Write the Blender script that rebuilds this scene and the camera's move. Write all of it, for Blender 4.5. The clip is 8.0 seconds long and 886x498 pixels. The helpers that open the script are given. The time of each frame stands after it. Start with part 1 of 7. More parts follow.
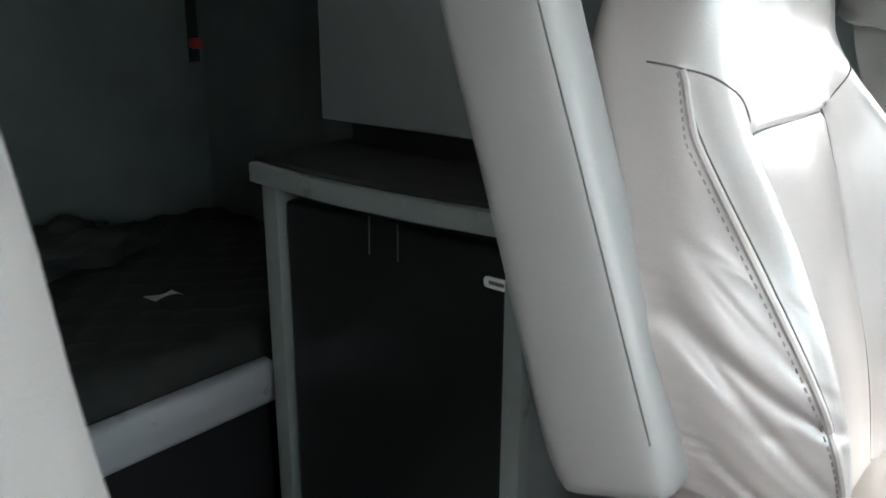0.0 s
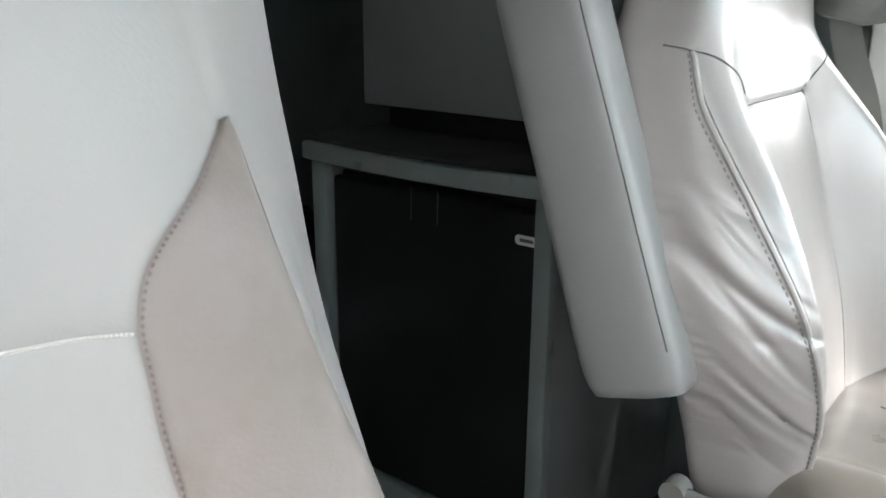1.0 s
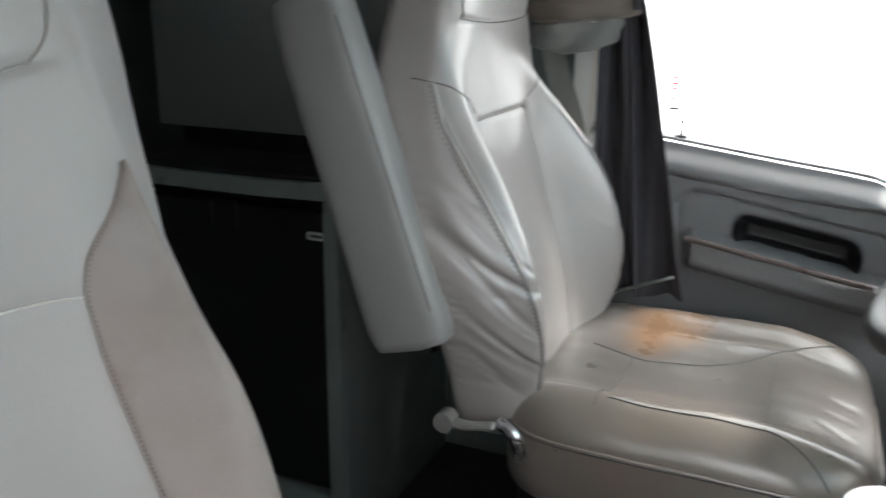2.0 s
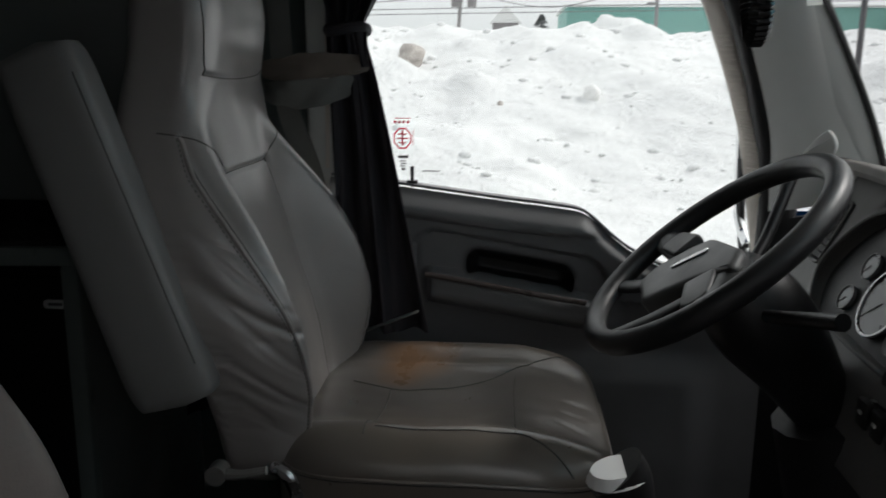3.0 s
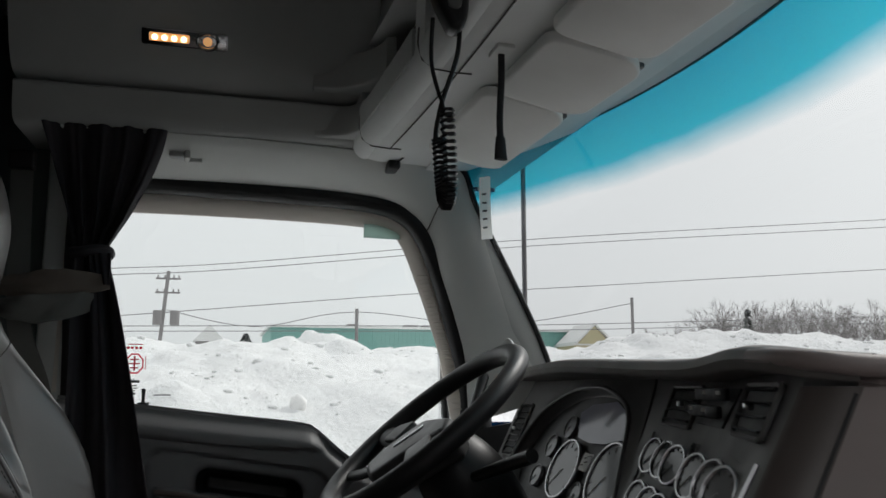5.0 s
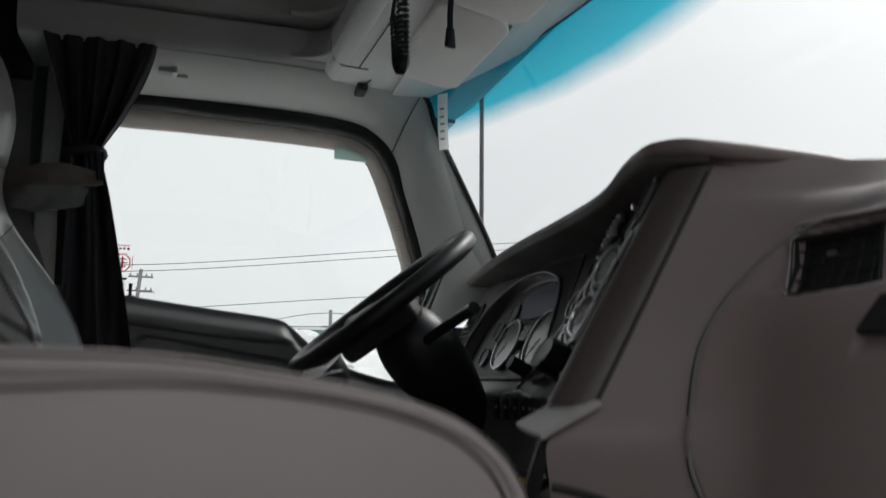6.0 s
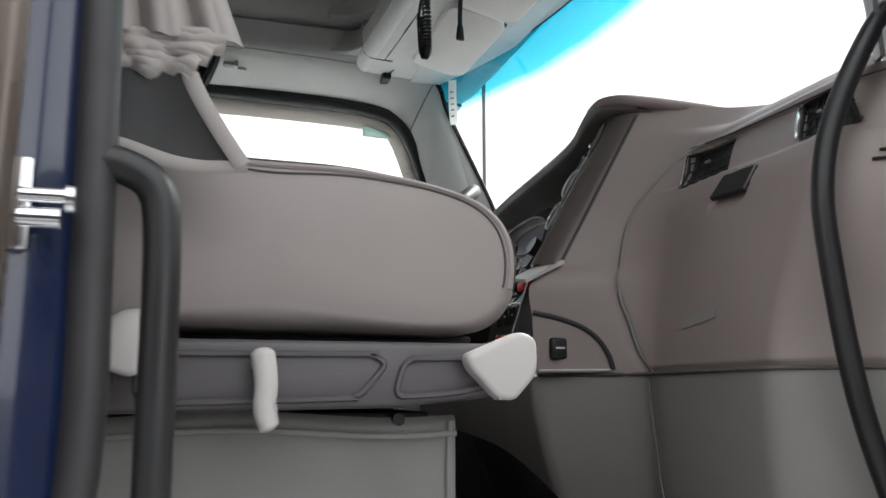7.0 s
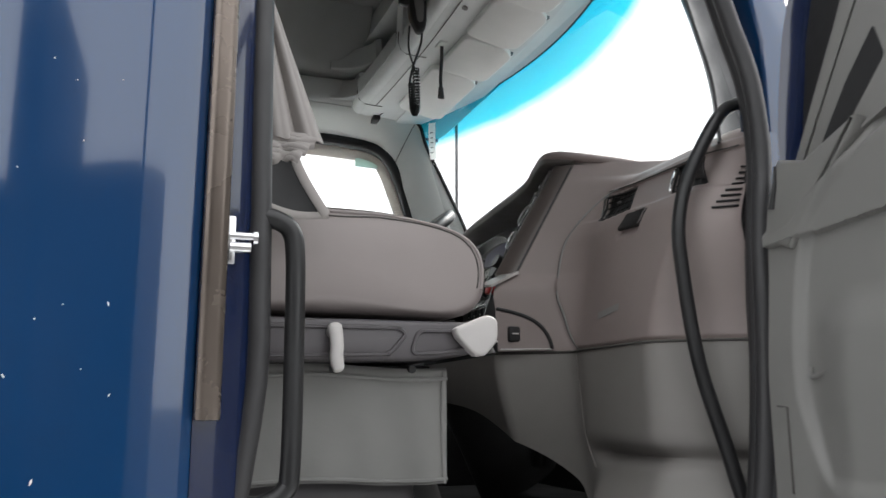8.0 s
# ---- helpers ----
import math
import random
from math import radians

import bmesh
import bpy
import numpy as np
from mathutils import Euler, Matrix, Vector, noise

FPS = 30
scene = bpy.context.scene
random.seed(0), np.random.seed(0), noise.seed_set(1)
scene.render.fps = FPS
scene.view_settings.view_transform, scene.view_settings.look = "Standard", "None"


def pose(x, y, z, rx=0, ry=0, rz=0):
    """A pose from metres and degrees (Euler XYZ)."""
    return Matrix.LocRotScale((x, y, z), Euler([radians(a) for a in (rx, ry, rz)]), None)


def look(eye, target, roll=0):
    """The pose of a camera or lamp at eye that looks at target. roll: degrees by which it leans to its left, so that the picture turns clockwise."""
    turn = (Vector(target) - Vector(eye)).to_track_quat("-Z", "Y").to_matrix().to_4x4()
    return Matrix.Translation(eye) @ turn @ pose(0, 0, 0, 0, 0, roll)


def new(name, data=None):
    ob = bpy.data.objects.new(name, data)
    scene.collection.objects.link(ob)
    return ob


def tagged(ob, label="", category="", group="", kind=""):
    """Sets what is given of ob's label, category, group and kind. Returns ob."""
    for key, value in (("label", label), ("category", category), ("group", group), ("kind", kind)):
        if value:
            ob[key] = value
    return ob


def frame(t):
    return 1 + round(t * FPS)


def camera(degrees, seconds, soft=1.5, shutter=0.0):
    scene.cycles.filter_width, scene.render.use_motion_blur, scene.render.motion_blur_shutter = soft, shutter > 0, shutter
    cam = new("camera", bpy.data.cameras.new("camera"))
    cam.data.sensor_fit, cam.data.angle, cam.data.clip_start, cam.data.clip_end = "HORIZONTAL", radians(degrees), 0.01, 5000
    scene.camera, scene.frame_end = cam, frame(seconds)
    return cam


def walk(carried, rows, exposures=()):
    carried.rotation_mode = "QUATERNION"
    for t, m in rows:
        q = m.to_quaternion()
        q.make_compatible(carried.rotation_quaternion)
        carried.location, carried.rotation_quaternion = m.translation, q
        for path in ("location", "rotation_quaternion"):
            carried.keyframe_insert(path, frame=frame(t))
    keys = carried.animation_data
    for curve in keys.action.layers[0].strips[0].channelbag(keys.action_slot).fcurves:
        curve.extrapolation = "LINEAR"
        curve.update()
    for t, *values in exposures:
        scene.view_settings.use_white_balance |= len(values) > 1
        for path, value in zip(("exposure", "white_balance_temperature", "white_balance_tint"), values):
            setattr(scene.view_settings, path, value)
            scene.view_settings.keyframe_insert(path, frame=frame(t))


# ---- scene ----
from mathutils.bvhtree import BVHTree

cam = camera(55.7, 8.0, shutter=0.3)
PATH = [
    (0, (0.402, 0.455, 2.391), (-1.069, -0.766, 1.803), 0.2),
    (0.2, (0.444, 0.462, 2.384), (-1.018, -0.761, 1.778), -0.2),
    (0.5, (0.499, 0.452, 2.341), (-0.983, -0.758, 1.758), 0.6),
    (1, (0.61, 0.519, 2.383), (-0.885, -0.677, 1.803), 0.4),
    (1.5, (0.762, 0.603, 2.444), (-0.812, -0.489, 1.867), 0.4),
    (2, (0.836, 0.658, 2.446), (-0.92, -0.109, 1.873), 0.7),
    (2.1, (0.838, 0.655, 2.449), (-0.956, -0.022, 1.879), 0.9),
    (2.2, (0.844, 0.667, 2.457), (-0.976, 0.065, 1.886), 1.1),
    (3.3, (0.955, 0.601, 2.427), (-1.016, 0.619, 2.087), -0.0),
    (3.5, (0.978, 0.576, 2.446), (-0.999, 0.715, 2.176), -0.0),
    (4, (1.017, 0.536, 2.484), (-0.952, 0.891, 2.49), 0.4),
    (4.1, (1.033, 0.551, 2.456), (-0.933, 0.912, 2.531), 0.1),
    (4.5, (1.063, 0.566, 2.351), (-0.873, 0.999, 2.604), 0.3),
    (4.7, (1.089, 0.569, 2.281), (-0.832, 1.041, 2.573), 0.2),
    (5.8, (1.285, 0.571, 2.04), (-0.605, 1.13, 2.379), 0.3),
    (6, (1.323, 0.561, 1.937), (-0.565, 1.129, 2.273), 0.6),
    (6.5, (1.529, 0.493, 1.742), (-0.361, 1.053, 2.083), 0.3),
    (7, (1.778, 0.394, 1.699), (-0.109, 0.957, 2.045), -0.0),
    (7.5, (2.058, 0.258, 1.651), (0.179, 0.839, 2.014), -0.1),
    (8, (2.296, 0.182, 1.608), (0.437, 0.821, 1.98), -0.1),
]
EXPOSURES = [(0.0, 4.05), (0.5, 4.0), (1.0, 3.88), (1.5, 3.48), (2.0, 2.98), (2.2, 2.75), (3.2, 0.1), (4.0, 0.05), (4.7, 0.1), (5.8, 0.2), (6.0, 0.25), (6.2, 0.5), (6.5, 1.27), (7.0, 1.5), (7.5, 1.5), (8.0, 1.45)]
walk(cam, [(t, look(eye, target, roll)) for t, eye, target, roll in PATH], EXPOSURES)


# ---- light ----
world = bpy.data.worlds.new("overcast_world")
scene.world = world
world.use_nodes = True
wn, wl = world.node_tree.nodes, world.node_tree.links
sky = wn.new("ShaderNodeTexSky")
sky.sky_type, sky.sun_disc = "NISHITA", False
sky.sun_elevation, sky.sun_rotation = radians(45), radians(333)
sky.air_density, sky.dust_density, sky.ozone_density = 1.0, 6.0, 1.0
pale = wn.new("ShaderNodeHueSaturation")
pale.inputs["Saturation"].default_value = 0.10
wl.new(sky.outputs[0], pale.inputs["Color"])
cloud = wn.new("ShaderNodeMix")
cloud.data_type, cloud.blend_type = "RGBA", "MIX"
cloud.inputs["Factor"].default_value = 0.75
cloud.inputs["B"].default_value = (7.6, 7.75, 7.9, 1)
wl.new(pale.outputs[0], cloud.inputs["A"])
wl.new(cloud.outputs["Result"], wn["Background"].inputs["Color"])
wn["Background"].inputs["Strength"].default_value = 0.12

sun = new("sun", bpy.data.lights.new("sun", "SUN"))
sun.data.energy, sun.data.angle, sun.data.color = 1.3, radians(18), (1.0, 0.97, 0.93)
sun.matrix_world = look((-4, 8, 9), (0, 0, 0))


# ---- materials ----
def mat_new(name):
    m = bpy.data.materials.new(name)
    m.use_nodes = True
    nt = m.node_tree
    return m, nt, nt.nodes["Principled BSDF"]


def coords(nt, scale, stretch=(1, 1, 1)):
    tc, mp = nt.nodes.new("ShaderNodeTexCoord"), nt.nodes.new("ShaderNodeMapping")
    mp.inputs["Scale"].default_value = [scale * s for s in stretch]
    nt.links.new(tc.outputs["Object"], mp.inputs[0])
    return mp.outputs[0]


def noise_tex(nt, scale, detail=4, rough=0.55, stretch=(1, 1, 1)):
    n = nt.nodes.new("ShaderNodeTexNoise")
    n.inputs["Scale"].default_value = 1.0
    n.inputs["Detail"].default_value, n.inputs["Roughness"].default_value = detail, rough
    nt.links.new(coords(nt, scale, stretch), n.inputs["Vector"])
    return n.outputs["Fac"]


def ramp(nt, fac, stops):
    r = nt.nodes.new("ShaderNodeValToRGB")
    el = r.color_ramp.elements
    while len(el) < len(stops):
        el.new(0.5)
    for e, (p, c) in zip(el, stops):
        e.position = p
        e.color = (*c, 1) if len(c) == 3 else c
    nt.links.new(fac, r.inputs[0])
    return r.outputs[0]


def mixc(nt, fac, a, b, mode="MIX"):
    n = nt.nodes.new("ShaderNodeMix")
    n.data_type, n.blend_type = "RGBA", mode
    for sock, v in ((n.inputs["Factor"], fac), (n.inputs["A"], a), (n.inputs["B"], b)):
        if isinstance(v, (int, float)):
            sock.default_value = v
        elif isinstance(v, tuple):
            sock.default_value = (*v, 1)
        else:
            nt.links.new(v, sock)
    return n.outputs["Result"]


def bump(nt, bsdf, height, strength=0.3, dist=0.002, chain=None):
    b = nt.nodes.new("ShaderNodeBump")
    b.inputs["Strength"].default_value, b.inputs["Distance"].default_value = strength, dist
    nt.links.new(height, b.inputs["Height"])
    if chain is not None:
        nt.links.new(chain, b.inputs["Normal"])
    nt.links.new(b.outputs[0], bsdf.inputs["Normal"])
    return b.outputs[0]


def surface(name, col, rough=0.5, metal=0.0, grain=400, grain_amt=0.25, mottling=0.12, stain=None, stain_scale=4.0,
            stain_at=(0.52, 0.7), bump_mm=0.4, rough_var=0.12, spec=0.5, coat=0.0, coat_rough=0.04, wrinkle=0.0):
    """A surface with fine grain, soft mottling and, where given, stains of another colour."""
    m, nt, b = mat_new(name)
    big = noise_tex(nt, 5.0, 5)
    dark, light = tuple(c * (1 - mottling) for c in col), tuple(min(1, c * (1 + mottling)) for c in col)
    c = ramp(nt, big, [(0.3, dark), (0.7, light)])
    if stain is not None:
        s = noise_tex(nt, stain_scale, 6, 0.62)
        f = ramp(nt, s, [(stain_at[0], (0, 0, 0)), (stain_at[1], (1, 1, 1))])
        c = mixc(nt, f, c, stain)
    nt.links.new(c, b.inputs["Base Color"])
    fine = noise_tex(nt, grain, 2)
    r = ramp(nt, noise_tex(nt, 9.0, 5, 0.6), [(0.3, (max(0.02, rough - rough_var),) * 3), (0.7, (min(1, rough + rough_var),) * 3)])
    nt.links.new(r, b.inputs["Roughness"])
    ch = bump(nt, b, fine, grain_amt, bump_mm * 0.001)
    if wrinkle:
        bump(nt, b, noise_tex(nt, 22.0, 4, 0.6, (1, 1, 2.2)), wrinkle, 0.006, ch)
    b.inputs["Metallic"].default_value = metal
    b.inputs["Specular IOR Level"].default_value = spec
    if coat:
        b.inputs["Coat Weight"].default_value, b.inputs["Coat Roughness"].default_value = coat, coat_rough
    return m


M = {}
M["leather"] = surface("worn_grey_leather", (0.318, 0.296, 0.283), 0.37, grain=300, grain_amt=0.45, mottling=0.05, rough_var=0.05, spec=0.85, coat=0.6, coat_rough=0.25, wrinkle=0.05)
M["leather_seat"] = surface("stained_brown_leather", (0.172, 0.155, 0.142), 0.31, grain=150, grain_amt=0.10, mottling=0.06,
                            stain=(0.20, 0.158, 0.115), stain_scale=2.2, stain_at=(0.40, 1.0), rough_var=0.05, spec=0.8, coat=0.25, coat_rough=0.30)


def worn_patch(m, centre, radius, col):
    """A scuffed patch of another colour, with a ragged edge, at one place of the leather."""
    nt = m.node_tree
    b = nt.nodes["Principled BSDF"]
    old = b.inputs["Base Color"].links[0].from_socket
    tc, d, n, r = (nt.nodes.new("ShaderNode" + k) for k in ("TexCoord", "VectorMath", "Math", "Math"))
    d.operation, d.inputs[1].default_value = "DISTANCE", centre
    nt.links.new(tc.outputs["Object"], d.inputs[0])
    n.operation, n.inputs[1].default_value, n.inputs[2].default_value = "MULTIPLY_ADD", radius * 2.4, -radius * 1.2
    nt.links.new(noise_tex(nt, 9.0, 3, 0.5), n.inputs[0])
    r.operation = "ADD"
    nt.links.new(d.outputs["Value"], r.inputs[0])
    nt.links.new(n.outputs[0], r.inputs[1])
    f = ramp(nt, r.outputs[0], [(0.0, (0.6, 0.6, 0.6)), (radius * 1.15, (0, 0, 0))])
    nt.links.new(mixc(nt, f, old, col), b.inputs["Base Color"])


worn_patch(M["leather_seat"], (-0.735, 0.435, 1.83), 0.085, (0.34, 0.165, 0.06))
M["vinyl"] = surface("light_grey_vinyl", (0.233, 0.224, 0.219), 0.48, grain=480, grain_amt=0.5, mottling=0.05,
                     stain=(0.205, 0.183, 0.172), stain_scale=2.5, stain_at=(0.42, 0.9), wrinkle=0.0, rough_var=0.06)
M["vinyl_soiled"] = surface("soiled_beige_vinyl", (0.178, 0.155, 0.143), 0.52, grain=420, grain_amt=0.35, mottling=0.08,
                            stain=(0.125, 0.098, 0.082), stain_scale=11.0, stain_at=(0.44, 0.72), wrinkle=0.10)
worn_patch(M["vinyl_soiled"], (0.385, 0.245, 2.205), 0.10, (0.120, 0.092, 0.076))
M["vinyl_side"] = surface("taupe_grey_vinyl", (0.325, 0.286, 0.277), 0.55, grain=420, grain_amt=0.25, mottling=0.05, rough_var=0.05)
M["arm"] = surface("grey_armrest_vinyl", (0.255, 0.252, 0.247), 0.42, grain=480, grain_amt=0.5, mottling=0.05, rough_var=0.06)
M["lever"] = surface("dirty_grey_lever", (0.19, 0.185, 0.175), 0.45, grain=500, grain_amt=0.2, mottling=0.12)
M["seam"] = surface("dark_seam", (0.085, 0.08, 0.075), 0.8, mottling=0.2)
M["thread_grey"] = surface("grey_thread", (0.15, 0.143, 0.135), 0.7, mottling=0.1)
M["thread"] = surface("pale_thread", (0.55, 0.53, 0.50), 0.8, mottling=0.1)
M["dash"] = surface("brown_grey_dash_plastic", (0.278, 0.230, 0.220), 0.50, grain=650, grain_amt=0.5, mottling=0.05, bump_mm=0.5, rough_var=0.06)
M["dash_low"] = surface("grey_dash_plastic", (0.24, 0.225, 0.214), 0.55, grain=650, grain_amt=0.5, mottling=0.05, bump_mm=0.5, rough_var=0.06)
M["hood"] = surface("charcoal_soft_dash", (0.172, 0.160, 0.153), 0.58, grain=500, grain_amt=0.6, mottling=0.10, bump_mm=0.6)
M["panel"] = surface("dark_instrument_panel", (0.15, 0.147, 0.145), 0.42, grain=500, grain_amt=0.3, mottling=0.10)
M["door"] = surface("dark_grey_door_plastic", (0.17, 0.17, 0.175), 0.5, grain=520, grain_amt=0.5, mottling=0.10, bump_mm=0.5)
M["liner"] = surface("grey_headliner", (0.50, 0.51, 0.50), 0.8, grain=700, grain_amt=0.5, mottling=0.06, bump_mm=0.6)
# paler copy of the headliner grey; snow light through the windshield put into colour
M["console"] = surface("headliner_grey_window_lit", (0.72, 0.73, 0.72), 0.75, grain=700, grain_amt=0.5, mottling=0.06, bump_mm=0.6)
M["pillar"] = surface("grey_pillar_trim", (0.68, 0.69, 0.67), 0.6, grain=600, grain_amt=0.4, mottling=0.05)
M["visor"] = surface("pale_grey_visor_cloth", (0.85, 0.85, 0.83), 0.8, grain=800, grain_amt=0.5, mottling=0.05)
M["cab_wall"] = surface("green_grey_sleeper_wall", (0.10, 0.125, 0.12), 0.8, grain=300, grain_amt=0.5, mottling=0.15, bump_mm=1.0)
M["cabinet"] = surface("grey_cabinet_laminate", (0.205, 0.225, 0.22), 0.45, grain=300, grain_amt=0.15, mottling=0.06)
M["cabinet_edge"] = surface("grey_green_edging", (0.215, 0.25, 0.24), 0.45, grain=300, grain_amt=0.2, mottling=0.08, stain=(0.12, 0.13, 0.12), stain_scale=9, stain_at=(0.62, 0.7))
M["black"] = surface("black_plastic", (0.012, 0.012, 0.013), 0.4, grain=500, grain_amt=0.3, mottling=0.2)
M["fridge"] = surface("black_fridge_door", (0.012, 0.014, 0.014), 0.34, grain=500, grain_amt=0.2, mottling=0.3, rough_var=0.05)
M["rubber"] = surface("black_rubber", (0.014, 0.014, 0.015), 0.55, grain=300, grain_amt=0.2, mottling=0.2)
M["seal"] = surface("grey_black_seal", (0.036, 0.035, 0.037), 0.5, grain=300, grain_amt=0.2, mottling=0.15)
M["tube"] = surface("matt_black_tube", (0.017, 0.017, 0.018), 0.42, grain=600, grain_amt=0.2, mottling=0.15)
M["mattress"] = surface("dark_quilt", (0.018, 0.021, 0.019), 0.9, grain=500, grain_amt=0.5, mottling=0.2)
M["rail"] = surface("pale_bunk_rail", (0.35, 0.36, 0.375), 0.35, grain=300, grain_amt=0.1, mottling=0.04)
M["carpet"] = surface("dark_floor_mat", (0.03, 0.03, 0.03), 0.85, grain=300, grain_amt=0.8, mottling=0.3, bump_mm=1.5)
M["seat_base"] = surface("charcoal_seat_base", (0.092, 0.084, 0.089), 0.42, grain=500, grain_amt=0.3, mottling=0.06)
M["handle"] = surface("pale_grey_lever", (0.57, 0.545, 0.53), 0.45, grain=500, grain_amt=0.2, mottling=0.04)
M["skirt"] = surface("grey_vinyl_skirt", (0.245, 0.24, 0.232), 0.6, grain=400, grain_amt=0.3, mottling=0.06, wrinkle=0.08)
M["curtain_dark"] = surface("dark_curtain_cloth", (0.038, 0.035, 0.041), 0.85, grain=900, grain_amt=0.5, mottling=0.15)
M["curtain_pale"] = surface("taupe_curtain_cloth", (0.36, 0.335, 0.32), 0.85, grain=900, grain_amt=0.5, mottling=0.06)
M["frame_beige"] = surface("beige_door_frame_trim", (0.70, 0.64, 0.58), 0.65, grain=400, grain_amt=0.4, mottling=0.08)
M["chrome"] = surface("chrome", (0.75, 0.75, 0.76), 0.12, metal=1.0, grain_amt=0.0, mottling=0.03, rough_var=0.05)
M["steel"] = surface("brushed_steel", (0.5, 0.5, 0.51), 0.3, metal=1.0, grain_amt=0.1, mottling=0.1)
M["blue"] = surface("blue_truck_paint", (0.004, 0.040, 0.125), 0.10, grain=900, grain_amt=0.03, mottling=0.04, coat=1.0, rough_var=0.04)
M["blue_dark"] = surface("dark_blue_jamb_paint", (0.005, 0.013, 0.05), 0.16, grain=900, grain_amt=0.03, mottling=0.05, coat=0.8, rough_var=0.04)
M["bronze"] = surface("grey_brown_trim_strip", (0.17, 0.14, 0.12), 0.28, metal=0.6, grain_amt=0.1, mottling=0.08)
M["white"] = surface("white_label", (0.75, 0.75, 0.74), 0.6, grain_amt=0.1, mottling=0.03)
M["ink"] = surface("grey_ink", (0.12, 0.12, 0.12), 0.7, grain_amt=0.1)
M["red"] = surface("red_plastic", (0.55, 0.035, 0.03), 0.4, grain_amt=0.1)
M["yellow"] = surface("yellow_plastic", (0.75, 0.42, 0.02), 0.45, grain_amt=0.1)
# grey base colour imitates the sky reflected in the dark dial glass
M["dial"] = surface("gauge_dial_reflection_grey", (0.20, 0.205, 0.212), 0.12, grain_amt=0.0, mottling=0.08, rough_var=0.03)
M["hub"] = surface("charcoal_wheel_hub_plastic", (0.075, 0.074, 0.074), 0.45, grain=500, grain_amt=0.15)
M["screen"] = surface("dark_display_glass", (0.27, 0.265, 0.33), 0.08, grain_amt=0.0, mottling=0.06, rough_var=0.03)
M["wood"] = surface("dark_brown_trim", (0.075, 0.058, 0.052), 0.38, grain=300, grain_amt=0.2, mottling=0.10)
M["strip"] = surface("grey_brown_strip_plastic", (0.10, 0.083, 0.077), 0.42, grain=500, grain_amt=0.3, mottling=0.05)
M["green_wall"] = surface("green_metal_cladding", (0.20, 0.40, 0.36), 0.6, grain=0.9, grain_amt=0.1, mottling=0.08)
M["tan_wall"] = surface("tan_siding", (0.52, 0.47, 0.30), 0.7, grain=3, grain_amt=0.1, mottling=0.06)
# pole, twig, pine and wire colours are lightened to carry the distance haze
M["pole"] = surface("weathered_pole_wood_hazed", (0.24, 0.23, 0.23), 0.85, grain=30, grain_amt=0.3)
M["twig"] = surface("bare_twigs_hazed", (0.23, 0.215, 0.21), 0.9, grain=20, grain_amt=0.2)
M["pine"] = surface("snowy_pine_hazed", (0.15, 0.165, 0.16), 0.9, grain=20, grain_amt=0.2, stain=(0.35, 0.36, 0.37), stain_scale=2.0)
M["wire"] = surface("hazed_wire", (0.20, 0.20, 0.205), 0.7, grain_amt=0.0)
M["rock"] = surface("grey_brown_ice_boulder", (0.47, 0.43, 0.40), 0.8, grain=9, grain_amt=0.8, mottling=0.35, bump_mm=10)


M["door_panel"] = surface("grey_door_plastic", (0.185, 0.181, 0.173), 0.5, grain=600, grain_amt=0.5, mottling=0.06, bump_mm=0.5, rough_var=0.06)
M["door_panel"] = surface("grey_door_plastic", (0.185, 0.181, 0.173), 0.5, grain=600, grain_amt=0.5, mottling=0.06, bump_mm=0.5, rough_var=0.06)
M["snow_lump"] = surface("icy_snow", (0.80, 0.79, 0.78), 0.8, grain=14, grain_amt=0.5, mottling=0.12, bump_mm=10)


def make_snow():
    m, nt, b = mat_new("old_snow")
    c = ramp(nt, noise_tex(nt, 0.35, 6, 0.6), [(0.3, (0.84, 0.845, 0.85)), (0.65, (0.93, 0.93, 0.93))])
    # driven yard: dark wet slush with snowy patches, giving way to the bank
    tc, sep, edge = (nt.nodes.new("ShaderNode" + k) for k in ("TexCoord", "SeparateXYZ", "Math"))
    nt.links.new(tc.outputs["Object"], sep.inputs[0])
    edge.operation, edge.inputs[1].default_value = "MULTIPLY_ADD", 0.05
    nt.links.new(sep.outputs["X"], edge.inputs[0])
    nt.links.new(noise_tex(nt, 0.5, 6, 0.65), edge.inputs[2])
    yard = ramp(nt, edge.outputs[0], [(0.54, (0, 0, 0)), (0.68, (1, 1, 1))])
    slush = ramp(nt, noise_tex(nt, 0.9, 7, 0.7), [(0.35, (0.07, 0.07, 0.072)), (0.75, (0.30, 0.30, 0.30))])
    dirt = ramp(nt, noise_tex(nt, 3.1, 8, 0.72), [(0.60, (0, 0, 0)), (0.80, (1, 1, 1))])
    c = mixc(nt, yard, mixc(nt, dirt, c, (0.60, 0.58, 0.55)), slush)
    nt.links.new(c, b.inputs["Base Color"])
    b.inputs["Roughness"].default_value = 0.9
    ch = bump(nt, b, noise_tex(nt, 2.4, 8, 0.68), 0.5, 0.26)
    bump(nt, b, noise_tex(nt, 5.5, 6, 0.70), 0.7, 0.10, ch)
    return m


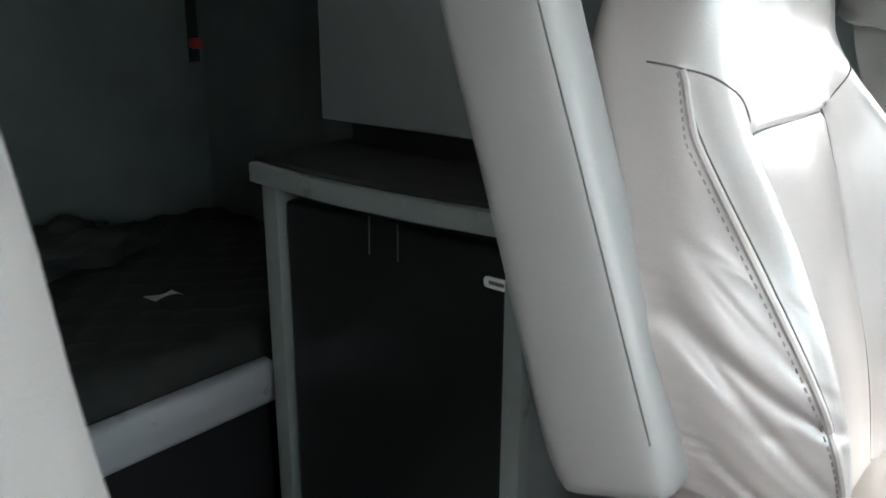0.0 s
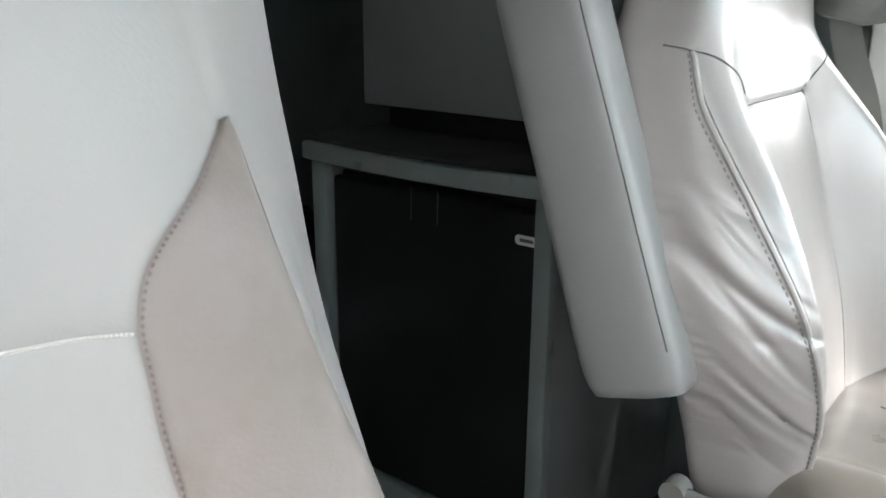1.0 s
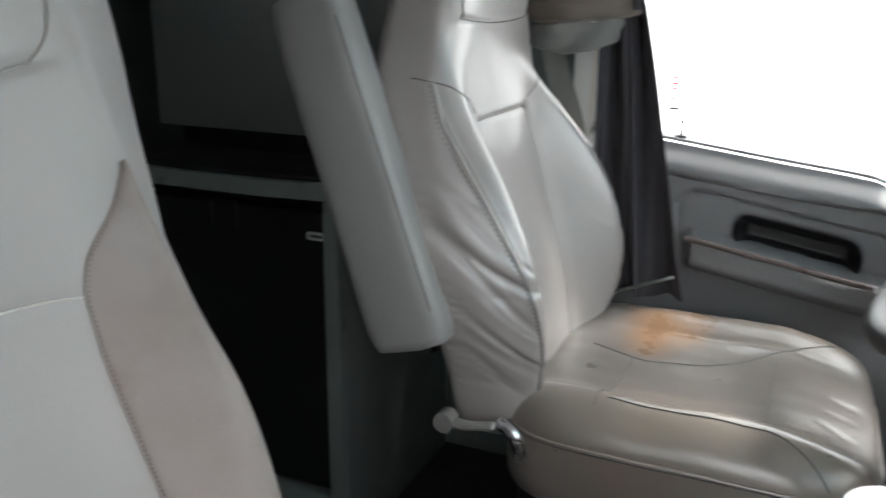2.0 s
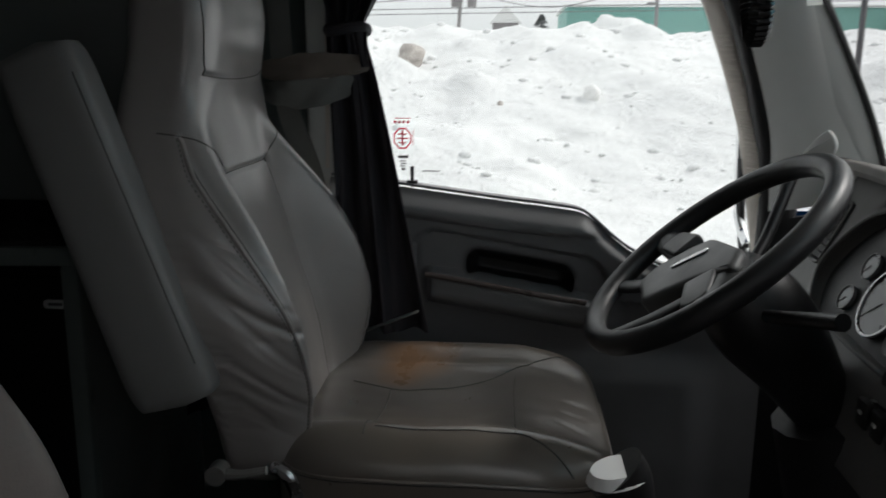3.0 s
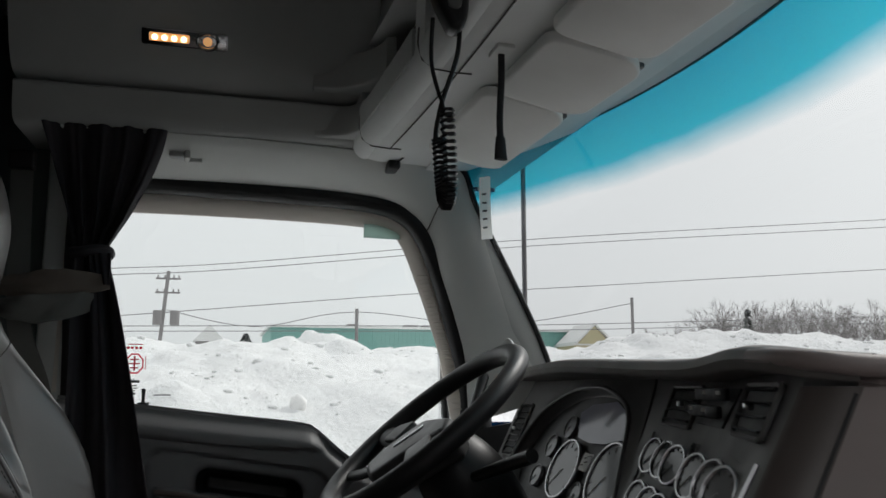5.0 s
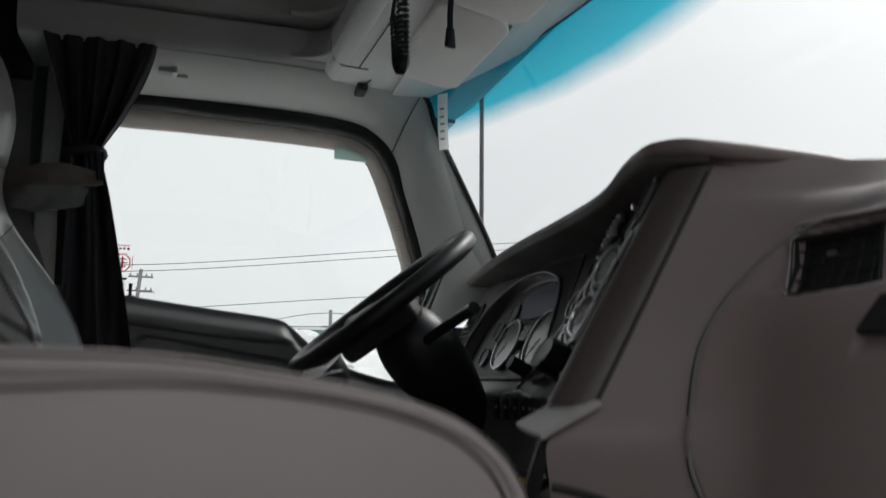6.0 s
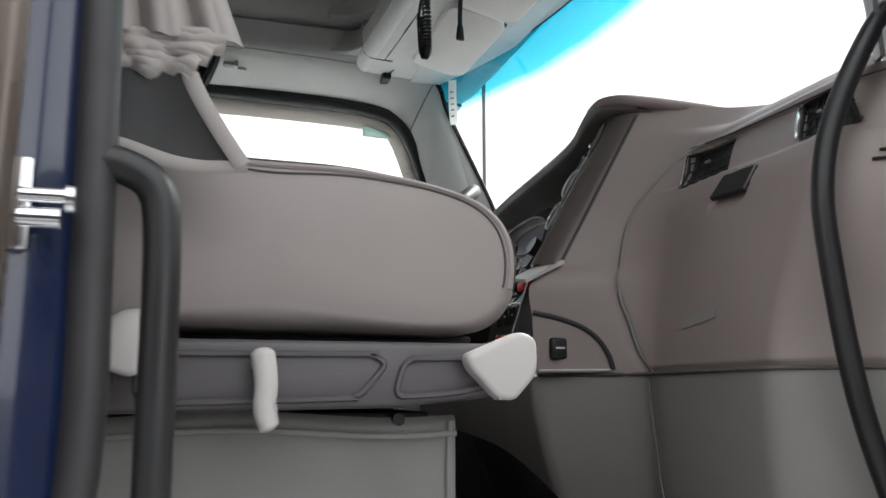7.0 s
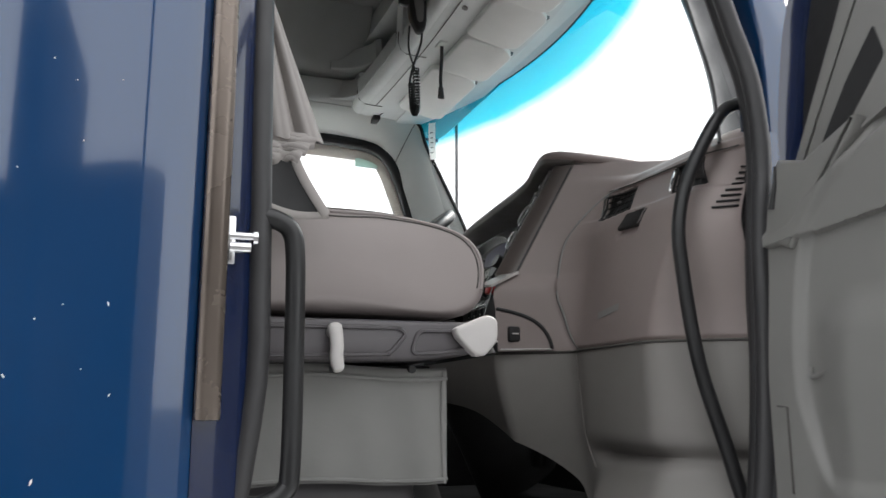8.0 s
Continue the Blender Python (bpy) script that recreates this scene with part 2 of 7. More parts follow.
def make_glass(name, tint=(0.94, 0.955, 0.95)):
    m, nt, b = mat_new(name)
    nt.nodes.remove(b)
    tr, gl, mx = nt.nodes.new("ShaderNodeBsdfTransparent"), nt.nodes.new("ShaderNodeBsdfGlossy"), nt.nodes.new("ShaderNodeMixShader")
    tr.inputs["Color"].default_value = (*tint, 1)
    gl.inputs["Roughness"].default_value = 0.02
    lw, pw, sc = nt.nodes.new("ShaderNodeLayerWeight"), nt.nodes.new("ShaderNodeMath"), nt.nodes.new("ShaderNodeMath")
    lw.inputs["Blend"].default_value = 0.5
    pw.operation, pw.inputs[1].default_value = "POWER", 5.0
    sc.operation, sc.inputs[1].default_value, sc.inputs[2].default_value = "MULTIPLY_ADD", 0.55, 0.03
    nt.links.new(lw.outputs["Facing"], pw.inputs[0])
    nt.links.new(pw.outputs[0], sc.inputs[0])
    nt.links.new(sc.outputs[0], mx.inputs[0])
    nt.links.new(tr.outputs[0], mx.inputs[1])
    nt.links.new(gl.outputs[0], mx.inputs[2])
    nt.links.new(mx.outputs[0], nt.nodes["Material Output"].inputs[0])
    return m, nt, tr


def make_windshield():
    """Clear glass with the blue shade band of a windshield along its upper edge."""
    m, nt, tr = make_glass("shade_band_windshield")
    tc, sep, add = nt.nodes.new("ShaderNodeTexCoord"), nt.nodes.new("ShaderNodeSeparateXYZ"), nt.nodes.new("ShaderNodeMath")
    nt.links.new(tc.outputs["UV"], sep.inputs[0])
    add.operation = "ADD"
    n = noise_tex(nt, 6.0, 3)
    sc = nt.nodes.new("ShaderNodeMath")
    sc.operation, sc.inputs[1].default_value = "MULTIPLY", 0.02
    nt.links.new(n, sc.inputs[0])
    nt.links.new(sep.outputs["Y"], add.inputs[0])
    nt.links.new(sc.outputs[0], add.inputs[1])
    c = ramp(nt, add.outputs[0], [(0.796, (0.74, 0.755, 0.755)), (0.874, (0.020, 0.325, 0.44)), (1.0, (0.010, 0.225, 0.33))])
    nt.links.new(c, tr.inputs["Color"])
    return m


def make_emit(name, col, strength):
    m, nt, b = mat_new(name)
    b.inputs["Emission Color"].default_value = (*col, 1)
    b.inputs["Emission Strength"].default_value = strength
    b.inputs["Base Color"].default_value = (*col, 1)
    return m


M["curtain_tan"] = surface("tan_grey_sash_cloth", (0.175, 0.15, 0.128), 0.85, grain=900, grain_amt=0.5, mottling=0.15)
M["curtain_mid"] = surface("grey_green_cuff_cloth", (0.17, 0.175, 0.165), 0.85, grain=900, grain_amt=0.5, mottling=0.15)


def make_film(name, col):
    """Printed film on a window pane, which lets some daylight through."""
    m, nt, b = mat_new(name)
    tl, mx = nt.nodes.new("ShaderNodeBsdfTranslucent"), nt.nodes.new("ShaderNodeMixShader")
    tl.inputs["Color"].default_value = (*col, 1)
    b.inputs["Base Color"].default_value = (*col, 1)
    b.inputs["Roughness"].default_value = 0.6
    mx.inputs[0].default_value = 0.7
    nt.links.new(b.outputs[0], mx.inputs[1])
    nt.links.new(tl.outputs[0], mx.inputs[2])
    nt.links.new(mx.outputs[0], nt.nodes["Material Output"].inputs[0])
    return m


M["red_film"] = make_film("red_window_film", (0.62, 0.05, 0.08))
M["paper_film"] = make_film("thin_white_paper", (0.85, 0.85, 0.83))
M["lamp_lens"] = make_emit("amber_lens", (1.0, 0.50, 0.20), 0.45)
M["snow"] = make_snow()
M["glass"] = make_glass("door_glass")[0]
M["windshield"] = make_windshield()
M["bulb"] = make_emit("warm_lamp", (1.0, 0.76, 0.46), 3.5)
M["blue_led"] = make_emit("blue_led", (0.05, 0.1, 1.0), 0.35)
M["clip_film"] = make_film("pale_green_plastic", (0.62, 0.74, 0.70))
M["hook"] = surface("dull_dark_wire", (0.10, 0.105, 0.105), 0.5, grain_amt=0.0)


# ---- mesh helpers ----
def part(name, bm, material, parent=None, label="", sharp=38):
    me = bpy.data.meshes.new(name)
    bmesh.ops.recalc_face_normals(bm, faces=bm.faces)
    bm.to_mesh(me)
    bm.free()
    me.polygons.foreach_set("use_smooth", [True] * len(me.polygons))
    if sharp < 180:
        me.set_sharp_from_angle(angle=radians(sharp))
    me.materials.append(material)
    ob = new(name, me)
    ob.parent = parent
    if label:
        ob["label"] = label
    return ob


def empty(name, at=(0, 0, 0)):
    e = new(name)
    e.empty_display_size = 0.05
    e.location = at
    return e


def stuff(ob):
    ob["kind"] = "stuff"
    return ob


def thing(name, at, label, category, group="", kind=""):
    return tagged(empty(name, at), label, category, group, kind)


def kid(name, bm, material, parent, label="", sharp=38):
    """A part built in world coordinates under a thing whose base stands anywhere."""
    ob = part(name, bm, material, None, label, sharp)
    ob.parent = parent
    if parent.parent is None:
        ob.matrix_parent_inverse = Matrix.Translation(-parent.location)
    return ob


def structure(name, bm, material, label, category, sharp=38):
    return tagged(part(name, bm, material, None, "", sharp), label, category, "", "structure")


def box(lo, hi, bevel=0.0, seg=2, bm=None):
    bm = bm or bmesh.new()
    c = [(a + b) / 2 for a, b in zip(lo, hi)]
    s = [abs(b - a) for a, b in zip(lo, hi)]
    g = bmesh.ops.create_cube(bm, size=1, matrix=Matrix.Translation(c) @ Matrix.Diagonal((*s, 1)))
    if bevel:
        es = {e for v in g["verts"] for e in v.link_edges}
        bmesh.ops.bevel(bm, geom=list(es), offset=min(bevel, min(s) * 0.49), segments=seg, affect="EDGES", profile=0.5)
    return bm


def prism(pts, axis, a, b, bevel=0.0, seg=2, bm=None):
    """A flat outline drawn out along an axis. pts: the other two coordinates, in x, y, z order."""
    bm = bm or bmesh.new()
    i = "xyz".index(axis)

    def put(p, v):
        q = list(p)
        q.insert(i, v)
        return bm.verts.new(q)
    r0, r1 = [put(p, a) for p in pts], [put(p, b) for p in pts]
    n = len(pts)
    faces = [bm.faces.new(r0), bm.faces.new(r1[::-1])]
    for k in range(n):
        faces.append(bm.faces.new((r0[k], r1[k], r1[(k + 1) % n], r0[(k + 1) % n])))
    bmesh.ops.recalc_face_normals(bm, faces=faces)
    if bevel:
        rims = [e for v in (*r0, *r1) for e in v.link_edges if all(abs(w.co[i] - v.co[i]) < 1e-6 for w in e.verts)]
        bmesh.ops.bevel(bm, geom=list(set(rims)), offset=bevel, segments=seg, affect="EDGES", profile=0.5)
    return bm


def curve_pts(pts, n=8, closed=False):
    """A smooth line through a few points."""
    P = [Vector(p) for p in pts]
    out = []
    m = len(P)
    for k in range(m if closed else m - 1):
        if closed:
            a, b, c, d = P[(k - 1) % m], P[k], P[(k + 1) % m], P[(k + 2) % m]
        else:
            a, b, c, d = P[max(k - 1, 0)], P[k], P[k + 1], P[min(k + 2, m - 1)]
        for j in range(n):
            t = j / n
            out.append(0.5 * (2 * b + (c - a) * t + (2 * a - 5 * b + 4 * c - d) * t * t + (3 * b - a - 3 * c + d) * t ** 3))
    if not closed:
        out.append(P[-1])
    return out


def sweep(pts, r, n=8, closed=False, bm=None, flat=1.0, up=None):
    """A tube along a line; r a number or a function of 0..1; flat squeezes it along its second axis."""
    bm = bm or bmesh.new()
    P = [Vector(p) for p in pts]
    m = len(P)
    rings = []
    side = None
    for k in range(m):
        if closed:
            t = (P[(k + 1) % m] - P[k - 1]).normalized()
        else:
            t = (P[min(k + 1, m - 1)] - P[max(k - 1, 0)]).normalized()
        if up is not None:
            side = t.cross(Vector(up)).normalized()
        elif side is None:
            ref = Vector((0, 0, 1)) if abs(t.z) < 0.9 else Vector((1, 0, 0))
            side = t.cross(ref).normalized()
        else:
            side = (side - t * side.dot(t)).normalized()
        other = t.cross(side)
        rr = r(k / max(1, m - 1)) if callable(r) else r
        rings.append([bm.verts.new(P[k] + (side * math.cos(2 * math.pi * j / n) + other * (math.sin(2 * math.pi * j / n) * flat)) * rr) for j in range(n)])
    for k in range(m if closed else m - 1):
        A, B = rings[k], rings[(k + 1) % m]
        for j in range(n):
            bm.faces.new((A[j], A[(j + 1) % n], B[(j + 1) % n], B[j]))
    if not closed:
        bm.faces.new(rings[0][::-1])
        bm.faces.new(rings[-1])
    return bm


def sheet(nu, nv, f, thick=0.0, wrap=False, bm=None, uv=False, cloth=False):
    """A surface f(u, v) -> point, u and v in 0..1, with a thickness against its normal where given."""
    bm = bm or bmesh.new()
    cols = nu if wrap else nu + 1
    top = [[bm.verts.new(f(i / nu, j / nv)) for j in range(nv + 1)] for i in range(cols)]
    faces = []
    for i in range(nu):
        A, B = top[i], top[(i + 1) % cols]
        for j in range(nv):
            faces.append(bm.faces.new((A[j], B[j], B[j + 1], A[j + 1])))
    if uv:
        lay = bm.loops.layers.uv.new("UVMap")
        idx = {v: (i / nu, j / nv) for i, col in enumerate(top) for j, v in enumerate(col)}
        for fc in faces:
            for lp in fc.loops:
                lp[lay].uv = idx[lp.vert]
    if thick and cloth:
        # a second layer a fixed way behind the first, closed along the rim; safe in tight folds
        bm.normal_update()
        under = [[bm.verts.new(v.co - v.normal * thick) for v in col] for col in top]
        for i in range(nu):
            A, B = under[i], under[i + 1]
            for j in range(nv):
                bm.faces.new((A[j], A[j + 1], B[j + 1], B[j]))
            for j in (0, nv):
                bm.faces.new((top[i][j], top[i + 1][j], under[i + 1][j], under[i][j]))
        for i in (0, nu):
            for j in range(nv):
                bm.faces.new((top[i][j], top[i][j + 1], under[i][j + 1], under[i][j]))
    elif thick:
        bm.normal_update()
        bmesh.ops.solidify(bm, geom=faces, thickness=thick)
    return bm


def table(rows):
    """A smooth function through a few pairs of numbers."""
    xs, ys = [r[0] for r in rows], [r[1] for r in rows]

    def f(x):
        if x <= xs[0]:
            return ys[0]
        if x >= xs[-1]:
            return ys[-1]
        for k in range(len(xs) - 1):
            if x <= xs[k + 1]:
                t = (x - xs[k]) / (xs[k + 1] - xs[k])
                h = xs[k + 1] - xs[k]
                d0 = (ys[k + 1] - ys[k - 1]) / (xs[k + 1] - xs[k - 1]) if k > 0 else (ys[k + 1] - ys[k]) / h
                d1 = (ys[k + 2] - ys[k]) / (xs[k + 2] - xs[k]) if k + 2 < len(xs) else (ys[k + 1] - ys[k]) / h
                t2, t3 = t * t, t ** 3
                return (2 * t3 - 3 * t2 + 1) * ys[k] + (t3 - 2 * t2 + t) * h * d0 + (3 * t2 - 2 * t3) * ys[k + 1] + (t3 - t2) * h * d1
    return f


def smooth(a, b, x):
    t = min(1, max(0, (x - a) / (b - a)))
    return t * t * (3 - 2 * t)


def rounded(pts, r, n=4):
    """An outline of two coordinates with its corners rounded off."""
    out = []
    m = len(pts)
    for k in range(m):
        p, a, b = Vector(pts[k]), Vector(pts[k - 1]), Vector(pts[(k + 1) % m])
        rr = r[k] if isinstance(r, (list, tuple)) else r
        da, db = (a - p), (b - p)
        rr = min(rr, da.length * 0.48, db.length * 0.48)
        if rr < 1e-5:
            out.append(tuple(p))
            continue
        s, e = p + da.normalized() * rr, p + db.normalized() * rr
        for j in range(n + 1):
            t = j / n
            out.append(tuple((1 - t) ** 2 * s + 2 * t * (1 - t) * p + t * t * e))
    return out


# ---- ground, snow and the far side of the yard ----
rng = random.Random(4)
CHUNKS = [(-28.6, 4.3, 1.05, 0.42), (-28.2, 3.5, 0.6, 0.22), (-28.8, 6.3, 0.5, 0.20), (-27.0, 17.6, 3.2, 0.42), (-27.6, -2.3, 1.6, 0.22)]
for _ in range(330):
    cx = -rng.uniform(13, 33)
    big = rng.random() ** 2.2
    CHUNKS.append((cx, rng.uniform(-22, 46), 0.25 + 0.75 * big, (0.07 + 0.24 * big) * (0.5 if cx < -27 else 1.0)))


def snow_height(x, y):
    back = -x
    rise = smooth(11.5, 29.5, back)
    crest = 3.62 + 0.42 * smooth(6, 26, y) + 0.20 * noise.noise(Vector((y * 0.13, 3.1, 0)))
    h = crest * rise ** 0.85 * (1 - 0.55 * smooth(31, 44, back))
    on = smooth(10, 15, back) * (1 - smooth(40, 60, back)) * smooth(-50, -40, y) * (1 - smooth(70, 80, y))
    if on > 0:
        h += on * 0.40 * noise.fractal(Vector((x * 0.26, y * 0.26, 0.3)), 1.0, 2.1, 3)
        h += on * 0.15 * noise.fractal(Vector((x * 0.75, y * 0.75, 5.0)), 1.0, 2.2, 2)
        h += on * 0.13 * abs(noise.noise(Vector((x * 1.9, y * 1.9, 9.0)))) + on * 0.06 * noise.noise(Vector((x * 4.1, y * 4.1, 2.0)))
        for cx, cy, r, k in CHUNKS:
            dx, dy = x - cx, y - cy
            q = (dx * dx + dy * dy) / (r * r)
            if q < 1:
                h += k * (1 - q) ** 0.8 * on * (1 + 0.35 * noise.noise(Vector((x * 2.2, y * 2.2, cx))))
    return h


gx = [-2500, -900, -400, -200, -120, -80, -60, -50] + [-46 + 0.2 * k for k in range(186)] + [-8, -4, 0, 4, 10, 30, 120, 600, 2500]
gy = [-2500, -600, -150, -70, -45, -32] + [-24 + 0.27 * k for k in range(262)] + [50, 60, 75, 90, 150, 500, 2500]
bm = bmesh.new()
grid_v = [[bm.verts.new((x, y, snow_height(x, y))) for y in gy] for x in gx]
for i in range(len(gx) - 1):
    for j in range(len(gy) - 1):
        bm.faces.new((grid_v[i][j], grid_v[i + 1][j], grid_v[i + 1][j + 1], grid_v[i][j + 1]))
structure("ground", bm, M["snow"], "snow covered yard with a tall ploughed snow bank", "snow", 180)


def rubble():
    """Small lumps of broken snow lying on the bank."""
    r = random.Random(8)
    vs, fs = [], []
    ico = bmesh.new()
    bmesh.ops.create_icosphere(ico, subdivisions=1, radius=1)
    base, tri = [v.co.copy() for v in ico.verts], [[v.index for v in f.verts] for f in ico.faces]
    ico.free()
    for _ in range(2600):
        x, y = -r.uniform(12.5, 29), r.uniform(-16, 44)
        rad = 0.03 + 0.12 * r.random() ** 5
        z = snow_height(x, y)
        n0 = len(vs)
        sq, k = r.uniform(0.5, 0.9), Vector((r.uniform(0, 9), r.uniform(0, 9), 0))
        for c in base:
            d = 1 + 0.45 * noise.noise(c * 1.6 + k)
            vs.append((x + c.x * rad * d, y + c.y * rad * d * 1.2, z + c.z * rad * d * sq))
        fs += [[n0 + i for i in f] for f in tri]
    me = bpy.data.meshes.new("snow_rubble")
    me.from_pydata(vs, [], fs)
    me.materials.append(M["snow"])
    me.polygons.foreach_set("use_smooth", [True] * len(me.polygons))
    tagged(new("snow_rubble", me), "small lumps of broken snow on the bank", "snow", "", "stuff")


rubble()


def boulder(name, at, r, seed, mat="rock", label="brownish boulder half buried in the snow bank"):
    bm = bmesh.new()
    bmesh.ops.create_icosphere(bm, subdivisions=3, radius=1)
    for v in bm.verts:
        d = 1 + 0.28 * noise.noise(v.co * 1.3 + Vector((seed, 0, 0))) + 0.12 * noise.noise(v.co * 3.1 + Vector((0, seed, 0)))
        v.co = Vector(at) + Vector((v.co.x * r, v.co.y * r * 0.8, v.co.z * r * 0.95)) * d
    return tagged(part(name, bm, M[mat], None, "", 50), label, "rock")


boulder("boulder", (-23.0, -2.2, snow_height(-23.0, -2.2) + 0.18), 0.45, 2.0)
boulder("boulder", (-19.8, 2.55, snow_height(-19.8, 2.55) + 0.03), 0.27, 5.0, "snow_lump", "icy lump of snow frozen into the bank")
boulder("boulder", (-18.8, 0.37, snow_height(-18.8, 0.37) + 0.01), 0.09, 7.0, "rock", "small stone half buried in the snow bank")


def far_building():
    t = thing("warehouse", (-105, 0, 0), "long low green metal warehouse behind the snow bank", "building")
    y0, y1, x0, x1 = 7.0, 49.5, -125.0, -105.0
    bm = box((x0, y0, 0), (x1, y1, 9.5))
    kid("wall", bm, M["green_wall"], t)
    ribs = bmesh.new()
    for k in range(75):
        y = y0 + 0.4 + k * (y1 - y0 - 0.8) / 74
        box((x1, y - 0.05, 0.2), (x1 + 0.06, y + 0.05, 9.4), bm=ribs)
    kid("cladding_rib", ribs, M["green_wall"], t)
    kid("roof", prism([(y0 - 0.4, 9.5), (y0 - 0.4, 9.8), (y1 + 0.4, 9.8), (y1 + 0.4, 9.5)], "x", x0, x1 + 0.5), M["white"], t, "snow covered flat roof")
    for y, w in ((17, 1.0), (24.5, 2.0), (27, 1.4), (36, 1.2)):
        kid("roof_unit", box((x1 - 4, y, 9.8), (x1 - 3, y + w, 10.3), 0.05), M["pole"], t)
    return t


far_building()


def far_house(at, w, label):
    t = thing("house", at, label, "house")
    x, y, z = at
    kid("wall", box((x - 6, y - w, 0), (x, y + w, 7.4)), M["tan_wall"], t)
    kid("gable", prism([(y - w * 0.95, 7.6), (y + w * 0.05, 7.6), (y - w * 0.45, 9.9)], "x", x - 6, x + 0.2), M["tan_wall"], t)
    kid("roof", prism([(y - w - 0.3, 7.4), (y - w - 0.3, 7.7), (y + w + 0.3, 7.7), (y + w + 0.3, 7.4)], "x", x - 6.3, x + 0.15), M["white"], t, "snow covered flat roof")
    for y0, y1 in ((y - w * 1.02, y - w * 0.45), (y + w * 0.12, y - w * 0.45)):
        kid("gable_roof", prism([(y0, 7.55), (y0, 7.85), (y1, 10.25), (y1, 9.95)], "x", x - 6.2, x + 0.5), M["white"], t, "snow covered gable roof")
    for dy in (-w * 0.62, -w * 0.28, w * 0.35, w * 0.72):
        kid("window", box((x, y + dy - 0.45, 5.7), (x + 0.08, y + dy + 0.45, 7.0)), M["screen"], t)
    return t


far_house((-98, 49.3, 0), 4.6, "small tan house with a gabled porch")


def shed(at):
    t = thing("shed", at, "little grey shed with a peaked roof", "shed")
    x, y, z = at
    kid("wall", box((x - 3, y - 1.5, 0), (x, y + 1.5, 7.4)), M["pole"], t)
    kid("roof", prism([(y - 1.8, 7.4), (y + 1.8, 7.4), (y, 9.4)], "x", x - 3, x + 0.2), M["white"], t)


shed((-100, -0.3, 0))


def utility_pole(at, height, arms, lean=0.0):
    t = thing("utility_pole", at, "wooden utility pole with crossarms", "pole", "poles along the road")
    x, y, z = at
    kid("mast", sweep([(x, y, 0), (x, y + lean, height)], 0.17, 8), M["pole"], t)
    for k in range(arms):
        h = height - 0.7 - 1.3 * k
        kid("crossarm", box((x - 0.08, y + lean - 1.1, h - 0.08), (x + 0.08, y + lean + 1.1, h + 0.08)), M["pole"], t)
        for dy in (-0.9, -0.3, 0.5, 0.95):
            kid("insulator", sweep([(x, y + lean + dy, h + 0.08), (x, y + lean + dy, h + 0.32)], 0.07, 6), M["pole"], t)
    if arms:
        for dy in (-0.75, 0.75):
            kid("transformer", sweep([(x + 0.3, y + lean + dy, height - 5.0), (x + 0.3, y + lean + dy, height - 3.7)], 0.42, 10), M["pole"], t)
    return t


utility_pole((-80, -4.9, 0), 12.8, 2, 0.9)
utility_pole((-80, 13.66, 0), 9.7, 0)
utility_pole((-80, 43.3, 0), 11.6, 0)
WIRES = ([(-30, 11.0), (-10, 12.8), (2, 13.8), (31.7, 17.4), (70, 21.2), (110, 25.0)], [(-30, 10.4), (-10, 12.2), (2, 13.2), (31.7, 16.7), (70, 20.3), (110, 24.0)],
         [(-30, 6.9), (-9, 8.5), (19, 11.3), (33.4, 12.3), (69.6, 15.3), (110, 18.5)], [(-30, 7.2), (5, 7.9), (31.5, 8.45), (69.2, 10.0), (110, 11.6)],
         [(-30, 6.8), (5, 7.4), (31.5, 7.9), (69.2, 9.3), (110, 10.8)], [(-4, 9.2), (4, 7.8), (13.6, 9.4), (28, 8.4), (43.3, 11.0)])
for w_ in WIRES:
    tagged(part("overhead_cable", sweep(curve_pts([(-80, y, z) for y, z in w_], 6), 0.04, 5), M["wire"]), "thin dark overhead cable across the sky", "cable", "overhead cables")


def bare_tree(at, height, seed, spread=0.5):
    r = random.Random(seed)
    t = thing("bare_tree", at, "leafless winter tree behind the snow bank", "tree", "bare trees")
    bm_t, bm_c = bmesh.new(), bmesh.new()
    x, y, z = at
    base = Vector((x, y, 0))
    sweep([base, base + Vector((0, 0.1, height * 0.45))], lambda q: 0.16 - 0.07 * q, 6, bm=bm_t)

    def grow(p, d, ln, rad, lvl, bmx):
        e = p + d * ln
        mid = p + d * ln * 0.5 + Vector((r.uniform(-1, 1), r.uniform(-1, 1), r.uniform(-1, 1))) * ln * 0.06
        sweep([p, mid, e], lambda q: rad * (1 - 0.5 * q), 3, bm=bmx)
        if lvl < 5:
            for _ in range(3 if lvl < 4 else 4):
                nd = (d + Vector((r.uniform(-1, 1), r.uniform(-1, 1), r.uniform(-0.3, 0.7))) * spread * 1.3).normalized()
                grow(p + d * ln * r.uniform(0.5, 1.0), nd, ln * r.uniform(0.55, 0.75), max(0.012, rad * 0.55), lvl + 1, bmx)
    for _ in range(5):
        d = Vector((r.uniform(-0.6, 0.6), r.uniform(-0.8, 0.8), 1.0)).normalized()
        grow(base + Vector((0, 0, height * r.uniform(0.2, 0.42))), d, height * 0.3, 0.09, 1, bm_c)
    kid("trunk", bm_t, M["twig"], t)
    kid("crown", bm_c, M["twig"], t)


tree_rng = random.Random(31)
for k in range(26):
    y = 46.5 + 1.75 * k + tree_rng.uniform(-0.5, 0.5)
    bare_tree((-84 - 4 * (k % 3), y, 0), 8.6 + 3.6 * smooth(48, 62, y) + tree_rng.uniform(-0.7, 0.9), 20 + k, 0.62)


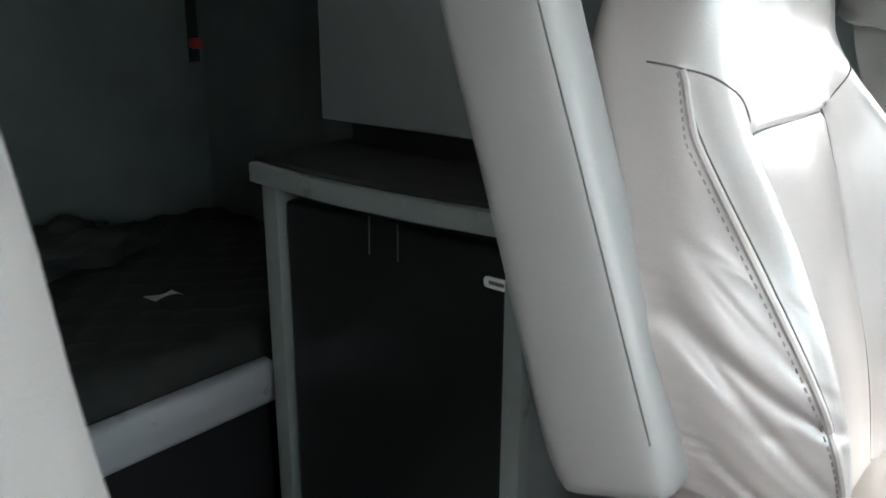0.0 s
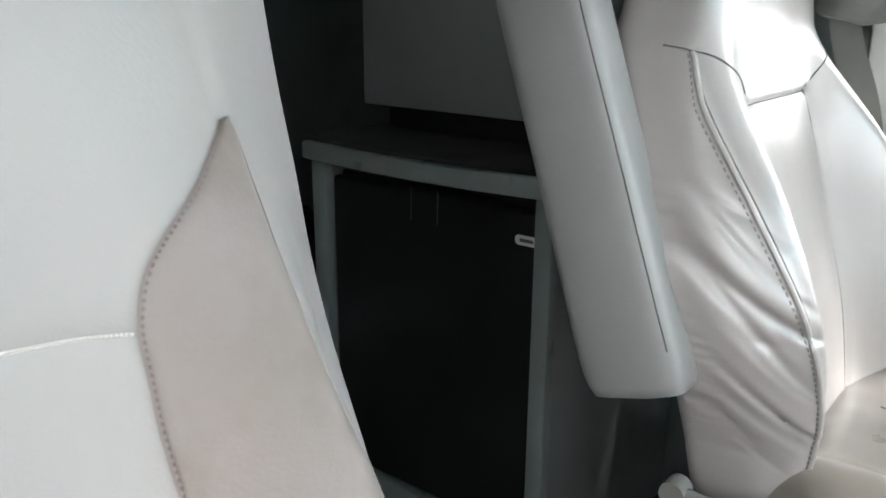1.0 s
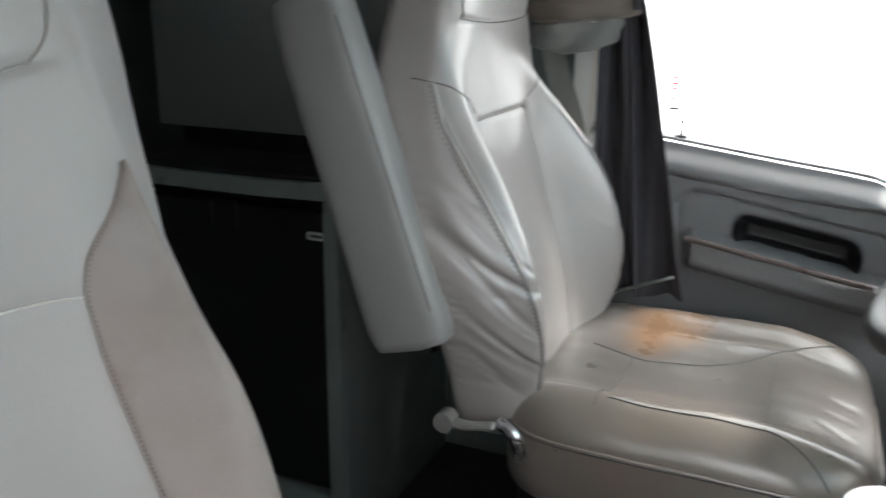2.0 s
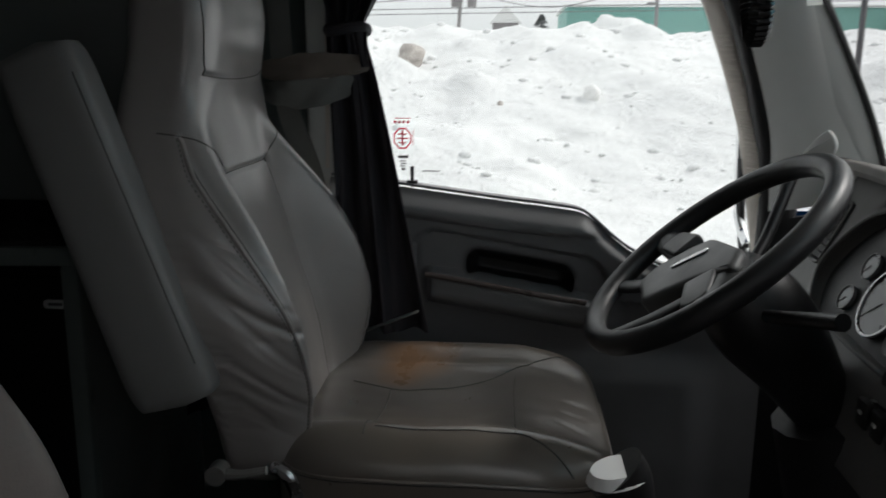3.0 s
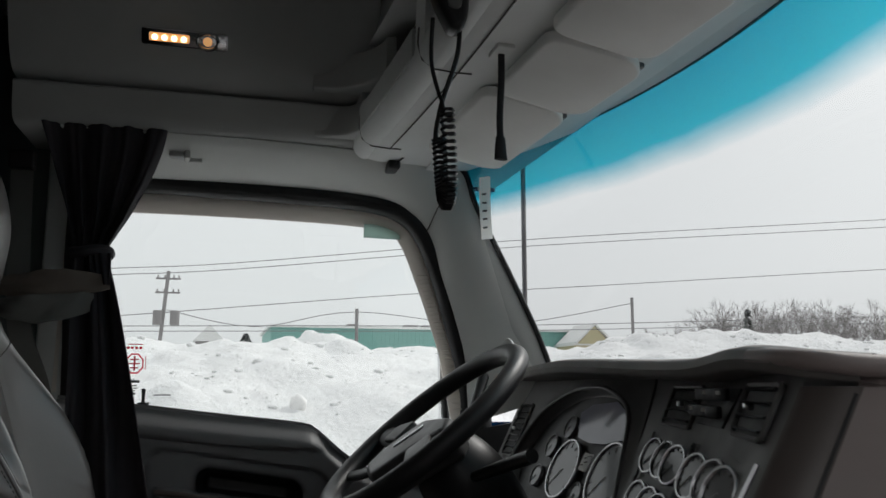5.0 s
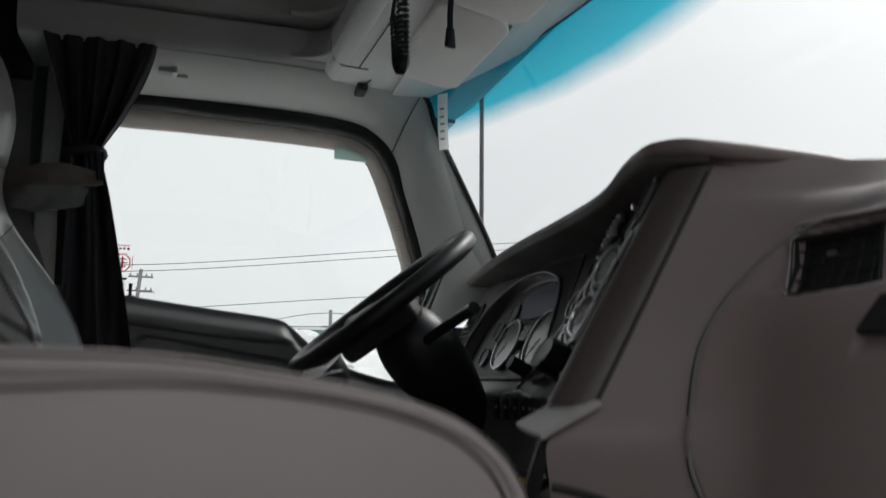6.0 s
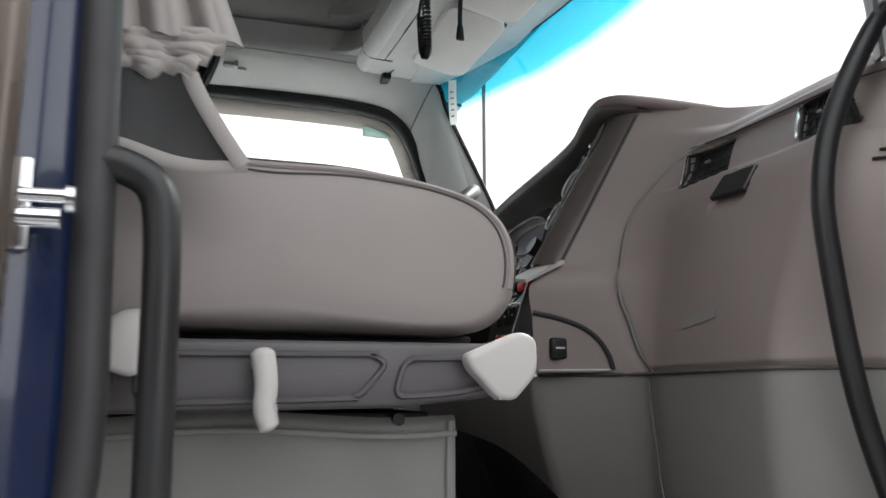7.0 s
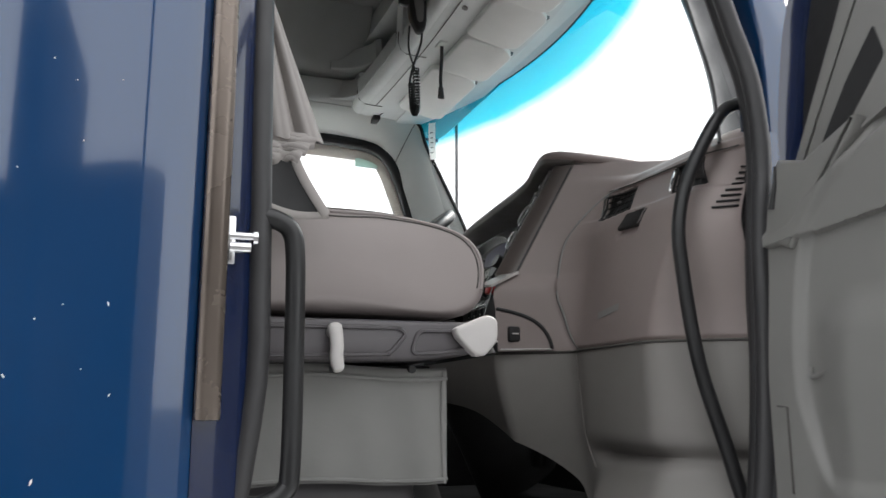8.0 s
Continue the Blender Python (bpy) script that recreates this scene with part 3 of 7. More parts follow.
def pine_tree(at, height, seed, w=0.25):
    r = random.Random(seed)
    t = thing("pine_tree", at, "dark evergreen dusted with snow", "tree")
    x, y, z = at
    kid("trunk", sweep([(x, y, 0), (x, y, height * 0.95)], lambda q: 0.2 * (1 - 0.8 * q), 6), M["twig"], t)
    bm = bmesh.new()
    for k in range(420):
        f = r.random() ** 0.8
        zz = height * (0.15 + 0.85 * f)
        rad = height * w * (1 - f) * r.uniform(0.4, 1.0) + 0.1
        a = r.uniform(0, 6.283)
        p = Vector((x + rad * math.cos(a), y + rad * math.sin(a), zz))
        s = 0.35 * r.uniform(0.6, 1.3)
        q = Vector((math.cos(a), math.sin(a), -0.4)) * s
        o = Vector((-math.sin(a), math.cos(a), 0)) * s * 0.6
        bm.faces.new([bm.verts.new(p - q), bm.verts.new(p + o), bm.verts.new(p + q), bm.verts.new(p - o + Vector((0, 0, 0.1)))])
    kid("crown", bm, M["pine"], t)


pine_tree((-83, 59.5, 0), 11.0, 5, 0.16)
pine_tree((-96, 3.7, 0), 8.0, 6, 0.50)

# ---- the cab's shell ----
structure("floor", box((-1.02, -1.72, 1.22), (1.04, 1.72, 1.30)), M["carpet"], "black rubber and carpet cab floor", "floor")
structure("wall_rear", box((-1.06, -1.72, 1.2), (1.06, -1.62, 3.2)), M["cab_wall"], "green grey padded rear wall of the sleeper", "wall")
structure("wall_driver_side", box((-1.10, -1.62, 1.2), (-1.03, 0.16, 3.2)), M["cab_wall"], "green grey padded side wall of the sleeper", "wall")
structure("wall_passenger_inner", box((1.03, -1.62, 1.2), (1.06, 0.27, 3.2)), M["cab_wall"], "green grey padded side wall of the sleeper", "wall")
structure("wall_firewall", box((-1.04, 1.72, 0.9), (1.04, 1.78, 2.10)), M["black"], "dark front bulkhead under the dashboard", "wall")
structure("ceiling", box((-1.10, -1.72, 3.12), (1.10, 1.42, 3.2)), M["liner"], "grey padded cab ceiling", "ceiling")
structure("wall_front_cap", prism([(1.338, 2.79), (1.348, 2.79), (1.42, 3.12), (1.338, 3.12)], "x", -1.0, 1.0), M["blue"], "blue cab roof edge above the windshield", "wall")
structure("pillar_driver_rear", box((-1.09, 0.16, 1.2), (-1.0, 0.24, 2.80), 0.02), M["pillar"], "grey trimmed door post on the driver side", "pillar")
for s, nm in ((-1, "driver"), (1, "passenger")):
    structure("wall_header_" + nm, box((s * 1.02, 0.16, 2.745), (s * 1.10, 1.30, 3.12)), M["blue"], "blue cab side above the door", "wall")
    structure("wall_cowl_" + nm, prism([(1.24 + 0.015 * (s > 0), 1.0), (1.24 + 0.015 * (s > 0), 2.12), (1.36, 2.12), (1.72, 2.06), (1.72, 1.0)], "x", s * 1.0, s * 1.06), M["blue"], "blue cowl side in front of the door", "wall")
    structure("kick_panel_" + nm, prism([(1.22 + 0.035 * (s > 0), 1.30), (1.22 + 0.035 * (s > 0), 2.10), (1.34, 2.12), (1.72, 2.06), (1.72, 1.30)], "x", s * 0.982, s * 0.997), M["black"], "black kick panel beside the footwell", "panel")
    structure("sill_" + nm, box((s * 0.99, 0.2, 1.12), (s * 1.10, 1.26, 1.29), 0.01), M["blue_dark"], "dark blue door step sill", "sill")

t = thing("semi_trailer", (10.5, -5, 0), "dark grey box trailer parked across the yard", "trailer")
kid("box_body", box((9.5, -12.0, 0.55), (12.0, 2.6, 4.25), 0.04), M["panel"], t)
kid("under_rail", box((9.7, -11.8, 0.40), (11.8, 2.4, 0.55)), M["rubber"], t)
for y in (-10.6, -9.3):
    w_ = kid("wheel", sweep([(9.6, y, 0.5), (9.95, y, 0.5)], 0.5, 24), M["rubber"], t)
    kid("rim", sweep([(9.58, y, 0.5), (9.6, y, 0.5)], 0.28, 20), M["steel"], w_)
for y in (-0.5, 0.0):
    kid("landing_leg", box((9.9, y - 0.06, 0.0), (10.02, y + 0.06, 0.98)), M["steel"], t)

# truck standing next to the cab, known from its reflection in the paint
bt = thing("parked_truck", (6.7, -3, 0), "dark truck with a tall fairing standing beside the cab", "truck")
kid("cab", box((5.5, -2.2, 0.95), (7.9, -0.25, 3.2), 0.10, 3), M["black"], bt)
kid("fairing", box((5.5, -2.9, 0.95), (7.9, -2.2, 4.7), 0.08, 3), M["black"], bt)
kid("load_body", box((5.5, -7.4, 0.95), (7.9, -2.9, 3.2), 0.03), M["black"], bt)
kid("exhaust_stack", sweep([(5.7, -0.14, 0.95), (5.7, -0.14, 4.6)], 0.09, 16), M["black"], bt)
kid("chassis_rail", box((5.9, -7.3, 0.70), (7.5, -0.3, 0.95)), M["rubber"], bt)
for y in (-6.6, -1.3):
    for x in (5.62, 7.43):
        w_ = kid("wheel", sweep([(x, y, 0.48), (x + 0.35, y, 0.48)], 0.48, 24), M["rubber"], bt)
        kid("rim", sweep([(x - 0.01, y, 0.48), (x + 0.36, y, 0.48)], 0.26, 20), M["steel"], w_)

# passenger side body beside the open doorway
def bulge_x(y):
    """The outer face of the sleeper side, rounding off towards the back."""
    return 1.15 - 0.5 * (max(y, -0.10) - 0.2) ** 2 - (0.3 * (-0.10 - max(y, -0.20)) - 1.5 * (-0.10 - max(y, -0.20)) ** 2 if y < -0.10 else 0.0)


flank = [(1.065, -1.72)] + [(bulge_x(y), y) for y in (-1.72, -0.6, -0.3)] + [(bulge_x(y), y) for y in np.linspace(-0.20, 0.158, 40)]
bm = prism(flank + [(1.1486, 0.170), (1.147, 0.184), (1.1445, 0.199), (1.1395, 0.229), (1.134, 0.2345), (1.065, 0.235)], "z", 1.0, 3.15)
side = structure("wall_sleeper_outside", bm, M["blue"], "glossy blue painted sleeper side panel", "body panel")
# white specks fixed on the paint in place of falling snowflakes
rs = random.Random(41)
specks = bmesh.new()
for k in range(18):
    y, z, r = rs.uniform(-0.1, 0.15), rs.uniform(1.45, 2.15), rs.uniform(0.0006, 0.0017)
    n_, tilt = rs.choice((5, 6, 7)), rs.uniform(0, 3)
    lng = rs.choice((1, 1, 1, 2.5))
    ring = [specks.verts.new((bulge_x(y) + 0.0006, y + r * lng * math.cos(tilt) * math.cos(q * 6.283 / n_) - r * math.sin(tilt) * math.sin(q * 6.283 / n_), z + r * lng * math.sin(tilt) * math.cos(q * 6.283 / n_) + r * math.cos(tilt) * math.sin(q * 6.283 / n_))) for q in range(n_)]
    mid = specks.verts.new((bulge_x(y) + 0.0014, y, z))
    for q in range(n_):
        specks.faces.new((ring[q], ring[(q + 1) % n_], mid))
stuff(kid("snowflake_speck", specks, M["white"], side, "pale specks standing in for drifting snowflakes"))
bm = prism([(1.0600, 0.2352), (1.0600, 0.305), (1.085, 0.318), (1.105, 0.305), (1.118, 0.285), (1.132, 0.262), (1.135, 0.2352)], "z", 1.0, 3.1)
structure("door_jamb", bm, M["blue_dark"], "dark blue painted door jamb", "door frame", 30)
bm = bmesh.new()
prism(rounded([(1.136, 0.236), (1.136, 0.268), (1.150, 0.270), (1.158, 0.262), (1.159, 0.244), (1.152, 0.236)], 0.004), "z", 1.592, 3.0, 0.003, 2, bm=bm)
structure("trim", bm, M["bronze"], "grey brown rubber trim strip along the body edge", "trim")


def seal_loop(s):
    """The line of the door opening's rubber seal."""
    return curve_pts([(s * 1.015, 0.27, 1.32), (s * 1.02, 0.262, 1.7), (s * 1.02, 0.25, 2.2), (s * 1.0, 0.25, 2.66), (s * 0.992, 0.33, 2.706), (s * 0.985, 0.62, 2.704), (s * 0.985, 0.90, 2.694),
                      (s * 0.985, 1.03, 2.66), (s * 0.99, 1.105, 2.564), (s * 1.0, 1.18, 2.338), (s * 1.015, 1.215, 2.16), (s * 1.025, 1.218, 1.8), (s * 1.02, 1.19, 1.45), (s * 1.02, 1.12, 1.32), (s * 1.02, 0.7, 1.31)], 8, True)


for s, nm in ((-1, "driver"), (1, "passenger")):
    pts = seal_loop(s)
    if s > 0:
        pts = [Vector((p.x + 0.026 + 0.022 * (1 - smooth(0.42, 0.6, p.y)), p.y + (0.046 if p.y < 0.6 else 0.026 * smooth(1.85, 2.12, p.z) - 0.002), p.z)) for p in pts]
    if s < 0:
        pts = [Vector((p.x, p.y + 0.010 * smooth(0.8, 1.05, p.y), p.z + 0.004)) for p in pts]
    bm = sweep(pts, 0.034 if s < 0 else 0.020, 10, True)
    sweep([p + Vector((s * 0.030, 0, 0)) + (Vector((0, 0.0, -0.012)) if p.z > 2.6 else Vector((0, -0.014 if p.y > 0.6 else 0.012, 0))) for p in pts], 0.022 if s < 0 else 0.017, 10, True, bm=bm)
    if s < 0:
        sweep([p + Vector((0.010, 0.024 * smooth(0.92, 1.10, p.y), 0.004 * smooth(0.92, 1.1, p.y))) for p in pts], 0.027, 10, True, bm=bm)
    structure("door_seal_" + nm, bm, M["rubber" if s < 0 else "seal"], "thick black rubber seal round the door opening", "seal")

bm = prism([(1.212, 1.32), (1.217, 1.80), (1.230, 2.02), (1.246, 2.10), (1.262, 2.13), (1.300, 2.13), (1.300, 1.32)], "x", 1.012, 1.052, 0.003)
prism([(1.228, 1.905), (1.232, 2.03), (1.298, 2.03), (1.298, 1.905)], "x", 0.972, 1.012, bm=bm)
structure("post_trim_passenger", bm, M["seal"], "black trim between dashboard end and door seal", "trim")

# outer windshield pillars
for s, nm in ((-1, "driver"), (1, "passenger")):
    low = 2.30 if s < 0 else 2.05
    fr = 0.026 if s > 0 else 0.0
    bm = prism([(1.238 + fr, low), (1.40 - 0.35 * (low - 2.05), low), (1.40 - 0.35 * (low - 2.05), low + 0.02), (1.38, 2.26) if s > 0 else (1.345, 2.38), (1.20, 2.80), (1.03, 2.80), (1.10, 2.62), (1.215 + fr, 2.40), (1.236 + fr, 2.31)], "x", s * 0.972, s * 1.055, 0.008, 3)
    structure("pillar_outer_" + nm, bm, M["blue"], "glossy dark blue outer windshield pillar", "pillar")

# lining between door seal, windshield and overhead boxes
EDGE = [(0.20, 2.706), (0.40, 2.704), (0.66, 2.702), (0.88, 2.694), (1.01, 2.668), (1.085, 2.59), (1.13, 2.47), (1.168, 2.35), (1.20, 2.24), (1.21, 2.12)]
INNER = [(0.79, 0.20, 2.778), (0.79, 0.40, 2.778), (0.79, 0.62, 2.778), (0.80, 0.85, 2.774), (0.82, 1.02, 2.772), (0.865, 1.15, 2.762), (0.858, 1.19, 2.66), (0.815, 1.265, 2.48), (0.775, 1.32, 2.33), (0.76, 1.36, 2.20)]
INNER = [(x, y, z, 1 - smooth(2.38, 2.74, z)) for x, y, z in INNER]
for s, nm in ((-1, "driver"), (1, "passenger")):
    ea = curve_pts([(s * 0.985, y, z) for y, z in EDGE], 6)
    ia = curve_pts([(s * (x + (0.045 * x + 0.048) * k), y + (0.045 * y - 0.0255) * k, z + 0.045 * (z - 2.351) * k) for x, y, z, k in INNER], 6)
    n = len(ea) - 1

    def trim_point(u, v):
        k = round(u * n)
        p = ea[k].lerp(ia[k], v)
        mid = ea[k].lerp(ia[k], 0.5)
        inward = Vector((-s, -0.4, -0.25)).normalized()
        return p + inward * (0.022 * math.sin(math.pi * min(1, v * 1.0)) ** 0.7)
    bm = sheet(n, 10, trim_point, 0.006)
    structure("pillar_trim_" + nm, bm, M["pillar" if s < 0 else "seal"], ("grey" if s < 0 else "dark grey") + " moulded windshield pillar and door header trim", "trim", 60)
    ln = [trim_point(30 / n, k / 8) + Vector((-s * 0.001, -0.002, -0.002)) for k in range(9)]
    structure("trim_joint_" + nm, sweep(ln, 0.0016, 5), M["seam"], "thin dark joint across the pillar trim", "trim")
    structure("windshield_gasket_" + nm, sweep([p + Vector((-s * 0.004, 0.006, 0)) for p in ia[26:]], 0.007, 6), M["rubber"], "black rubber windshield edge", "seal")
    # side boxes over the doors
    prof = [(1.03, 3.12), (1.03, 2.786), (0.80, 2.778), (0.775, 2.786), (0.762, 2.81), (0.756, 2.850), (0.752, 2.860), (0.756, 2.866), (0.782, 2.868), (0.782, 2.875), (0.744, 2.879), (0.722, 2.890), (0.697, 2.918), (0.675, 2.96), (0.645, 3.03), (0.62, 3.12)]
    bm = prism([(s * x, z) for x, z in prof], "y", 0.125 if s < 0 else -0.02, 0.90)
    structure("overhead_side_box_" + nm, bm, M["liner"], "grey moulded overhead box above the door", "overhead box", 50)
for s, nm in ((-1, "driver"), (1, "passenger")):
    bm = bmesh.new()
    for r_, xe, ye, z0, z1 in ((0.10, 0.766, 0.872, 2.790, 2.862), (0.14, 0.700, 0.900, 2.884, 2.965)):
        arc = [(xe - r_ + r_ * math.cos(q), ye - r_ + r_ * math.sin(q)) for q in np.linspace(0, math.pi / 2, 12)]
        prism([(s * x, y) for x, y in arc + [(xe - r_ - 0.01, ye + 0.02), (xe + 0.03, ye + 0.02), (xe + 0.03, ye - r_)]], "z", z0, z1, 0.006, 2, bm=bm)
    structure("overhead_corner_" + nm, bm, M["liner"], "rounded grey corner of the overhead boxes", "overhead box", 50)
structure("windshield_gasket_top", sweep([(x, 1.155 + 0.19 * (1 - (x / 0.865) ** 2), 2.768) for x in np.linspace(-0.86, 0.86, 33)], 0.007, 6), M["rubber"], "black rubber windshield edge", "seal")


def glass_point(u, v):
    v = 1.15 * v - 0.15
    x = (0.885 - 0.017 * v) * (2 * u - 1)
    k = 1 - (x / 0.865) ** 2
    low, high = Vector((x, 1.36 + 0.36 * k, 2.20)), Vector((x, 1.16 + 0.19 * k, 2.772))
    return low.lerp(high, v)


ws = structure("windshield", sheet(32, 10, glass_point, 0.0, uv=True), M["windshield"], "curved windshield with a blue shade band along its top", "windshield", 180)
ws.visible_shadow = False

structure("windshield_header", sheet(40, 6, lambda u, v: Vector((-0.87 + 1.74 * u, 1.06 + (0.098 + 0.19 * (1 - ((-0.87 + 1.74 * u) / 0.87) ** 2)) * v, 2.7530 + 0.014 * v ** 2)), 0.004), M["console"], "grey trim along the top of the windshield", "trim")


def bow(x):
    """How far the overhead console stands forward, following the windshield."""
    return 0.030 + 0.026 * max(0.0, 1 - (x / 0.75) ** 2)


# front overhead console, with two open cubbies, and the padding under it
solid = [(1.345, 3.12), (0.88, 3.12), (0.85, 2.99), (0.838, 2.93), (0.835, 2.80), (0.842, 2.778), (0.862, 2.762), (0.90, 2.756), (1.30, 2.756), (1.345, 2.79)]
notch = [(1.345, 3.12), (0.88, 3.12), (0.85, 2.99), (0.842, 2.985), (1.12, 2.985), (1.12, 2.832), (0.842, 2.825), (0.842, 2.778), (0.862, 2.762), (0.90, 2.756), (1.30, 2.756), (1.345, 2.79)]
bm = bmesh.new()
for a, b, hole in ((-1.02, -0.70, 0), (-0.70, -0.235, 1), (-0.235, -0.17, 0), (-0.17, 0.30, 1), (0.30, 0.36, 0), (0.36, 0.75, 1), (0.75, 1.02, 0)):
    for k in range(4):
        prism(notch if hole else solid, "x", a + (b - a) * k / 4, a + (b - a) * (k + 1) / 4, bm=bm)
for v in bm.verts:
    if v.co.y < 0.95:
        v.co.y += bow(v.co.x)
bmesh.ops.remove_doubles(bm, verts=bm.verts, dist=0.0005)
structure("overhead_console", bm, M["console"], "grey moulded overhead console with open cubbies", "overhead console", 50)
structure("overhead_roll", sweep([(x, 0.868 + bow(x), 2.792) for x in np.linspace(-0.99, 0.99, 31)], 0.034, 16), M["console"], "padded grey roll along the overhead console", "overhead console")
bm = bmesh.new()
for x in (-0.70, -0.205, 0.33):
    sweep([(x, y + bow(x), z) for y, z in ((0.834, 2.83), (0.832, 2.80), (0.840, 2.772), (0.862, 2.757), (0.90, 2.754), (0.93, 2.754))], 0.0016, 5, bm=bm)
sweep([(x, 0.905 + bow(x), 2.7545) for x in np.linspace(-0.70, 0.9, 30)], 0.0016, 5, bm=bm)
structure("console_joint", bm, M["seam"], "thin dark joints in the overhead padding", "trim")


# ---- doors ----
def cab_door(name, label, to_world, side, open_door):
    """A door with its moulded inner panel; a runs back from the hinge, d inward from the outer skin, z up."""
    t = thing(name, to_world(0.5, 0.0, 1.32), label, "door")
    W = lambda a, d, z: Vector(to_world(a, d, z))
    sill = table([(0.0, 1.945), (0.12, 1.955), (0.24, 1.985), (0.325, 2.025), (0.37, 2.058), (0.415, 2.098), (0.437, 2.113), (0.475, 2.121), (0.64, 2.140), (0.84, 2.165), (1.03, 2.188)])
    groove = table([(0.0, 1.85), (0.40, 2.055), (0.425, 2.060), (0.46, 2.061), (0.63, 2.073), (0.83, 2.099), (1.03, 2.118)])
    ledge = table([(0.0, 1.88), (0.42, 1.921), (0.63, 1.954), (0.80, 1.979), (1.03, 1.99)])

    if open_door:
        sill = table([(0.0, 1.93), (0.08, 1.945), (0.12, 1.985), (0.226, 2.045), (0.33, 2.085), (0.45, 2.12), (0.84, 2.165), (1.03, 2.188)])
    inner_edge = table([(1.48, 0.145), (1.50, 0.121), (1.56, 0.095), (1.63, 0.076), (1.77, 0.073), (1.862, 0.084), (1.917, 0.111), (2.037, 0.226), (2.10, 0.30)])

    def skin(u, v):
        a = 0.02 + 0.99 * u
        top = sill(a)
        z = 1.36 + (top - 1.36) * v
        d = 0.125
        pad = smooth(0.385, 0.44, a)
        d += 0.016 * smooth(-0.006, 0.006, z - groove(a)) * pad - 0.008 * math.exp(-((z - groove(a)) / 0.004) ** 2) * pad
        l = ledge(a)
        inside = smooth(0.33, 0.42, a) * (1 - smooth(0.775, 0.79, a))
        hump = max(0.0, 1 - ((z - l + 0.034) / 0.040) ** 2) ** 0.5 if abs(z - l + 0.034) < 0.040 else 0.0
        d += inside * 0.072 * max(hump, smooth(l - 0.062, l - 0.020, z) * (1 - smooth(l - 0.003, l + 0.006, z)))
        # scooped pull above the ledge and the line round it
        qa, qz = abs(a - 0.575) - 0.090, abs(z - (l + 0.028)) - 0.006
        sd = math.hypot(max(qa, 0), max(qz, 0)) - 0.034
        d -= 0.060 * (1 - smooth(-0.030, 0.004, sd))
        ra, rz = abs(a - 0.60) - 0.165, abs(z - (l + 0.02)) - 0.02
        rd = math.hypot(max(ra, 0), max(rz, 0)) - 0.050
        d += 0.012 * smooth(-0.004, 0.008, rd) * (1 if z > l else 0)
        d -= 0.006 * math.exp(-(rd / 0.004) ** 2) * (1 if z > l else 0)
        # map pocket below
        d += 0.030 * (1 - smooth(1.72, 1.80, z)) * smooth(0.1, 0.2, a) * (1 - smooth(0.85, 0.95, a))
        d -= 0.03 * smooth(0.94, 1.0, v)
        if open_door:
            d += 0.020 * (1 - smooth(1.62, 1.90, z))
            d -= 0.014 * smooth(0.0, 0.022, a - inner_edge(z)) * smooth(1.475, 1.505, z)
        return W(a, d, z)
    kid("inner_panel", sheet(120 if not open_door else 260, 130 if not open_door else 220, skin), M["door"] if not open_door else M["door_panel"], t, "", 50)
    if not open_door:
        # black sheet in the scoop: dark plastic and the recess's shade in one colour
        def cup(u, v):
            q, r = 2 * math.pi * u, 1.02 - 1.02 * v
            a = 0.575 + r * (math.copysign(0.090, math.cos(q)) * min(1.0, abs(math.cos(q)) * 3) + 0.030 * math.cos(q))
            z = ledge(a) + 0.028 + r * (0.006 * math.copysign(min(1.0, abs(math.sin(q)) * 3), math.sin(q)) + 0.030 * math.sin(q))
            qa, qz = abs(a - 0.575) - 0.090, abs(z - (ledge(a) + 0.028)) - 0.006
            sd = math.hypot(max(qa, 0), max(qz, 0)) - 0.034
            return W(a, 0.139 - 0.060 * (1 - smooth(-0.030, 0.004, sd)), z)
        kid("pull_cup_shade", sheet(60, 16, cup, wrap=True), M["black"], t, "black plastic door pull scoop, its shade included in the black", 60)
    # ledge cap, worn to brown along its edge
    cap = [W(a, 0.203, ledge(a) + 0.004) for a in np.linspace(0.43, 0.785, 14)]
    kid("armrest_edge", sweep(cap, 0.0065, 8), M["wood"], t, "worn brown armrest edge")
    kid("outer_skin", sheet(10, 10, lambda u, v: W(0.0 + 1.04 * u, 0.0 + 0.012 * math.sin(math.pi * v), 1.30 + (sill(0.02 + 0.98 * u) + (0.01 if open_door else -0.02) - 1.30) * v), 0.03), M["blue"], t, "blue painted outer skin")
    # sill top, bridging panel and skin
    kid("window_sill", sheet(50, 4, lambda u, v: W(0.02 + 0.99 * u, 0.115 - 0.11 * v, sill(0.02 + 0.99 * u) + 0.002 - 0.012 * v), 0.006), M["door"] if not open_door else M["door_panel"], t)
    # window frame: front post, arch and back post
    rim = [(0.018, 1.97), (0.02, 2.10), (0.045, 2.26), (0.072, 2.35), (0.108, 2.47), (0.15, 2.588), (0.21, 2.650), (0.345, 2.676), (0.60, 2.684), (0.86, 2.686), (0.99, 2.675), (1.02, 2.60), (1.03, 2.2)]
    gl = [(0.030, 1.96), (0.055, 2.10), (0.083, 2.26), (0.108, 2.35), (0.150, 2.47), (0.200, 2.590), (0.245, 2.622), (0.345, 2.634), (0.60, 2.640), (0.86, 2.640), (0.95, 2.635), (0.975, 2.58), (0.98, 2.2)]
    ra, ga = curve_pts([(a, 0, z) for a, z in rim], 6), curve_pts([(a, 0, z) for a, z in gl], 6)
    n = len(ra) - 1

    def jamb(u, v):
        k = round(u * n)
        p = ra[k].lerp(ga[k], v)
        return W(p.x, 0.078 - 0.045 * v + 0.010 * math.sin(math.pi * v), p.z)
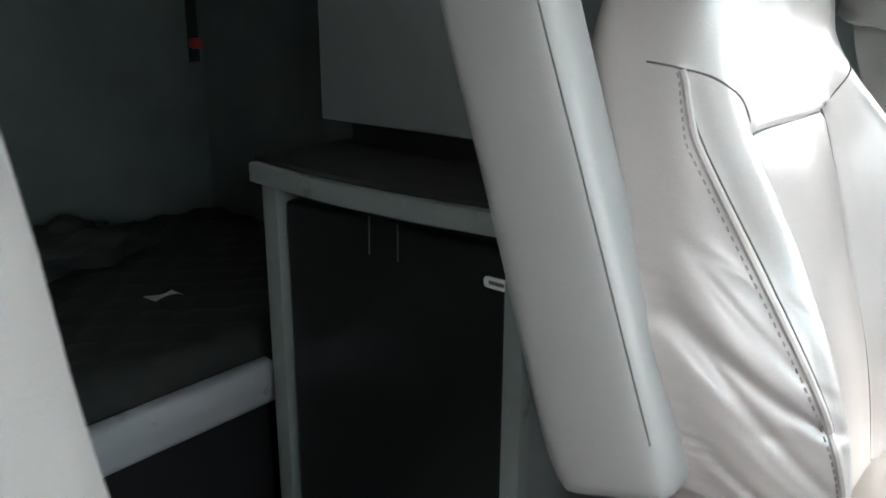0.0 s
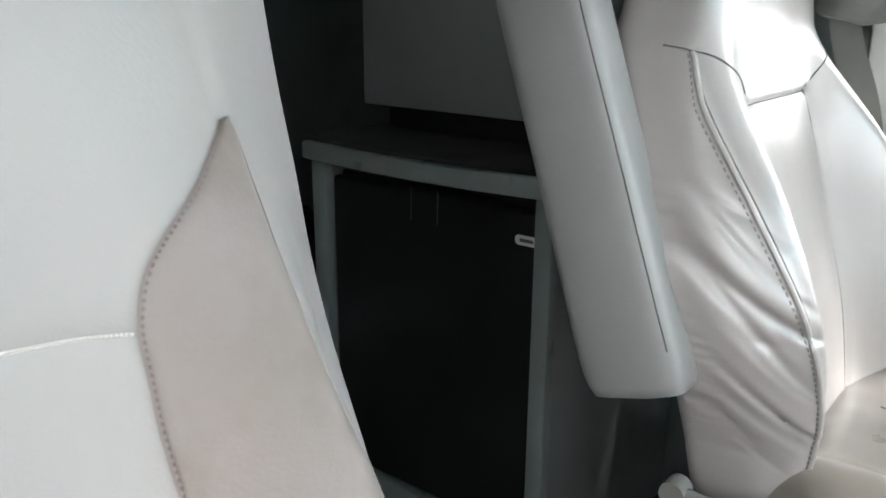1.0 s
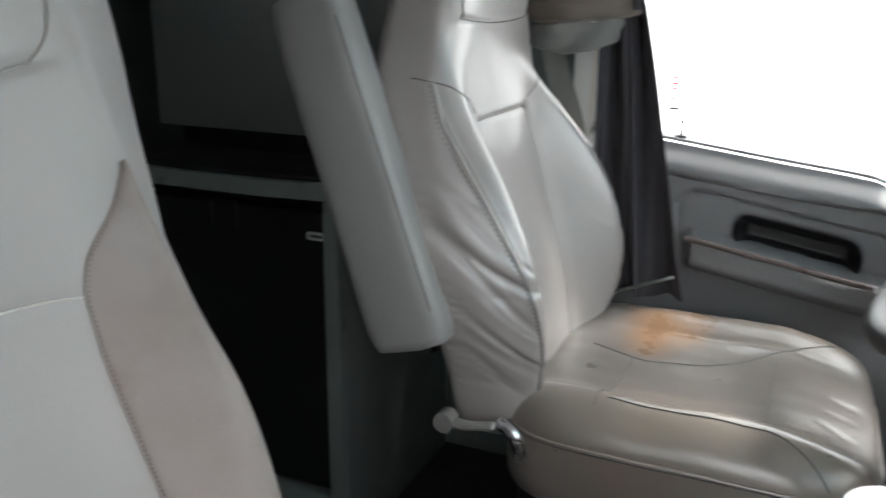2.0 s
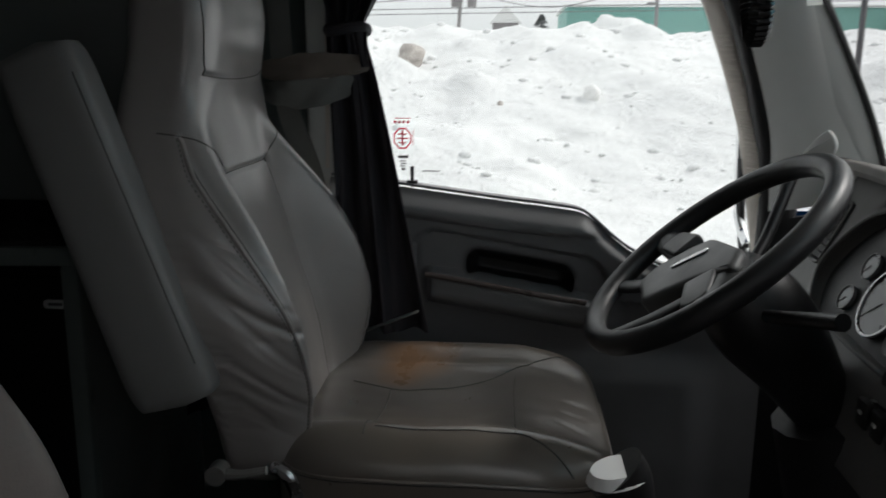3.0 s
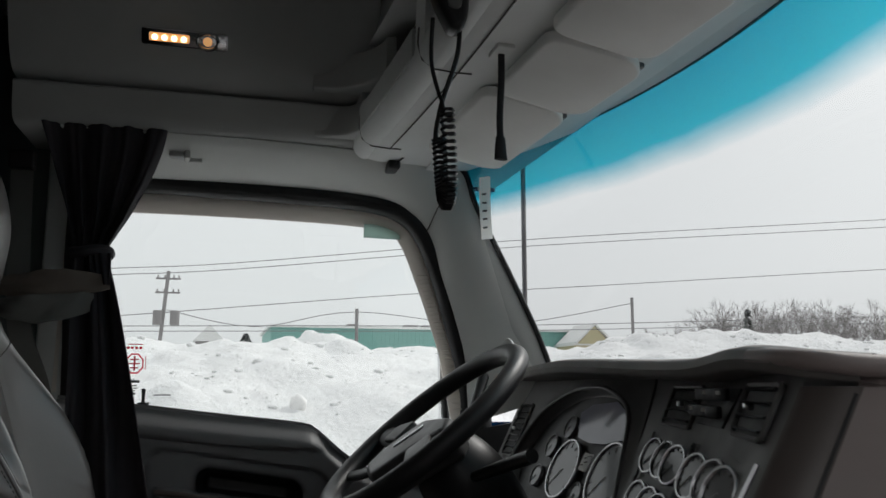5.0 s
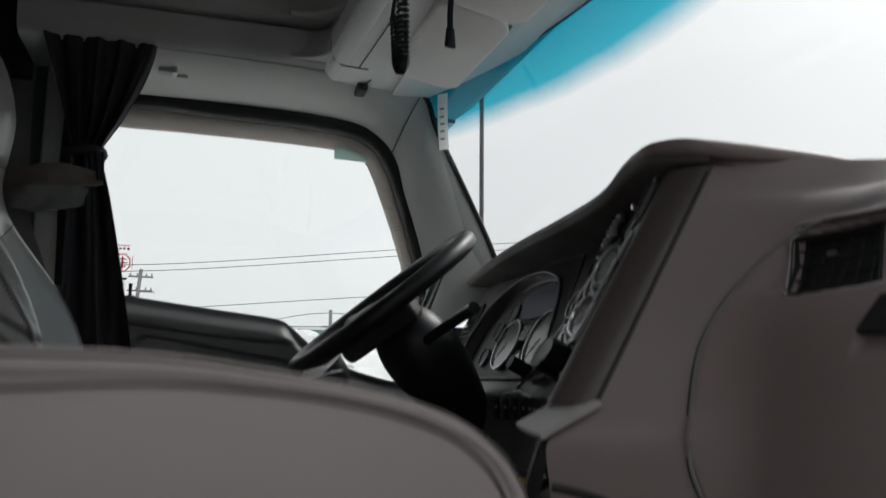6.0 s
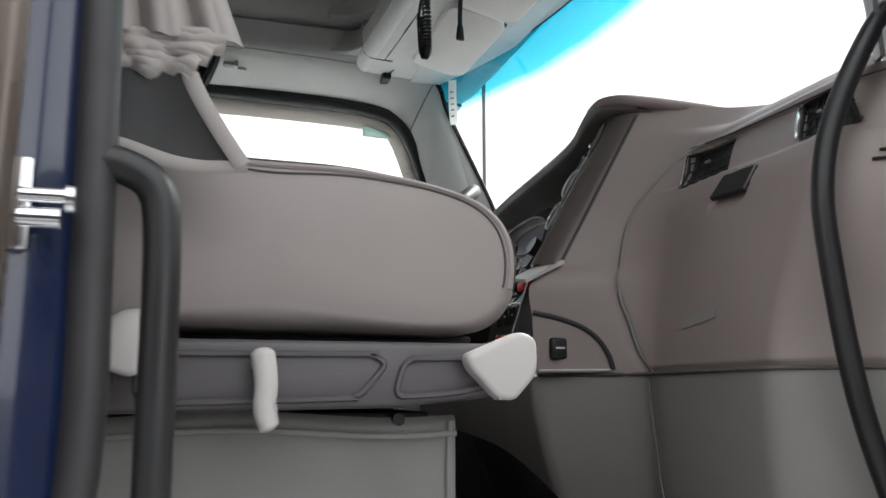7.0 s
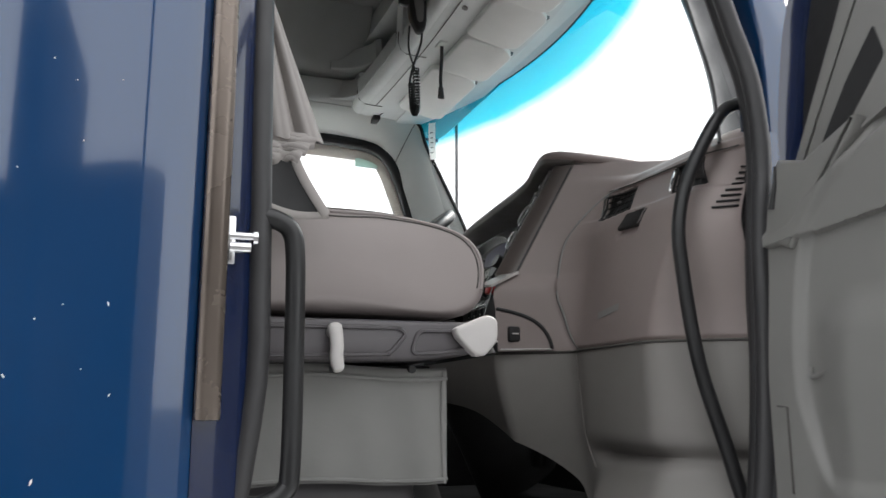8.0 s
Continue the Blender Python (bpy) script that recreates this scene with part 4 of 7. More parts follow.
    kid("window_frame", sheet(n, 6, jamb, 0.006), M["frame_beige"] if not open_door else M["blue_dark"], t, "beige grey window frame" if not open_door else "dark blue painted window frame")
    ribs = bmesh.new()
    for k in range(18):
        i = 8 + k
        if i < n:
            for f in (0.0, 0.5):
                p0, p1 = ra[i].lerp(ra[i + 1], f), ga[i].lerp(ga[i + 1], f)
                box_pts = [W(*(p0.lerp(p1, q).x, 0.081 - 0.045 * q + 0.010 * math.sin(math.pi * q), p0.lerp(p1, q).z)) for q in (0.35, 0.6, 0.85)]
                sweep(box_pts, 0.0022, 4, bm=ribs)
    stuff(kid("ribbed_channel", ribs, M["frame_beige"], t))
    pane = prism([(p.x, p.z) for p in ga] + [(0.98, 2.15), (0.43, 2.10), (0.33, 2.03), (0.24, 1.98), (0.1, 1.95)], "y", 0, 0.004)
    for v in pane.verts:
        v.co = W(v.co.x, 0.036 + v.co.y, v.co.z)
    g = kid("window_pane", pane, M["glass"], t, "clear window glass", 30)
    g.visible_shadow = False
    # lock knob
    kid("lock_knob", sweep([W(0.827, 0.085, 2.16), W(0.827, 0.085, 2.182), W(0.827, 0.085, 2.19), W(0.827, 0.085, 2.207)], lambda q: 0.004 if q < 0.9 else 0.005, 8), M["black"], t)
    kid("knob_collar", sweep([W(0.827, 0.085, 2.166), W(0.827, 0.085, 2.175)], 0.013, 12), M["black"], t)
    if open_door:
        qp = prism(rounded([(0.015, 1.90), (0.035, 1.97), (0.082, 2.065), (0.178, 2.255), (0.25, 2.42), (0.31, 2.62), (0.43, 2.62), (0.41, 2.30), (0.39, 2.10), (0.37, 1.93)], 0.012), "y", 0.03, 0.100, 0.012, 3)
        for v in qp.verts:
            v.co = W(v.co.x, v.co.y, v.co.z)
        qo = kid("quarter_panel", qp, M["door_panel"], t, "grey plastic corner panel")
        run = prism([(0.052, 2.085), (0.078, 2.26), (0.104, 2.35), (0.146, 2.47), (0.196, 2.592), (0.32, 2.615), (0.26, 2.42), (0.188, 2.255), (0.092, 2.065)], "y", 0.044, 0.058, 0.003)
        for v in run.verts:
            v.co = W(v.co.x, v.co.y, v.co.z)
        kid("run_channel", run, M["rubber"], t, "black rubber glass run")
        slot = prism(rounded([(0.118, 2.020), (0.146, 2.004), (0.200, 2.075), (0.266, 2.150), (0.252, 2.205), (0.19, 2.13)], 0.006), "y", 0.098, 0.1015)
        for v in slot.verts:
            v.co = W(v.co.x, v.co.y, v.co.z)
        kid("slot", slot, M["rubber"], qo, "deep black slot")
        kid("panel_groove", sweep(curve_pts([W(0.10, 0.101, 1.985), W(0.16, 0.102, 1.992), W(0.235, 0.102, 2.045), W(0.30, 0.102, 2.10)], 6), 0.003, 6), M["seam"], t)
        hp = prism(rounded([(0.020, 1.884), (0.036, 1.878), (0.052, 1.884), (0.080, 1.868), (0.108, 1.915), (0.160, 1.972), (0.222, 2.034), (0.232, 2.062), (0.12, 2.014), (0.064, 2.030), (0.036, 1.962)], 0.008), "y", 0.105, 0.136, 0.007, 3)
        for v in hp.verts:
            v.co = W(v.co.x, v.co.y, v.co.z)
        ho = kid("switch_housing", hp, M["door_panel"], t, "grey moulded housing under the corner panel")
        kid("housing_slit", sweep([W(0.062, 0.1365, 2.018), W(0.058, 0.137, 1.985), W(0.047, 0.137, 1.945)], lambda q: 0.003 + 0.003 * q, 6), M["rubber"], ho, "dark slit")
        kid("pull_edge", sweep(curve_pts([W(0.100, 0.132, 1.672), W(0.103, 0.133, 1.656), W(0.13, 0.134, 1.664), W(0.17, 0.133, 1.682), W(0.30, 0.127, 1.735), W(0.42, 0.121, 1.78)], 6), 0.0045, 8), M["door_panel"], t, "raised edge of the door pocket")
        kid("trim_joint", sweep([W(0.038, 0.147, 1.61), W(0.058, 0.147, 1.608), W(0.058, 0.147, 1.47)], 0.002, 5), M["seam"], t)
    if not open_door:
        kid("window_clip", clip_bm(W), M["clip_film"], t, "small pale green plastic window clip")
    return t


def clip_bm(W):
    bm = bmesh.new()
    vs = [W(a, d, z) for d in (0.044, 0.050) for a, z in ((0.203, 2.600), (0.300, 2.602), (0.300, 2.638), (0.203, 2.640))]
    v = [bm.verts.new(p) for p in vs]
    for f in ((0, 1, 2, 3), (7, 6, 5, 4), (0, 4, 5, 1), (1, 5, 6, 2), (2, 6, 7, 3), (3, 7, 4, 0)):
        bm.faces.new([v[i] for i in f])
    return bm


driver_door = cab_door("driver_door", "closed driver door with a dark grey moulded panel and window", lambda a, d, z: (-1.075 + d, 1.235 - a, z), -1, False)
OPEN = radians(4)


def open_map(a, d, z):
    h = Vector((1.085, 1.315, 0))
    along, inward = Vector((math.cos(OPEN), math.sin(OPEN), 0)), Vector((math.sin(OPEN), -math.cos(OPEN), 0))
    p = h + along * a + inward * d
    return (p.x, p.y, z)


passenger_door = cab_door("passenger_door", "passenger door standing wide open, grey moulded panel", open_map, 1, True)

# stickers on the driver window
t = thing("window_sticker", (-1.034, 0.405, 2.27), "red and white octagon warning sticker on the window", "sticker")
oct_ = [(0.380 + 0.0225 * math.cos(math.pi / 8 + k * math.pi / 4), 2.267 + 0.0265 * math.sin(math.pi / 8 + k * math.pi / 4)) for k in range(8)]
oct_in = [(0.380 + 0.0190 * math.cos(math.pi / 8 + k * math.pi / 4), 2.267 + 0.0225 * math.sin(math.pi / 8 + k * math.pi / 4)) for k in range(8)]
bm = bmesh.new()
o_, i_ = [bm.verts.new((-1.0335, y, z)) for y, z in oct_], [bm.verts.new((-1.0335, y, z)) for y, z in oct_in]
for k in range(8):
    bm.faces.new((o_[k], o_[(k + 1) % 8], i_[(k + 1) % 8], i_[k]))
kid("red_octagon", bm, M["red_film"], t)
bm = bmesh.new()
for y0, y1, z0, z1 in ((0.370, 0.390, 2.2755, 2.2785), (0.367, 0.393, 2.2655, 2.2685), (0.371, 0.389, 2.2555, 2.2585), (0.378, 0.382, 2.250, 2.285), (0.360, 0.367, 2.302, 2.308), (0.370, 0.376, 2.302, 2.308), (0.380, 0.386, 2.302, 2.308), (0.390, 0.396, 2.302, 2.308), (0.362, 0.398, 2.3125, 2.3145), (0.4045, 0.406, 2.252, 2.286)):
    box((-1.034, y0, z0), (-1.033, y1, z1), bm=bm)
stuff(kid("red_mark", bm, M["red_film"], t))
bm = bmesh.new()
for y0, y1, z0, z1 in ((0.370, 0.394, 2.221, 2.227), (0.374, 0.388, 2.213, 2.2155), (0.376, 0.390, 2.207, 2.2095), (0.374, 0.386, 2.201, 2.2035), (0.378, 0.386, 2.193, 2.198), (0.428, 0.467, 2.1905, 2.193)):
    box((-1.034, y0, z0), (-1.033, y1, z1), bm=bm)
stuff(kid("text_bar", bm, M["ink"], t))

# ---- seats ----
def seat_back(t, name, cx, rows, mats, wrinkled, seams, seed, edge_pow=(5, 0.2), ridge=(0.80, 0.20), lean=0.0, far=0.0):
    """Upholstered back: rows hold z, half width, y of the front, thickness and how far the side bolsters stand out."""
    hw, yf, th, bo = (table([(r[0], r[k]) for r in rows]) for k in (1, 2, 3, 4))
    z0, z1 = rows[0][0], rows[-1][0]
    NU, NV = 240, 260

    def at(u, z, front=True):
        w = hw(z)
        edge = max(0.0, 1 - abs(u) ** edge_pow[0]) ** edge_pow[1]
        mid = yf(z) - th(z) / 2
        b = bo(z) * math.exp(-((abs(u) - ridge[0]) / ridge[1]) ** 2) * (1 + far * (u < 0))
        if front:
            y = mid + th(z) / 2 * edge + b * edge
            for su, lo, hi, dep in seams["up"]:
                if lo < z < hi:
                    s0 = su(z) if callable(su) else su
                    y -= dep * math.exp(-((abs(u) - s0) * w / 0.005) ** 2)
            for sz, lo, hi, dep, bend in seams["across"]:
                if lo < abs(u) < hi or (lo == 0 and abs(u) < hi):
                    y -= dep * math.exp(-((z - sz - bend * u * u) / 0.005) ** 2)
            y += 0.004 * noise.noise(Vector((u * 2.2 + seed, z * 7, 1)))
        else:
            y = mid - th(z) / 2 * edge + b * 0.55
        x = cx + lean * smooth(2.20, 2.36, z) + u * w
        if wrinkled and abs(u) > 0.62:
            k = smooth(0.62, 0.95, abs(u)) * smooth(1.80, 1.9, z) * (1 - smooth(2.10, 2.26, z))
            s1, s2 = z + 0.75 * y, y - 0.75 * z
            q = 0.45 * noise.noise(Vector((s1 * 17, s2 * 2.4, seed))) + 0.12 * noise.noise(Vector((s1 * 42, s2 * 6, seed + 3)))
            for f0, f1, o, a in ((16, 1.7, 8, 1.0), (22, 2.4, 5, 0.6)):
                q -= a * max(0.0, 1 - abs(noise.noise(Vector((s1 * f0, s2 * f1, seed + o)))) * 5) ** 2.2
            x += k * 0.0062 * q * (1 if u > 0 else -1)
            y += k * 0.0036 * q
        return Vector((x, y, z))

    def f(a, v):
        z = z0 + (z1 - z0) * v
        ang = a * 2
        if ang <= 1:
            u = -math.cos(math.pi * ang)
            return at(u, z, True)
        u = math.cos(math.pi * (ang - 1))
        return at(u, z, False)
    bm = sheet(NU, NV, f, wrap=True)
    bmesh.ops.holes_fill(bm, edges=[e for e in bm.edges if e.is_boundary], sides=0)
    back = kid(name, bm, mats[0], t, "", 60)
    return back, at


def stitched(t, parent, pts, gap=0.0045, r=0.0011, mat="thread", name="stitching"):
    bm = bmesh.new()
    for a, b in zip(pts[:-1], pts[1:]):
        d = (b - a)
        n = max(1, int(d.length / (gap * 1.9)))
        for k in range(n):
            p = a + d * ((k + 0.2) / n)
            q = a + d * ((k + 0.75) / n)
            sweep([p, q], r, 4, bm=bm)
    return stuff(kid(name, bm, M[mat], parent))


# driver seat
DX = -0.575
ds = thing("truck_seat", (DX, 0.45, 1.30), "worn grey leather driver seat with creased bolsters", "truck seat")
drows = [(1.735, 0.20, 0.262, 0.10, 0.0), (1.77, 0.232, 0.272, 0.13, 0.025), (1.85, 0.250, 0.262, 0.15, 0.062), (1.95, 0.280, 0.235, 0.155, 0.102), (2.05, 0.294, 0.205, 0.155, 0.116), (2.15, 0.285, 0.178, 0.155, 0.092),
         (2.25, 0.254, 0.156, 0.155, 0.045), (2.32, 0.222, 0.148, 0.15, 0.014), (2.38, 0.194, 0.150, 0.145, 0.0), (2.44, 0.184, 0.157, 0.14, 0.0), (2.52, 0.186, 0.163, 0.135, 0.0), (2.58, 0.174, 0.157, 0.12, 0.0), (2.625, 0.152, 0.144, 0.10, 0.0), (2.655, 0.11, 0.124, 0.06, 0.0), (2.666, 0.05, 0.108, 0.02, 0.0)]
SIDE = table([(1.80, 0.83), (1.90, 0.82), (2.0, 0.845), (2.12, 0.885), (2.22, 0.925), (2.325, 0.965)])
dseams = {"up": [(0.485, 1.80, 2.262, 0.0045), (SIDE, 1.80, 2.325, 0.004)], "across": [(2.252, 0.0, 0.49, 0.005, 0.0), (2.408, 0.0, 0.84, 0.005, 0.012), (2.323, 0.96, 1.01, 0.003, 0.0)]}
back, on_back = seat_back(ds, "backrest", DX, drows, [M["leather"]], True, dseams, 1.0, ridge=(0.85, 0.22), lean=0.026, far=0.20)
for sgn in (-1, 1):
    zz = np.linspace(1.80, 2.322, 70)
    kid("side_piping", sweep([on_back(sgn * min(0.972, SIDE(z) + 0.030), z) + Vector((sgn * 0.0005, 0.001, 0)) for z in zz], 0.0040, 8), M["leather"], back)
    kid("side_seam", sweep([on_back(sgn * min(0.962, SIDE(z) + 0.016), z) + Vector((sgn * 0.0002, 0.0002, 0)) for z in zz], 0.0010, 6), M["seam"], back)
    stitched(ds, back, [on_back(sgn * min(0.984, SIDE(z) + 0.044), z) + Vector((sgn * 0.0006, 0.0006, 0)) for z in zz], gap=0.0035, r=0.0010, mat="thread_grey")
    # seam across the shoulder that turns down into the edge of the middle panel
    over = [on_back(sgn * u, z) + Vector((sgn * 0.0006, 0.0005, 0)) for u, z in ((0.9999, 2.329), (0.999, 2.328), (0.99, 2.326), (0.97, 2.324), (0.93, 2.320), (0.86, 2.312), (0.76, 2.299), (0.66, 2.286), (0.56, 2.272), (0.49, 2.258))]
    kid("shoulder_seam", sweep(curve_pts(over, 5), 0.0011, 5), M["seam"], back)
    kid("panel_seam", sweep([on_back(sgn * 0.485, z) + Vector((0, 0.0002, 0)) for z in np.linspace(1.80, 2.256, 36)], 0.0012, 5), M["seam"], back)
kid("cross_seam", sweep([on_back(u, 2.252) + Vector((0, 0.0003, 0)) for u in np.linspace(-0.485, 0.485, 24)], 0.0013, 5), M["seam"], back)
kid("headrest_seam", sweep([on_back(u, 2.408 + 0.012 * u * u) + Vector((0, 0.0003, 0)) for u in np.linspace(-0.80, 0.80, 30)], 0.0013, 5), M["seam"], back)
for sgn in (-1, 1):
    rise = [on_back(sgn * (0.80 + 0.05 * smooth(0, 0.12, q) + 0.12 * q ** 1.4), 2.416 + 0.205 * q) + Vector((sgn * 0.0005, 0.0003, 0)) for q in np.linspace(0, 1, 26)]
    kid("headrest_side_seam", sweep(rise, 0.0012, 5), M["seam"], back)
kid("embossed_mark", sweep([on_back(0.30 + 0.10 * math.cos(q), 2.575 + 0.028 * math.sin(q)) + Vector((0, 0.0004, 0)) for q in np.linspace(0, 6.283, 26, endpoint=False)], 0.0016, 5, True), M["leather"], back, "embossed oval mark")

def armrest(t, x0, x1, pts, depth, name="armrest", swell=0.0):
    """A padded folded-up armrest: a rounded bar along pts with a seam line round its side."""
    bm = bmesh.new()
    P = [Vector(p) for p in pts]
    ax = (P[-1] - P[0]).normalized()
    fw = Vector((0, ax.z, -ax.y))
    ln = (P[-1] - P[0]).length
    cx, hx = (x0 + x1) / 2, (x1 - x0) / 2
    N, K = 36, 30

    def f(a, v):
        c, s = math.cos(2 * math.pi * a), math.sin(2 * math.pi * a)
        e = 0.42
        px = math.copysign(abs(c) ** e, c)
        py = math.copysign(abs(s) ** e, s)
        q = 2 * v - 1
        end = max(0.0, 1 - abs(q) ** 9) ** 0.2
        rz = 0.5 * (1 - math.cos(math.pi * v))
        rz = 0.5 + 0.5 * math.copysign(abs(q) ** 0.7, q)
        wave = 1 + 0.03 * math.sin(rz * 9)
        grow = 1 + swell * (1 - rz) ** 1.5
        return P[0] + ax * ln * rz + Vector((cx - P[0].x + px * hx * end * wave, 0, 0)) + fw * (py * depth / 2 * end * grow + depth * 0.5 * (grow - 1))
    bm = sheet(N, K, f, wrap=True)
    bmesh.ops.holes_fill(bm, edges=[e for e in bm.edges if e.is_boundary], sides=0)
    ob = kid(name, bm, M["arm"], t, "", 60)
    a0 = 0.12 if abs(x1) < abs(x0) else 0.38
    mid = Vector((cx, P[0].y, P[0].z))
    line = []
    for v in np.linspace(0.16, 0.86, 24):
        p = f(a0, v)
        ctr = mid + ax * ((p - mid).dot(ax))
        line.append(p + (p - ctr).normalized() * 0.0003)
    kid("seam", sweep(line, 0.0011, 5), M["seam"], ob)
    return ob


armrest(ds, -0.322, -0.246, [(-0.27, 0.122, 1.903), (-0.27, -0.060, 2.462)], 0.125, swell=0.14)
armrest(ds, -0.93, -0.835, [(-0.88, 0.10, 1.93), (-0.88, 0.02, 2.47)], 0.11)
for x in (-0.325, -0.83):
    kid("armrest_pivot", sweep([(x - 0.02, 0.11, 1.99), (x + 0.03, 0.11, 1.99)], 0.028, 14), M["black"], ds)


def cushion(t, name, x0, x1, y0, y1, z0, z1, mat, seed, side=0.035, dip=0.02, wr=0.004, power=0.30, front_drop=0.03, lift=0.55, lump=0.02):
    cx, cy, hx, hy = (x0 + x1) / 2, (y0 + y1) / 2, (x1 - x0) / 2, (y1 - y0) / 2
    zm, hz = (z0 + z1) / 2, (z1 - z0) / 2

    def f(a, v):
        # v runs from the middle of the underside over the sides to the middle of the top
        th = 2 * math.pi * a
        c, s = math.cos(th), math.sin(th)
        rr = (abs(c) ** 6 + abs(s) ** 6) ** (-1 / 6)
        w = abs(v - 0.5) * 2
        r2 = max(0.0, 1 - w ** 1.6)
        h = math.copysign(math.sqrt(max(0.0, 1 - r2 ** (2 / power))), v - 0.5)
        h2 = math.copysign(abs(h) ** lift, h)
        px, py = c * rr * r2, s * rr * r2
        z = zm + hz * h2
        if h > 0:
            z += side * math.exp(-((abs(px) - 0.78) / 0.2) ** 2) * h - dip * math.exp(-(px / 0.5) ** 2 - ((py + 0.1) / 0.6) ** 2) * h
            z -= front_drop * smooth(0.4, 1.0, py) * h
            z += wr * (noise.noise(Vector((px * 2.3 + seed, py * 3.0, 0))) + 0.45 * noise.noise(Vector((px * 6 + seed, py * 5, 4)))) * h
            for x0, y0, x1, y1 in ((0.28, 0.66, 0.40, 0.86), (0.10, 0.70, 0.16, 0.88), (-0.10, 0.74, -0.05, 0.90), (0.45, 0.50, 0.52, 0.72)):
                k = max(0.0, min(1.0, ((px - x0) * (x1 - x0) + (py - y0) * (y1 - y0)) / ((x1 - x0) ** 2 + (y1 - y0) ** 2)))
                dd = math.hypot(px - x0 - k * (x1 - x0), py - y0 - k * (y1 - y0))
                z -= 0.0032 * math.sin(math.pi * (0.1 + 0.8 * k)) * math.exp(-(dd / 0.020) ** 2)
            z -= 0.003 * math.exp(-((abs(px) - 0.56) / 0.022) ** 2) * h * smooth(0.9, 0.75, abs(py))
        bulge = 1 + lump * noise.noise(Vector((c * 2, s * 2, seed + z * 6)))
        return Vector((cx + px * hx * bulge, cy + py * hy * bulge, z))
    bm = sheet(160, 150, f, wrap=True)
    bmesh.ops.remove_doubles(bm, verts=bm.verts, dist=0.0001)
    ob = kid(name, bm, mat, t, "", 70)
    return ob, f


dc, dcf = cushion(ds, "cushion", -0.868, -0.300, 0.245, 0.822, 1.645, 1.825, M["leather_seat"], 4.0, side=0.030, dip=0.026, wr=0.004, power=0.24, lift=0.48, lump=0.004)
CUSHION = BVHTree.FromPolygons([v.co for v in dc.data.vertices], [tuple(p.vertices) for p in dc.data.polygons])


def lie_on(x, y, lift=0.0006):
    """The point of the driver cushion's top above x, y."""
    hit = CUSHION.ray_cast(Vector((x, y, 2.3)), Vector((0, 0, -1)))[0]
    return Vector((x, y, (hit.z if hit else 1.80) + lift))


def seam_on_cushion(pts, r=0.0013, mat="thread_grey", name="cushion_seam"):
    kid(name, sweep([lie_on(p.x, p.y) for p in curve_pts([(x, y, 0) for x, y in pts], 10)], r, 5), M[mat], dc)


seam_on_cushion([(-0.645, 0.33), (-0.628, 0.41), (-0.640, 0.486), (-0.657, 0.55), (-0.690, 0.61), (-0.735, 0.667), (-0.793, 0.752)], 0.0015, "thread_grey")
seam_on_cushion([(-0.626, 0.409), (-0.52, 0.408), (-0.42, 0.405), (-0.345, 0.402)])
seam_on_cushion([(-0.693, 0.652), (-0.60, 0.650), (-0.50, 0.651), (-0.385, 0.652)], 0.0010)
seam_on_cushion([(-0.362, 0.42), (-0.360, 0.52), (-0.358, 0.622), (-0.356, 0.667), (-0.338, 0.71), (-0.315, 0.745)], 0.0014, "seam")
welt = [dcf(a % 1.0, 0.522) + Vector((0.0004, 0, 0)) for a in np.linspace(-0.135, 0.30, 80)]
kid("welt", sweep(welt, 0.0030, 7), M["leather_seat"], dc)
kid("welt_seam", sweep([p + Vector((0.0012, 0.0006, -0.0042)) for p in welt], 0.0013, 5), M["seam"], dc)
kid("base", box((-0.80, 0.27, 1.42), (-0.36, 0.74, 1.655), 0.03, 3), M["black"], ds)
kid("suspension", box((-0.76, 0.24, 1.30), (-0.40, 0.70, 1.43), 0.02, 2), M["rubber"], ds)
kid("recline_lever", sweep(curve_pts([(-0.30, 0.165, 1.785), (-0.292, 0.21, 1.787), (-0.292, 0.255, 1.797)], 6), lambda q: 0.014 - 0.005 * q, 10, flat=0.7), M["lever"], ds, "pale plastic lever")
kid("lever_hub", sweep([(-0.312, 0.172, 1.786), (-0.283, 0.172, 1.786)], 0.017, 16), M["lever"], ds)
kid("recliner_hinge", sweep(curve_pts([(-0.318, 0.255, 1.79), (-0.312, 0.285, 1.775), (-0.312, 0.300, 1.735)], 6), 0.011, 8), M["steel"], ds, "bare metal hinge strap")

# passenger seat
PX = 0.548
ps = thing("truck_seat", (PX, 0.45, 1.30), "light grey vinyl passenger seat with soiled bolsters", "truck seat")
prows = [(1.90, 0.322, 0.294, 0.20, 0.078), (1.98, 0.325, 0.272, 0.215, 0.092), (2.06, 0.319, 0.248, 0.22, 0.098), (2.15, 0.312, 0.223, 0.22, 0.102), (2.22, 0.3075, 0.207, 0.22, 0.074), (2.28, 0.3045, 0.197, 0.22, 0.043), (2.335, 0.299, 0.190, 0.22, 0.019),
         (2.42, 0.284, 0.182, 0.20, 0.006), (2.52, 0.257, 0.172, 0.17, 0.0), (2.62, 0.225, 0.165, 0.14, 0.0), (2.70, 0.17, 0.15, 0.11, 0.0), (2.73, 0.10, 0.13, 0.05, 0.0)]
tri = table([(1.90, 0.41), (2.06, 0.384), (2.15, 0.374), (2.20, 0.374), (2.223, 0.379), (2.247, 0.384), (2.269, 0.410), (2.284, 0.450), (2.299, 0.504), (2.314, 0.558), (2.327, 0.618)])
outer = table([(1.91, 0.64), (2.08, 0.62), (2.20, 0.603), (2.27, 0.607), (2.327, 0.622)])
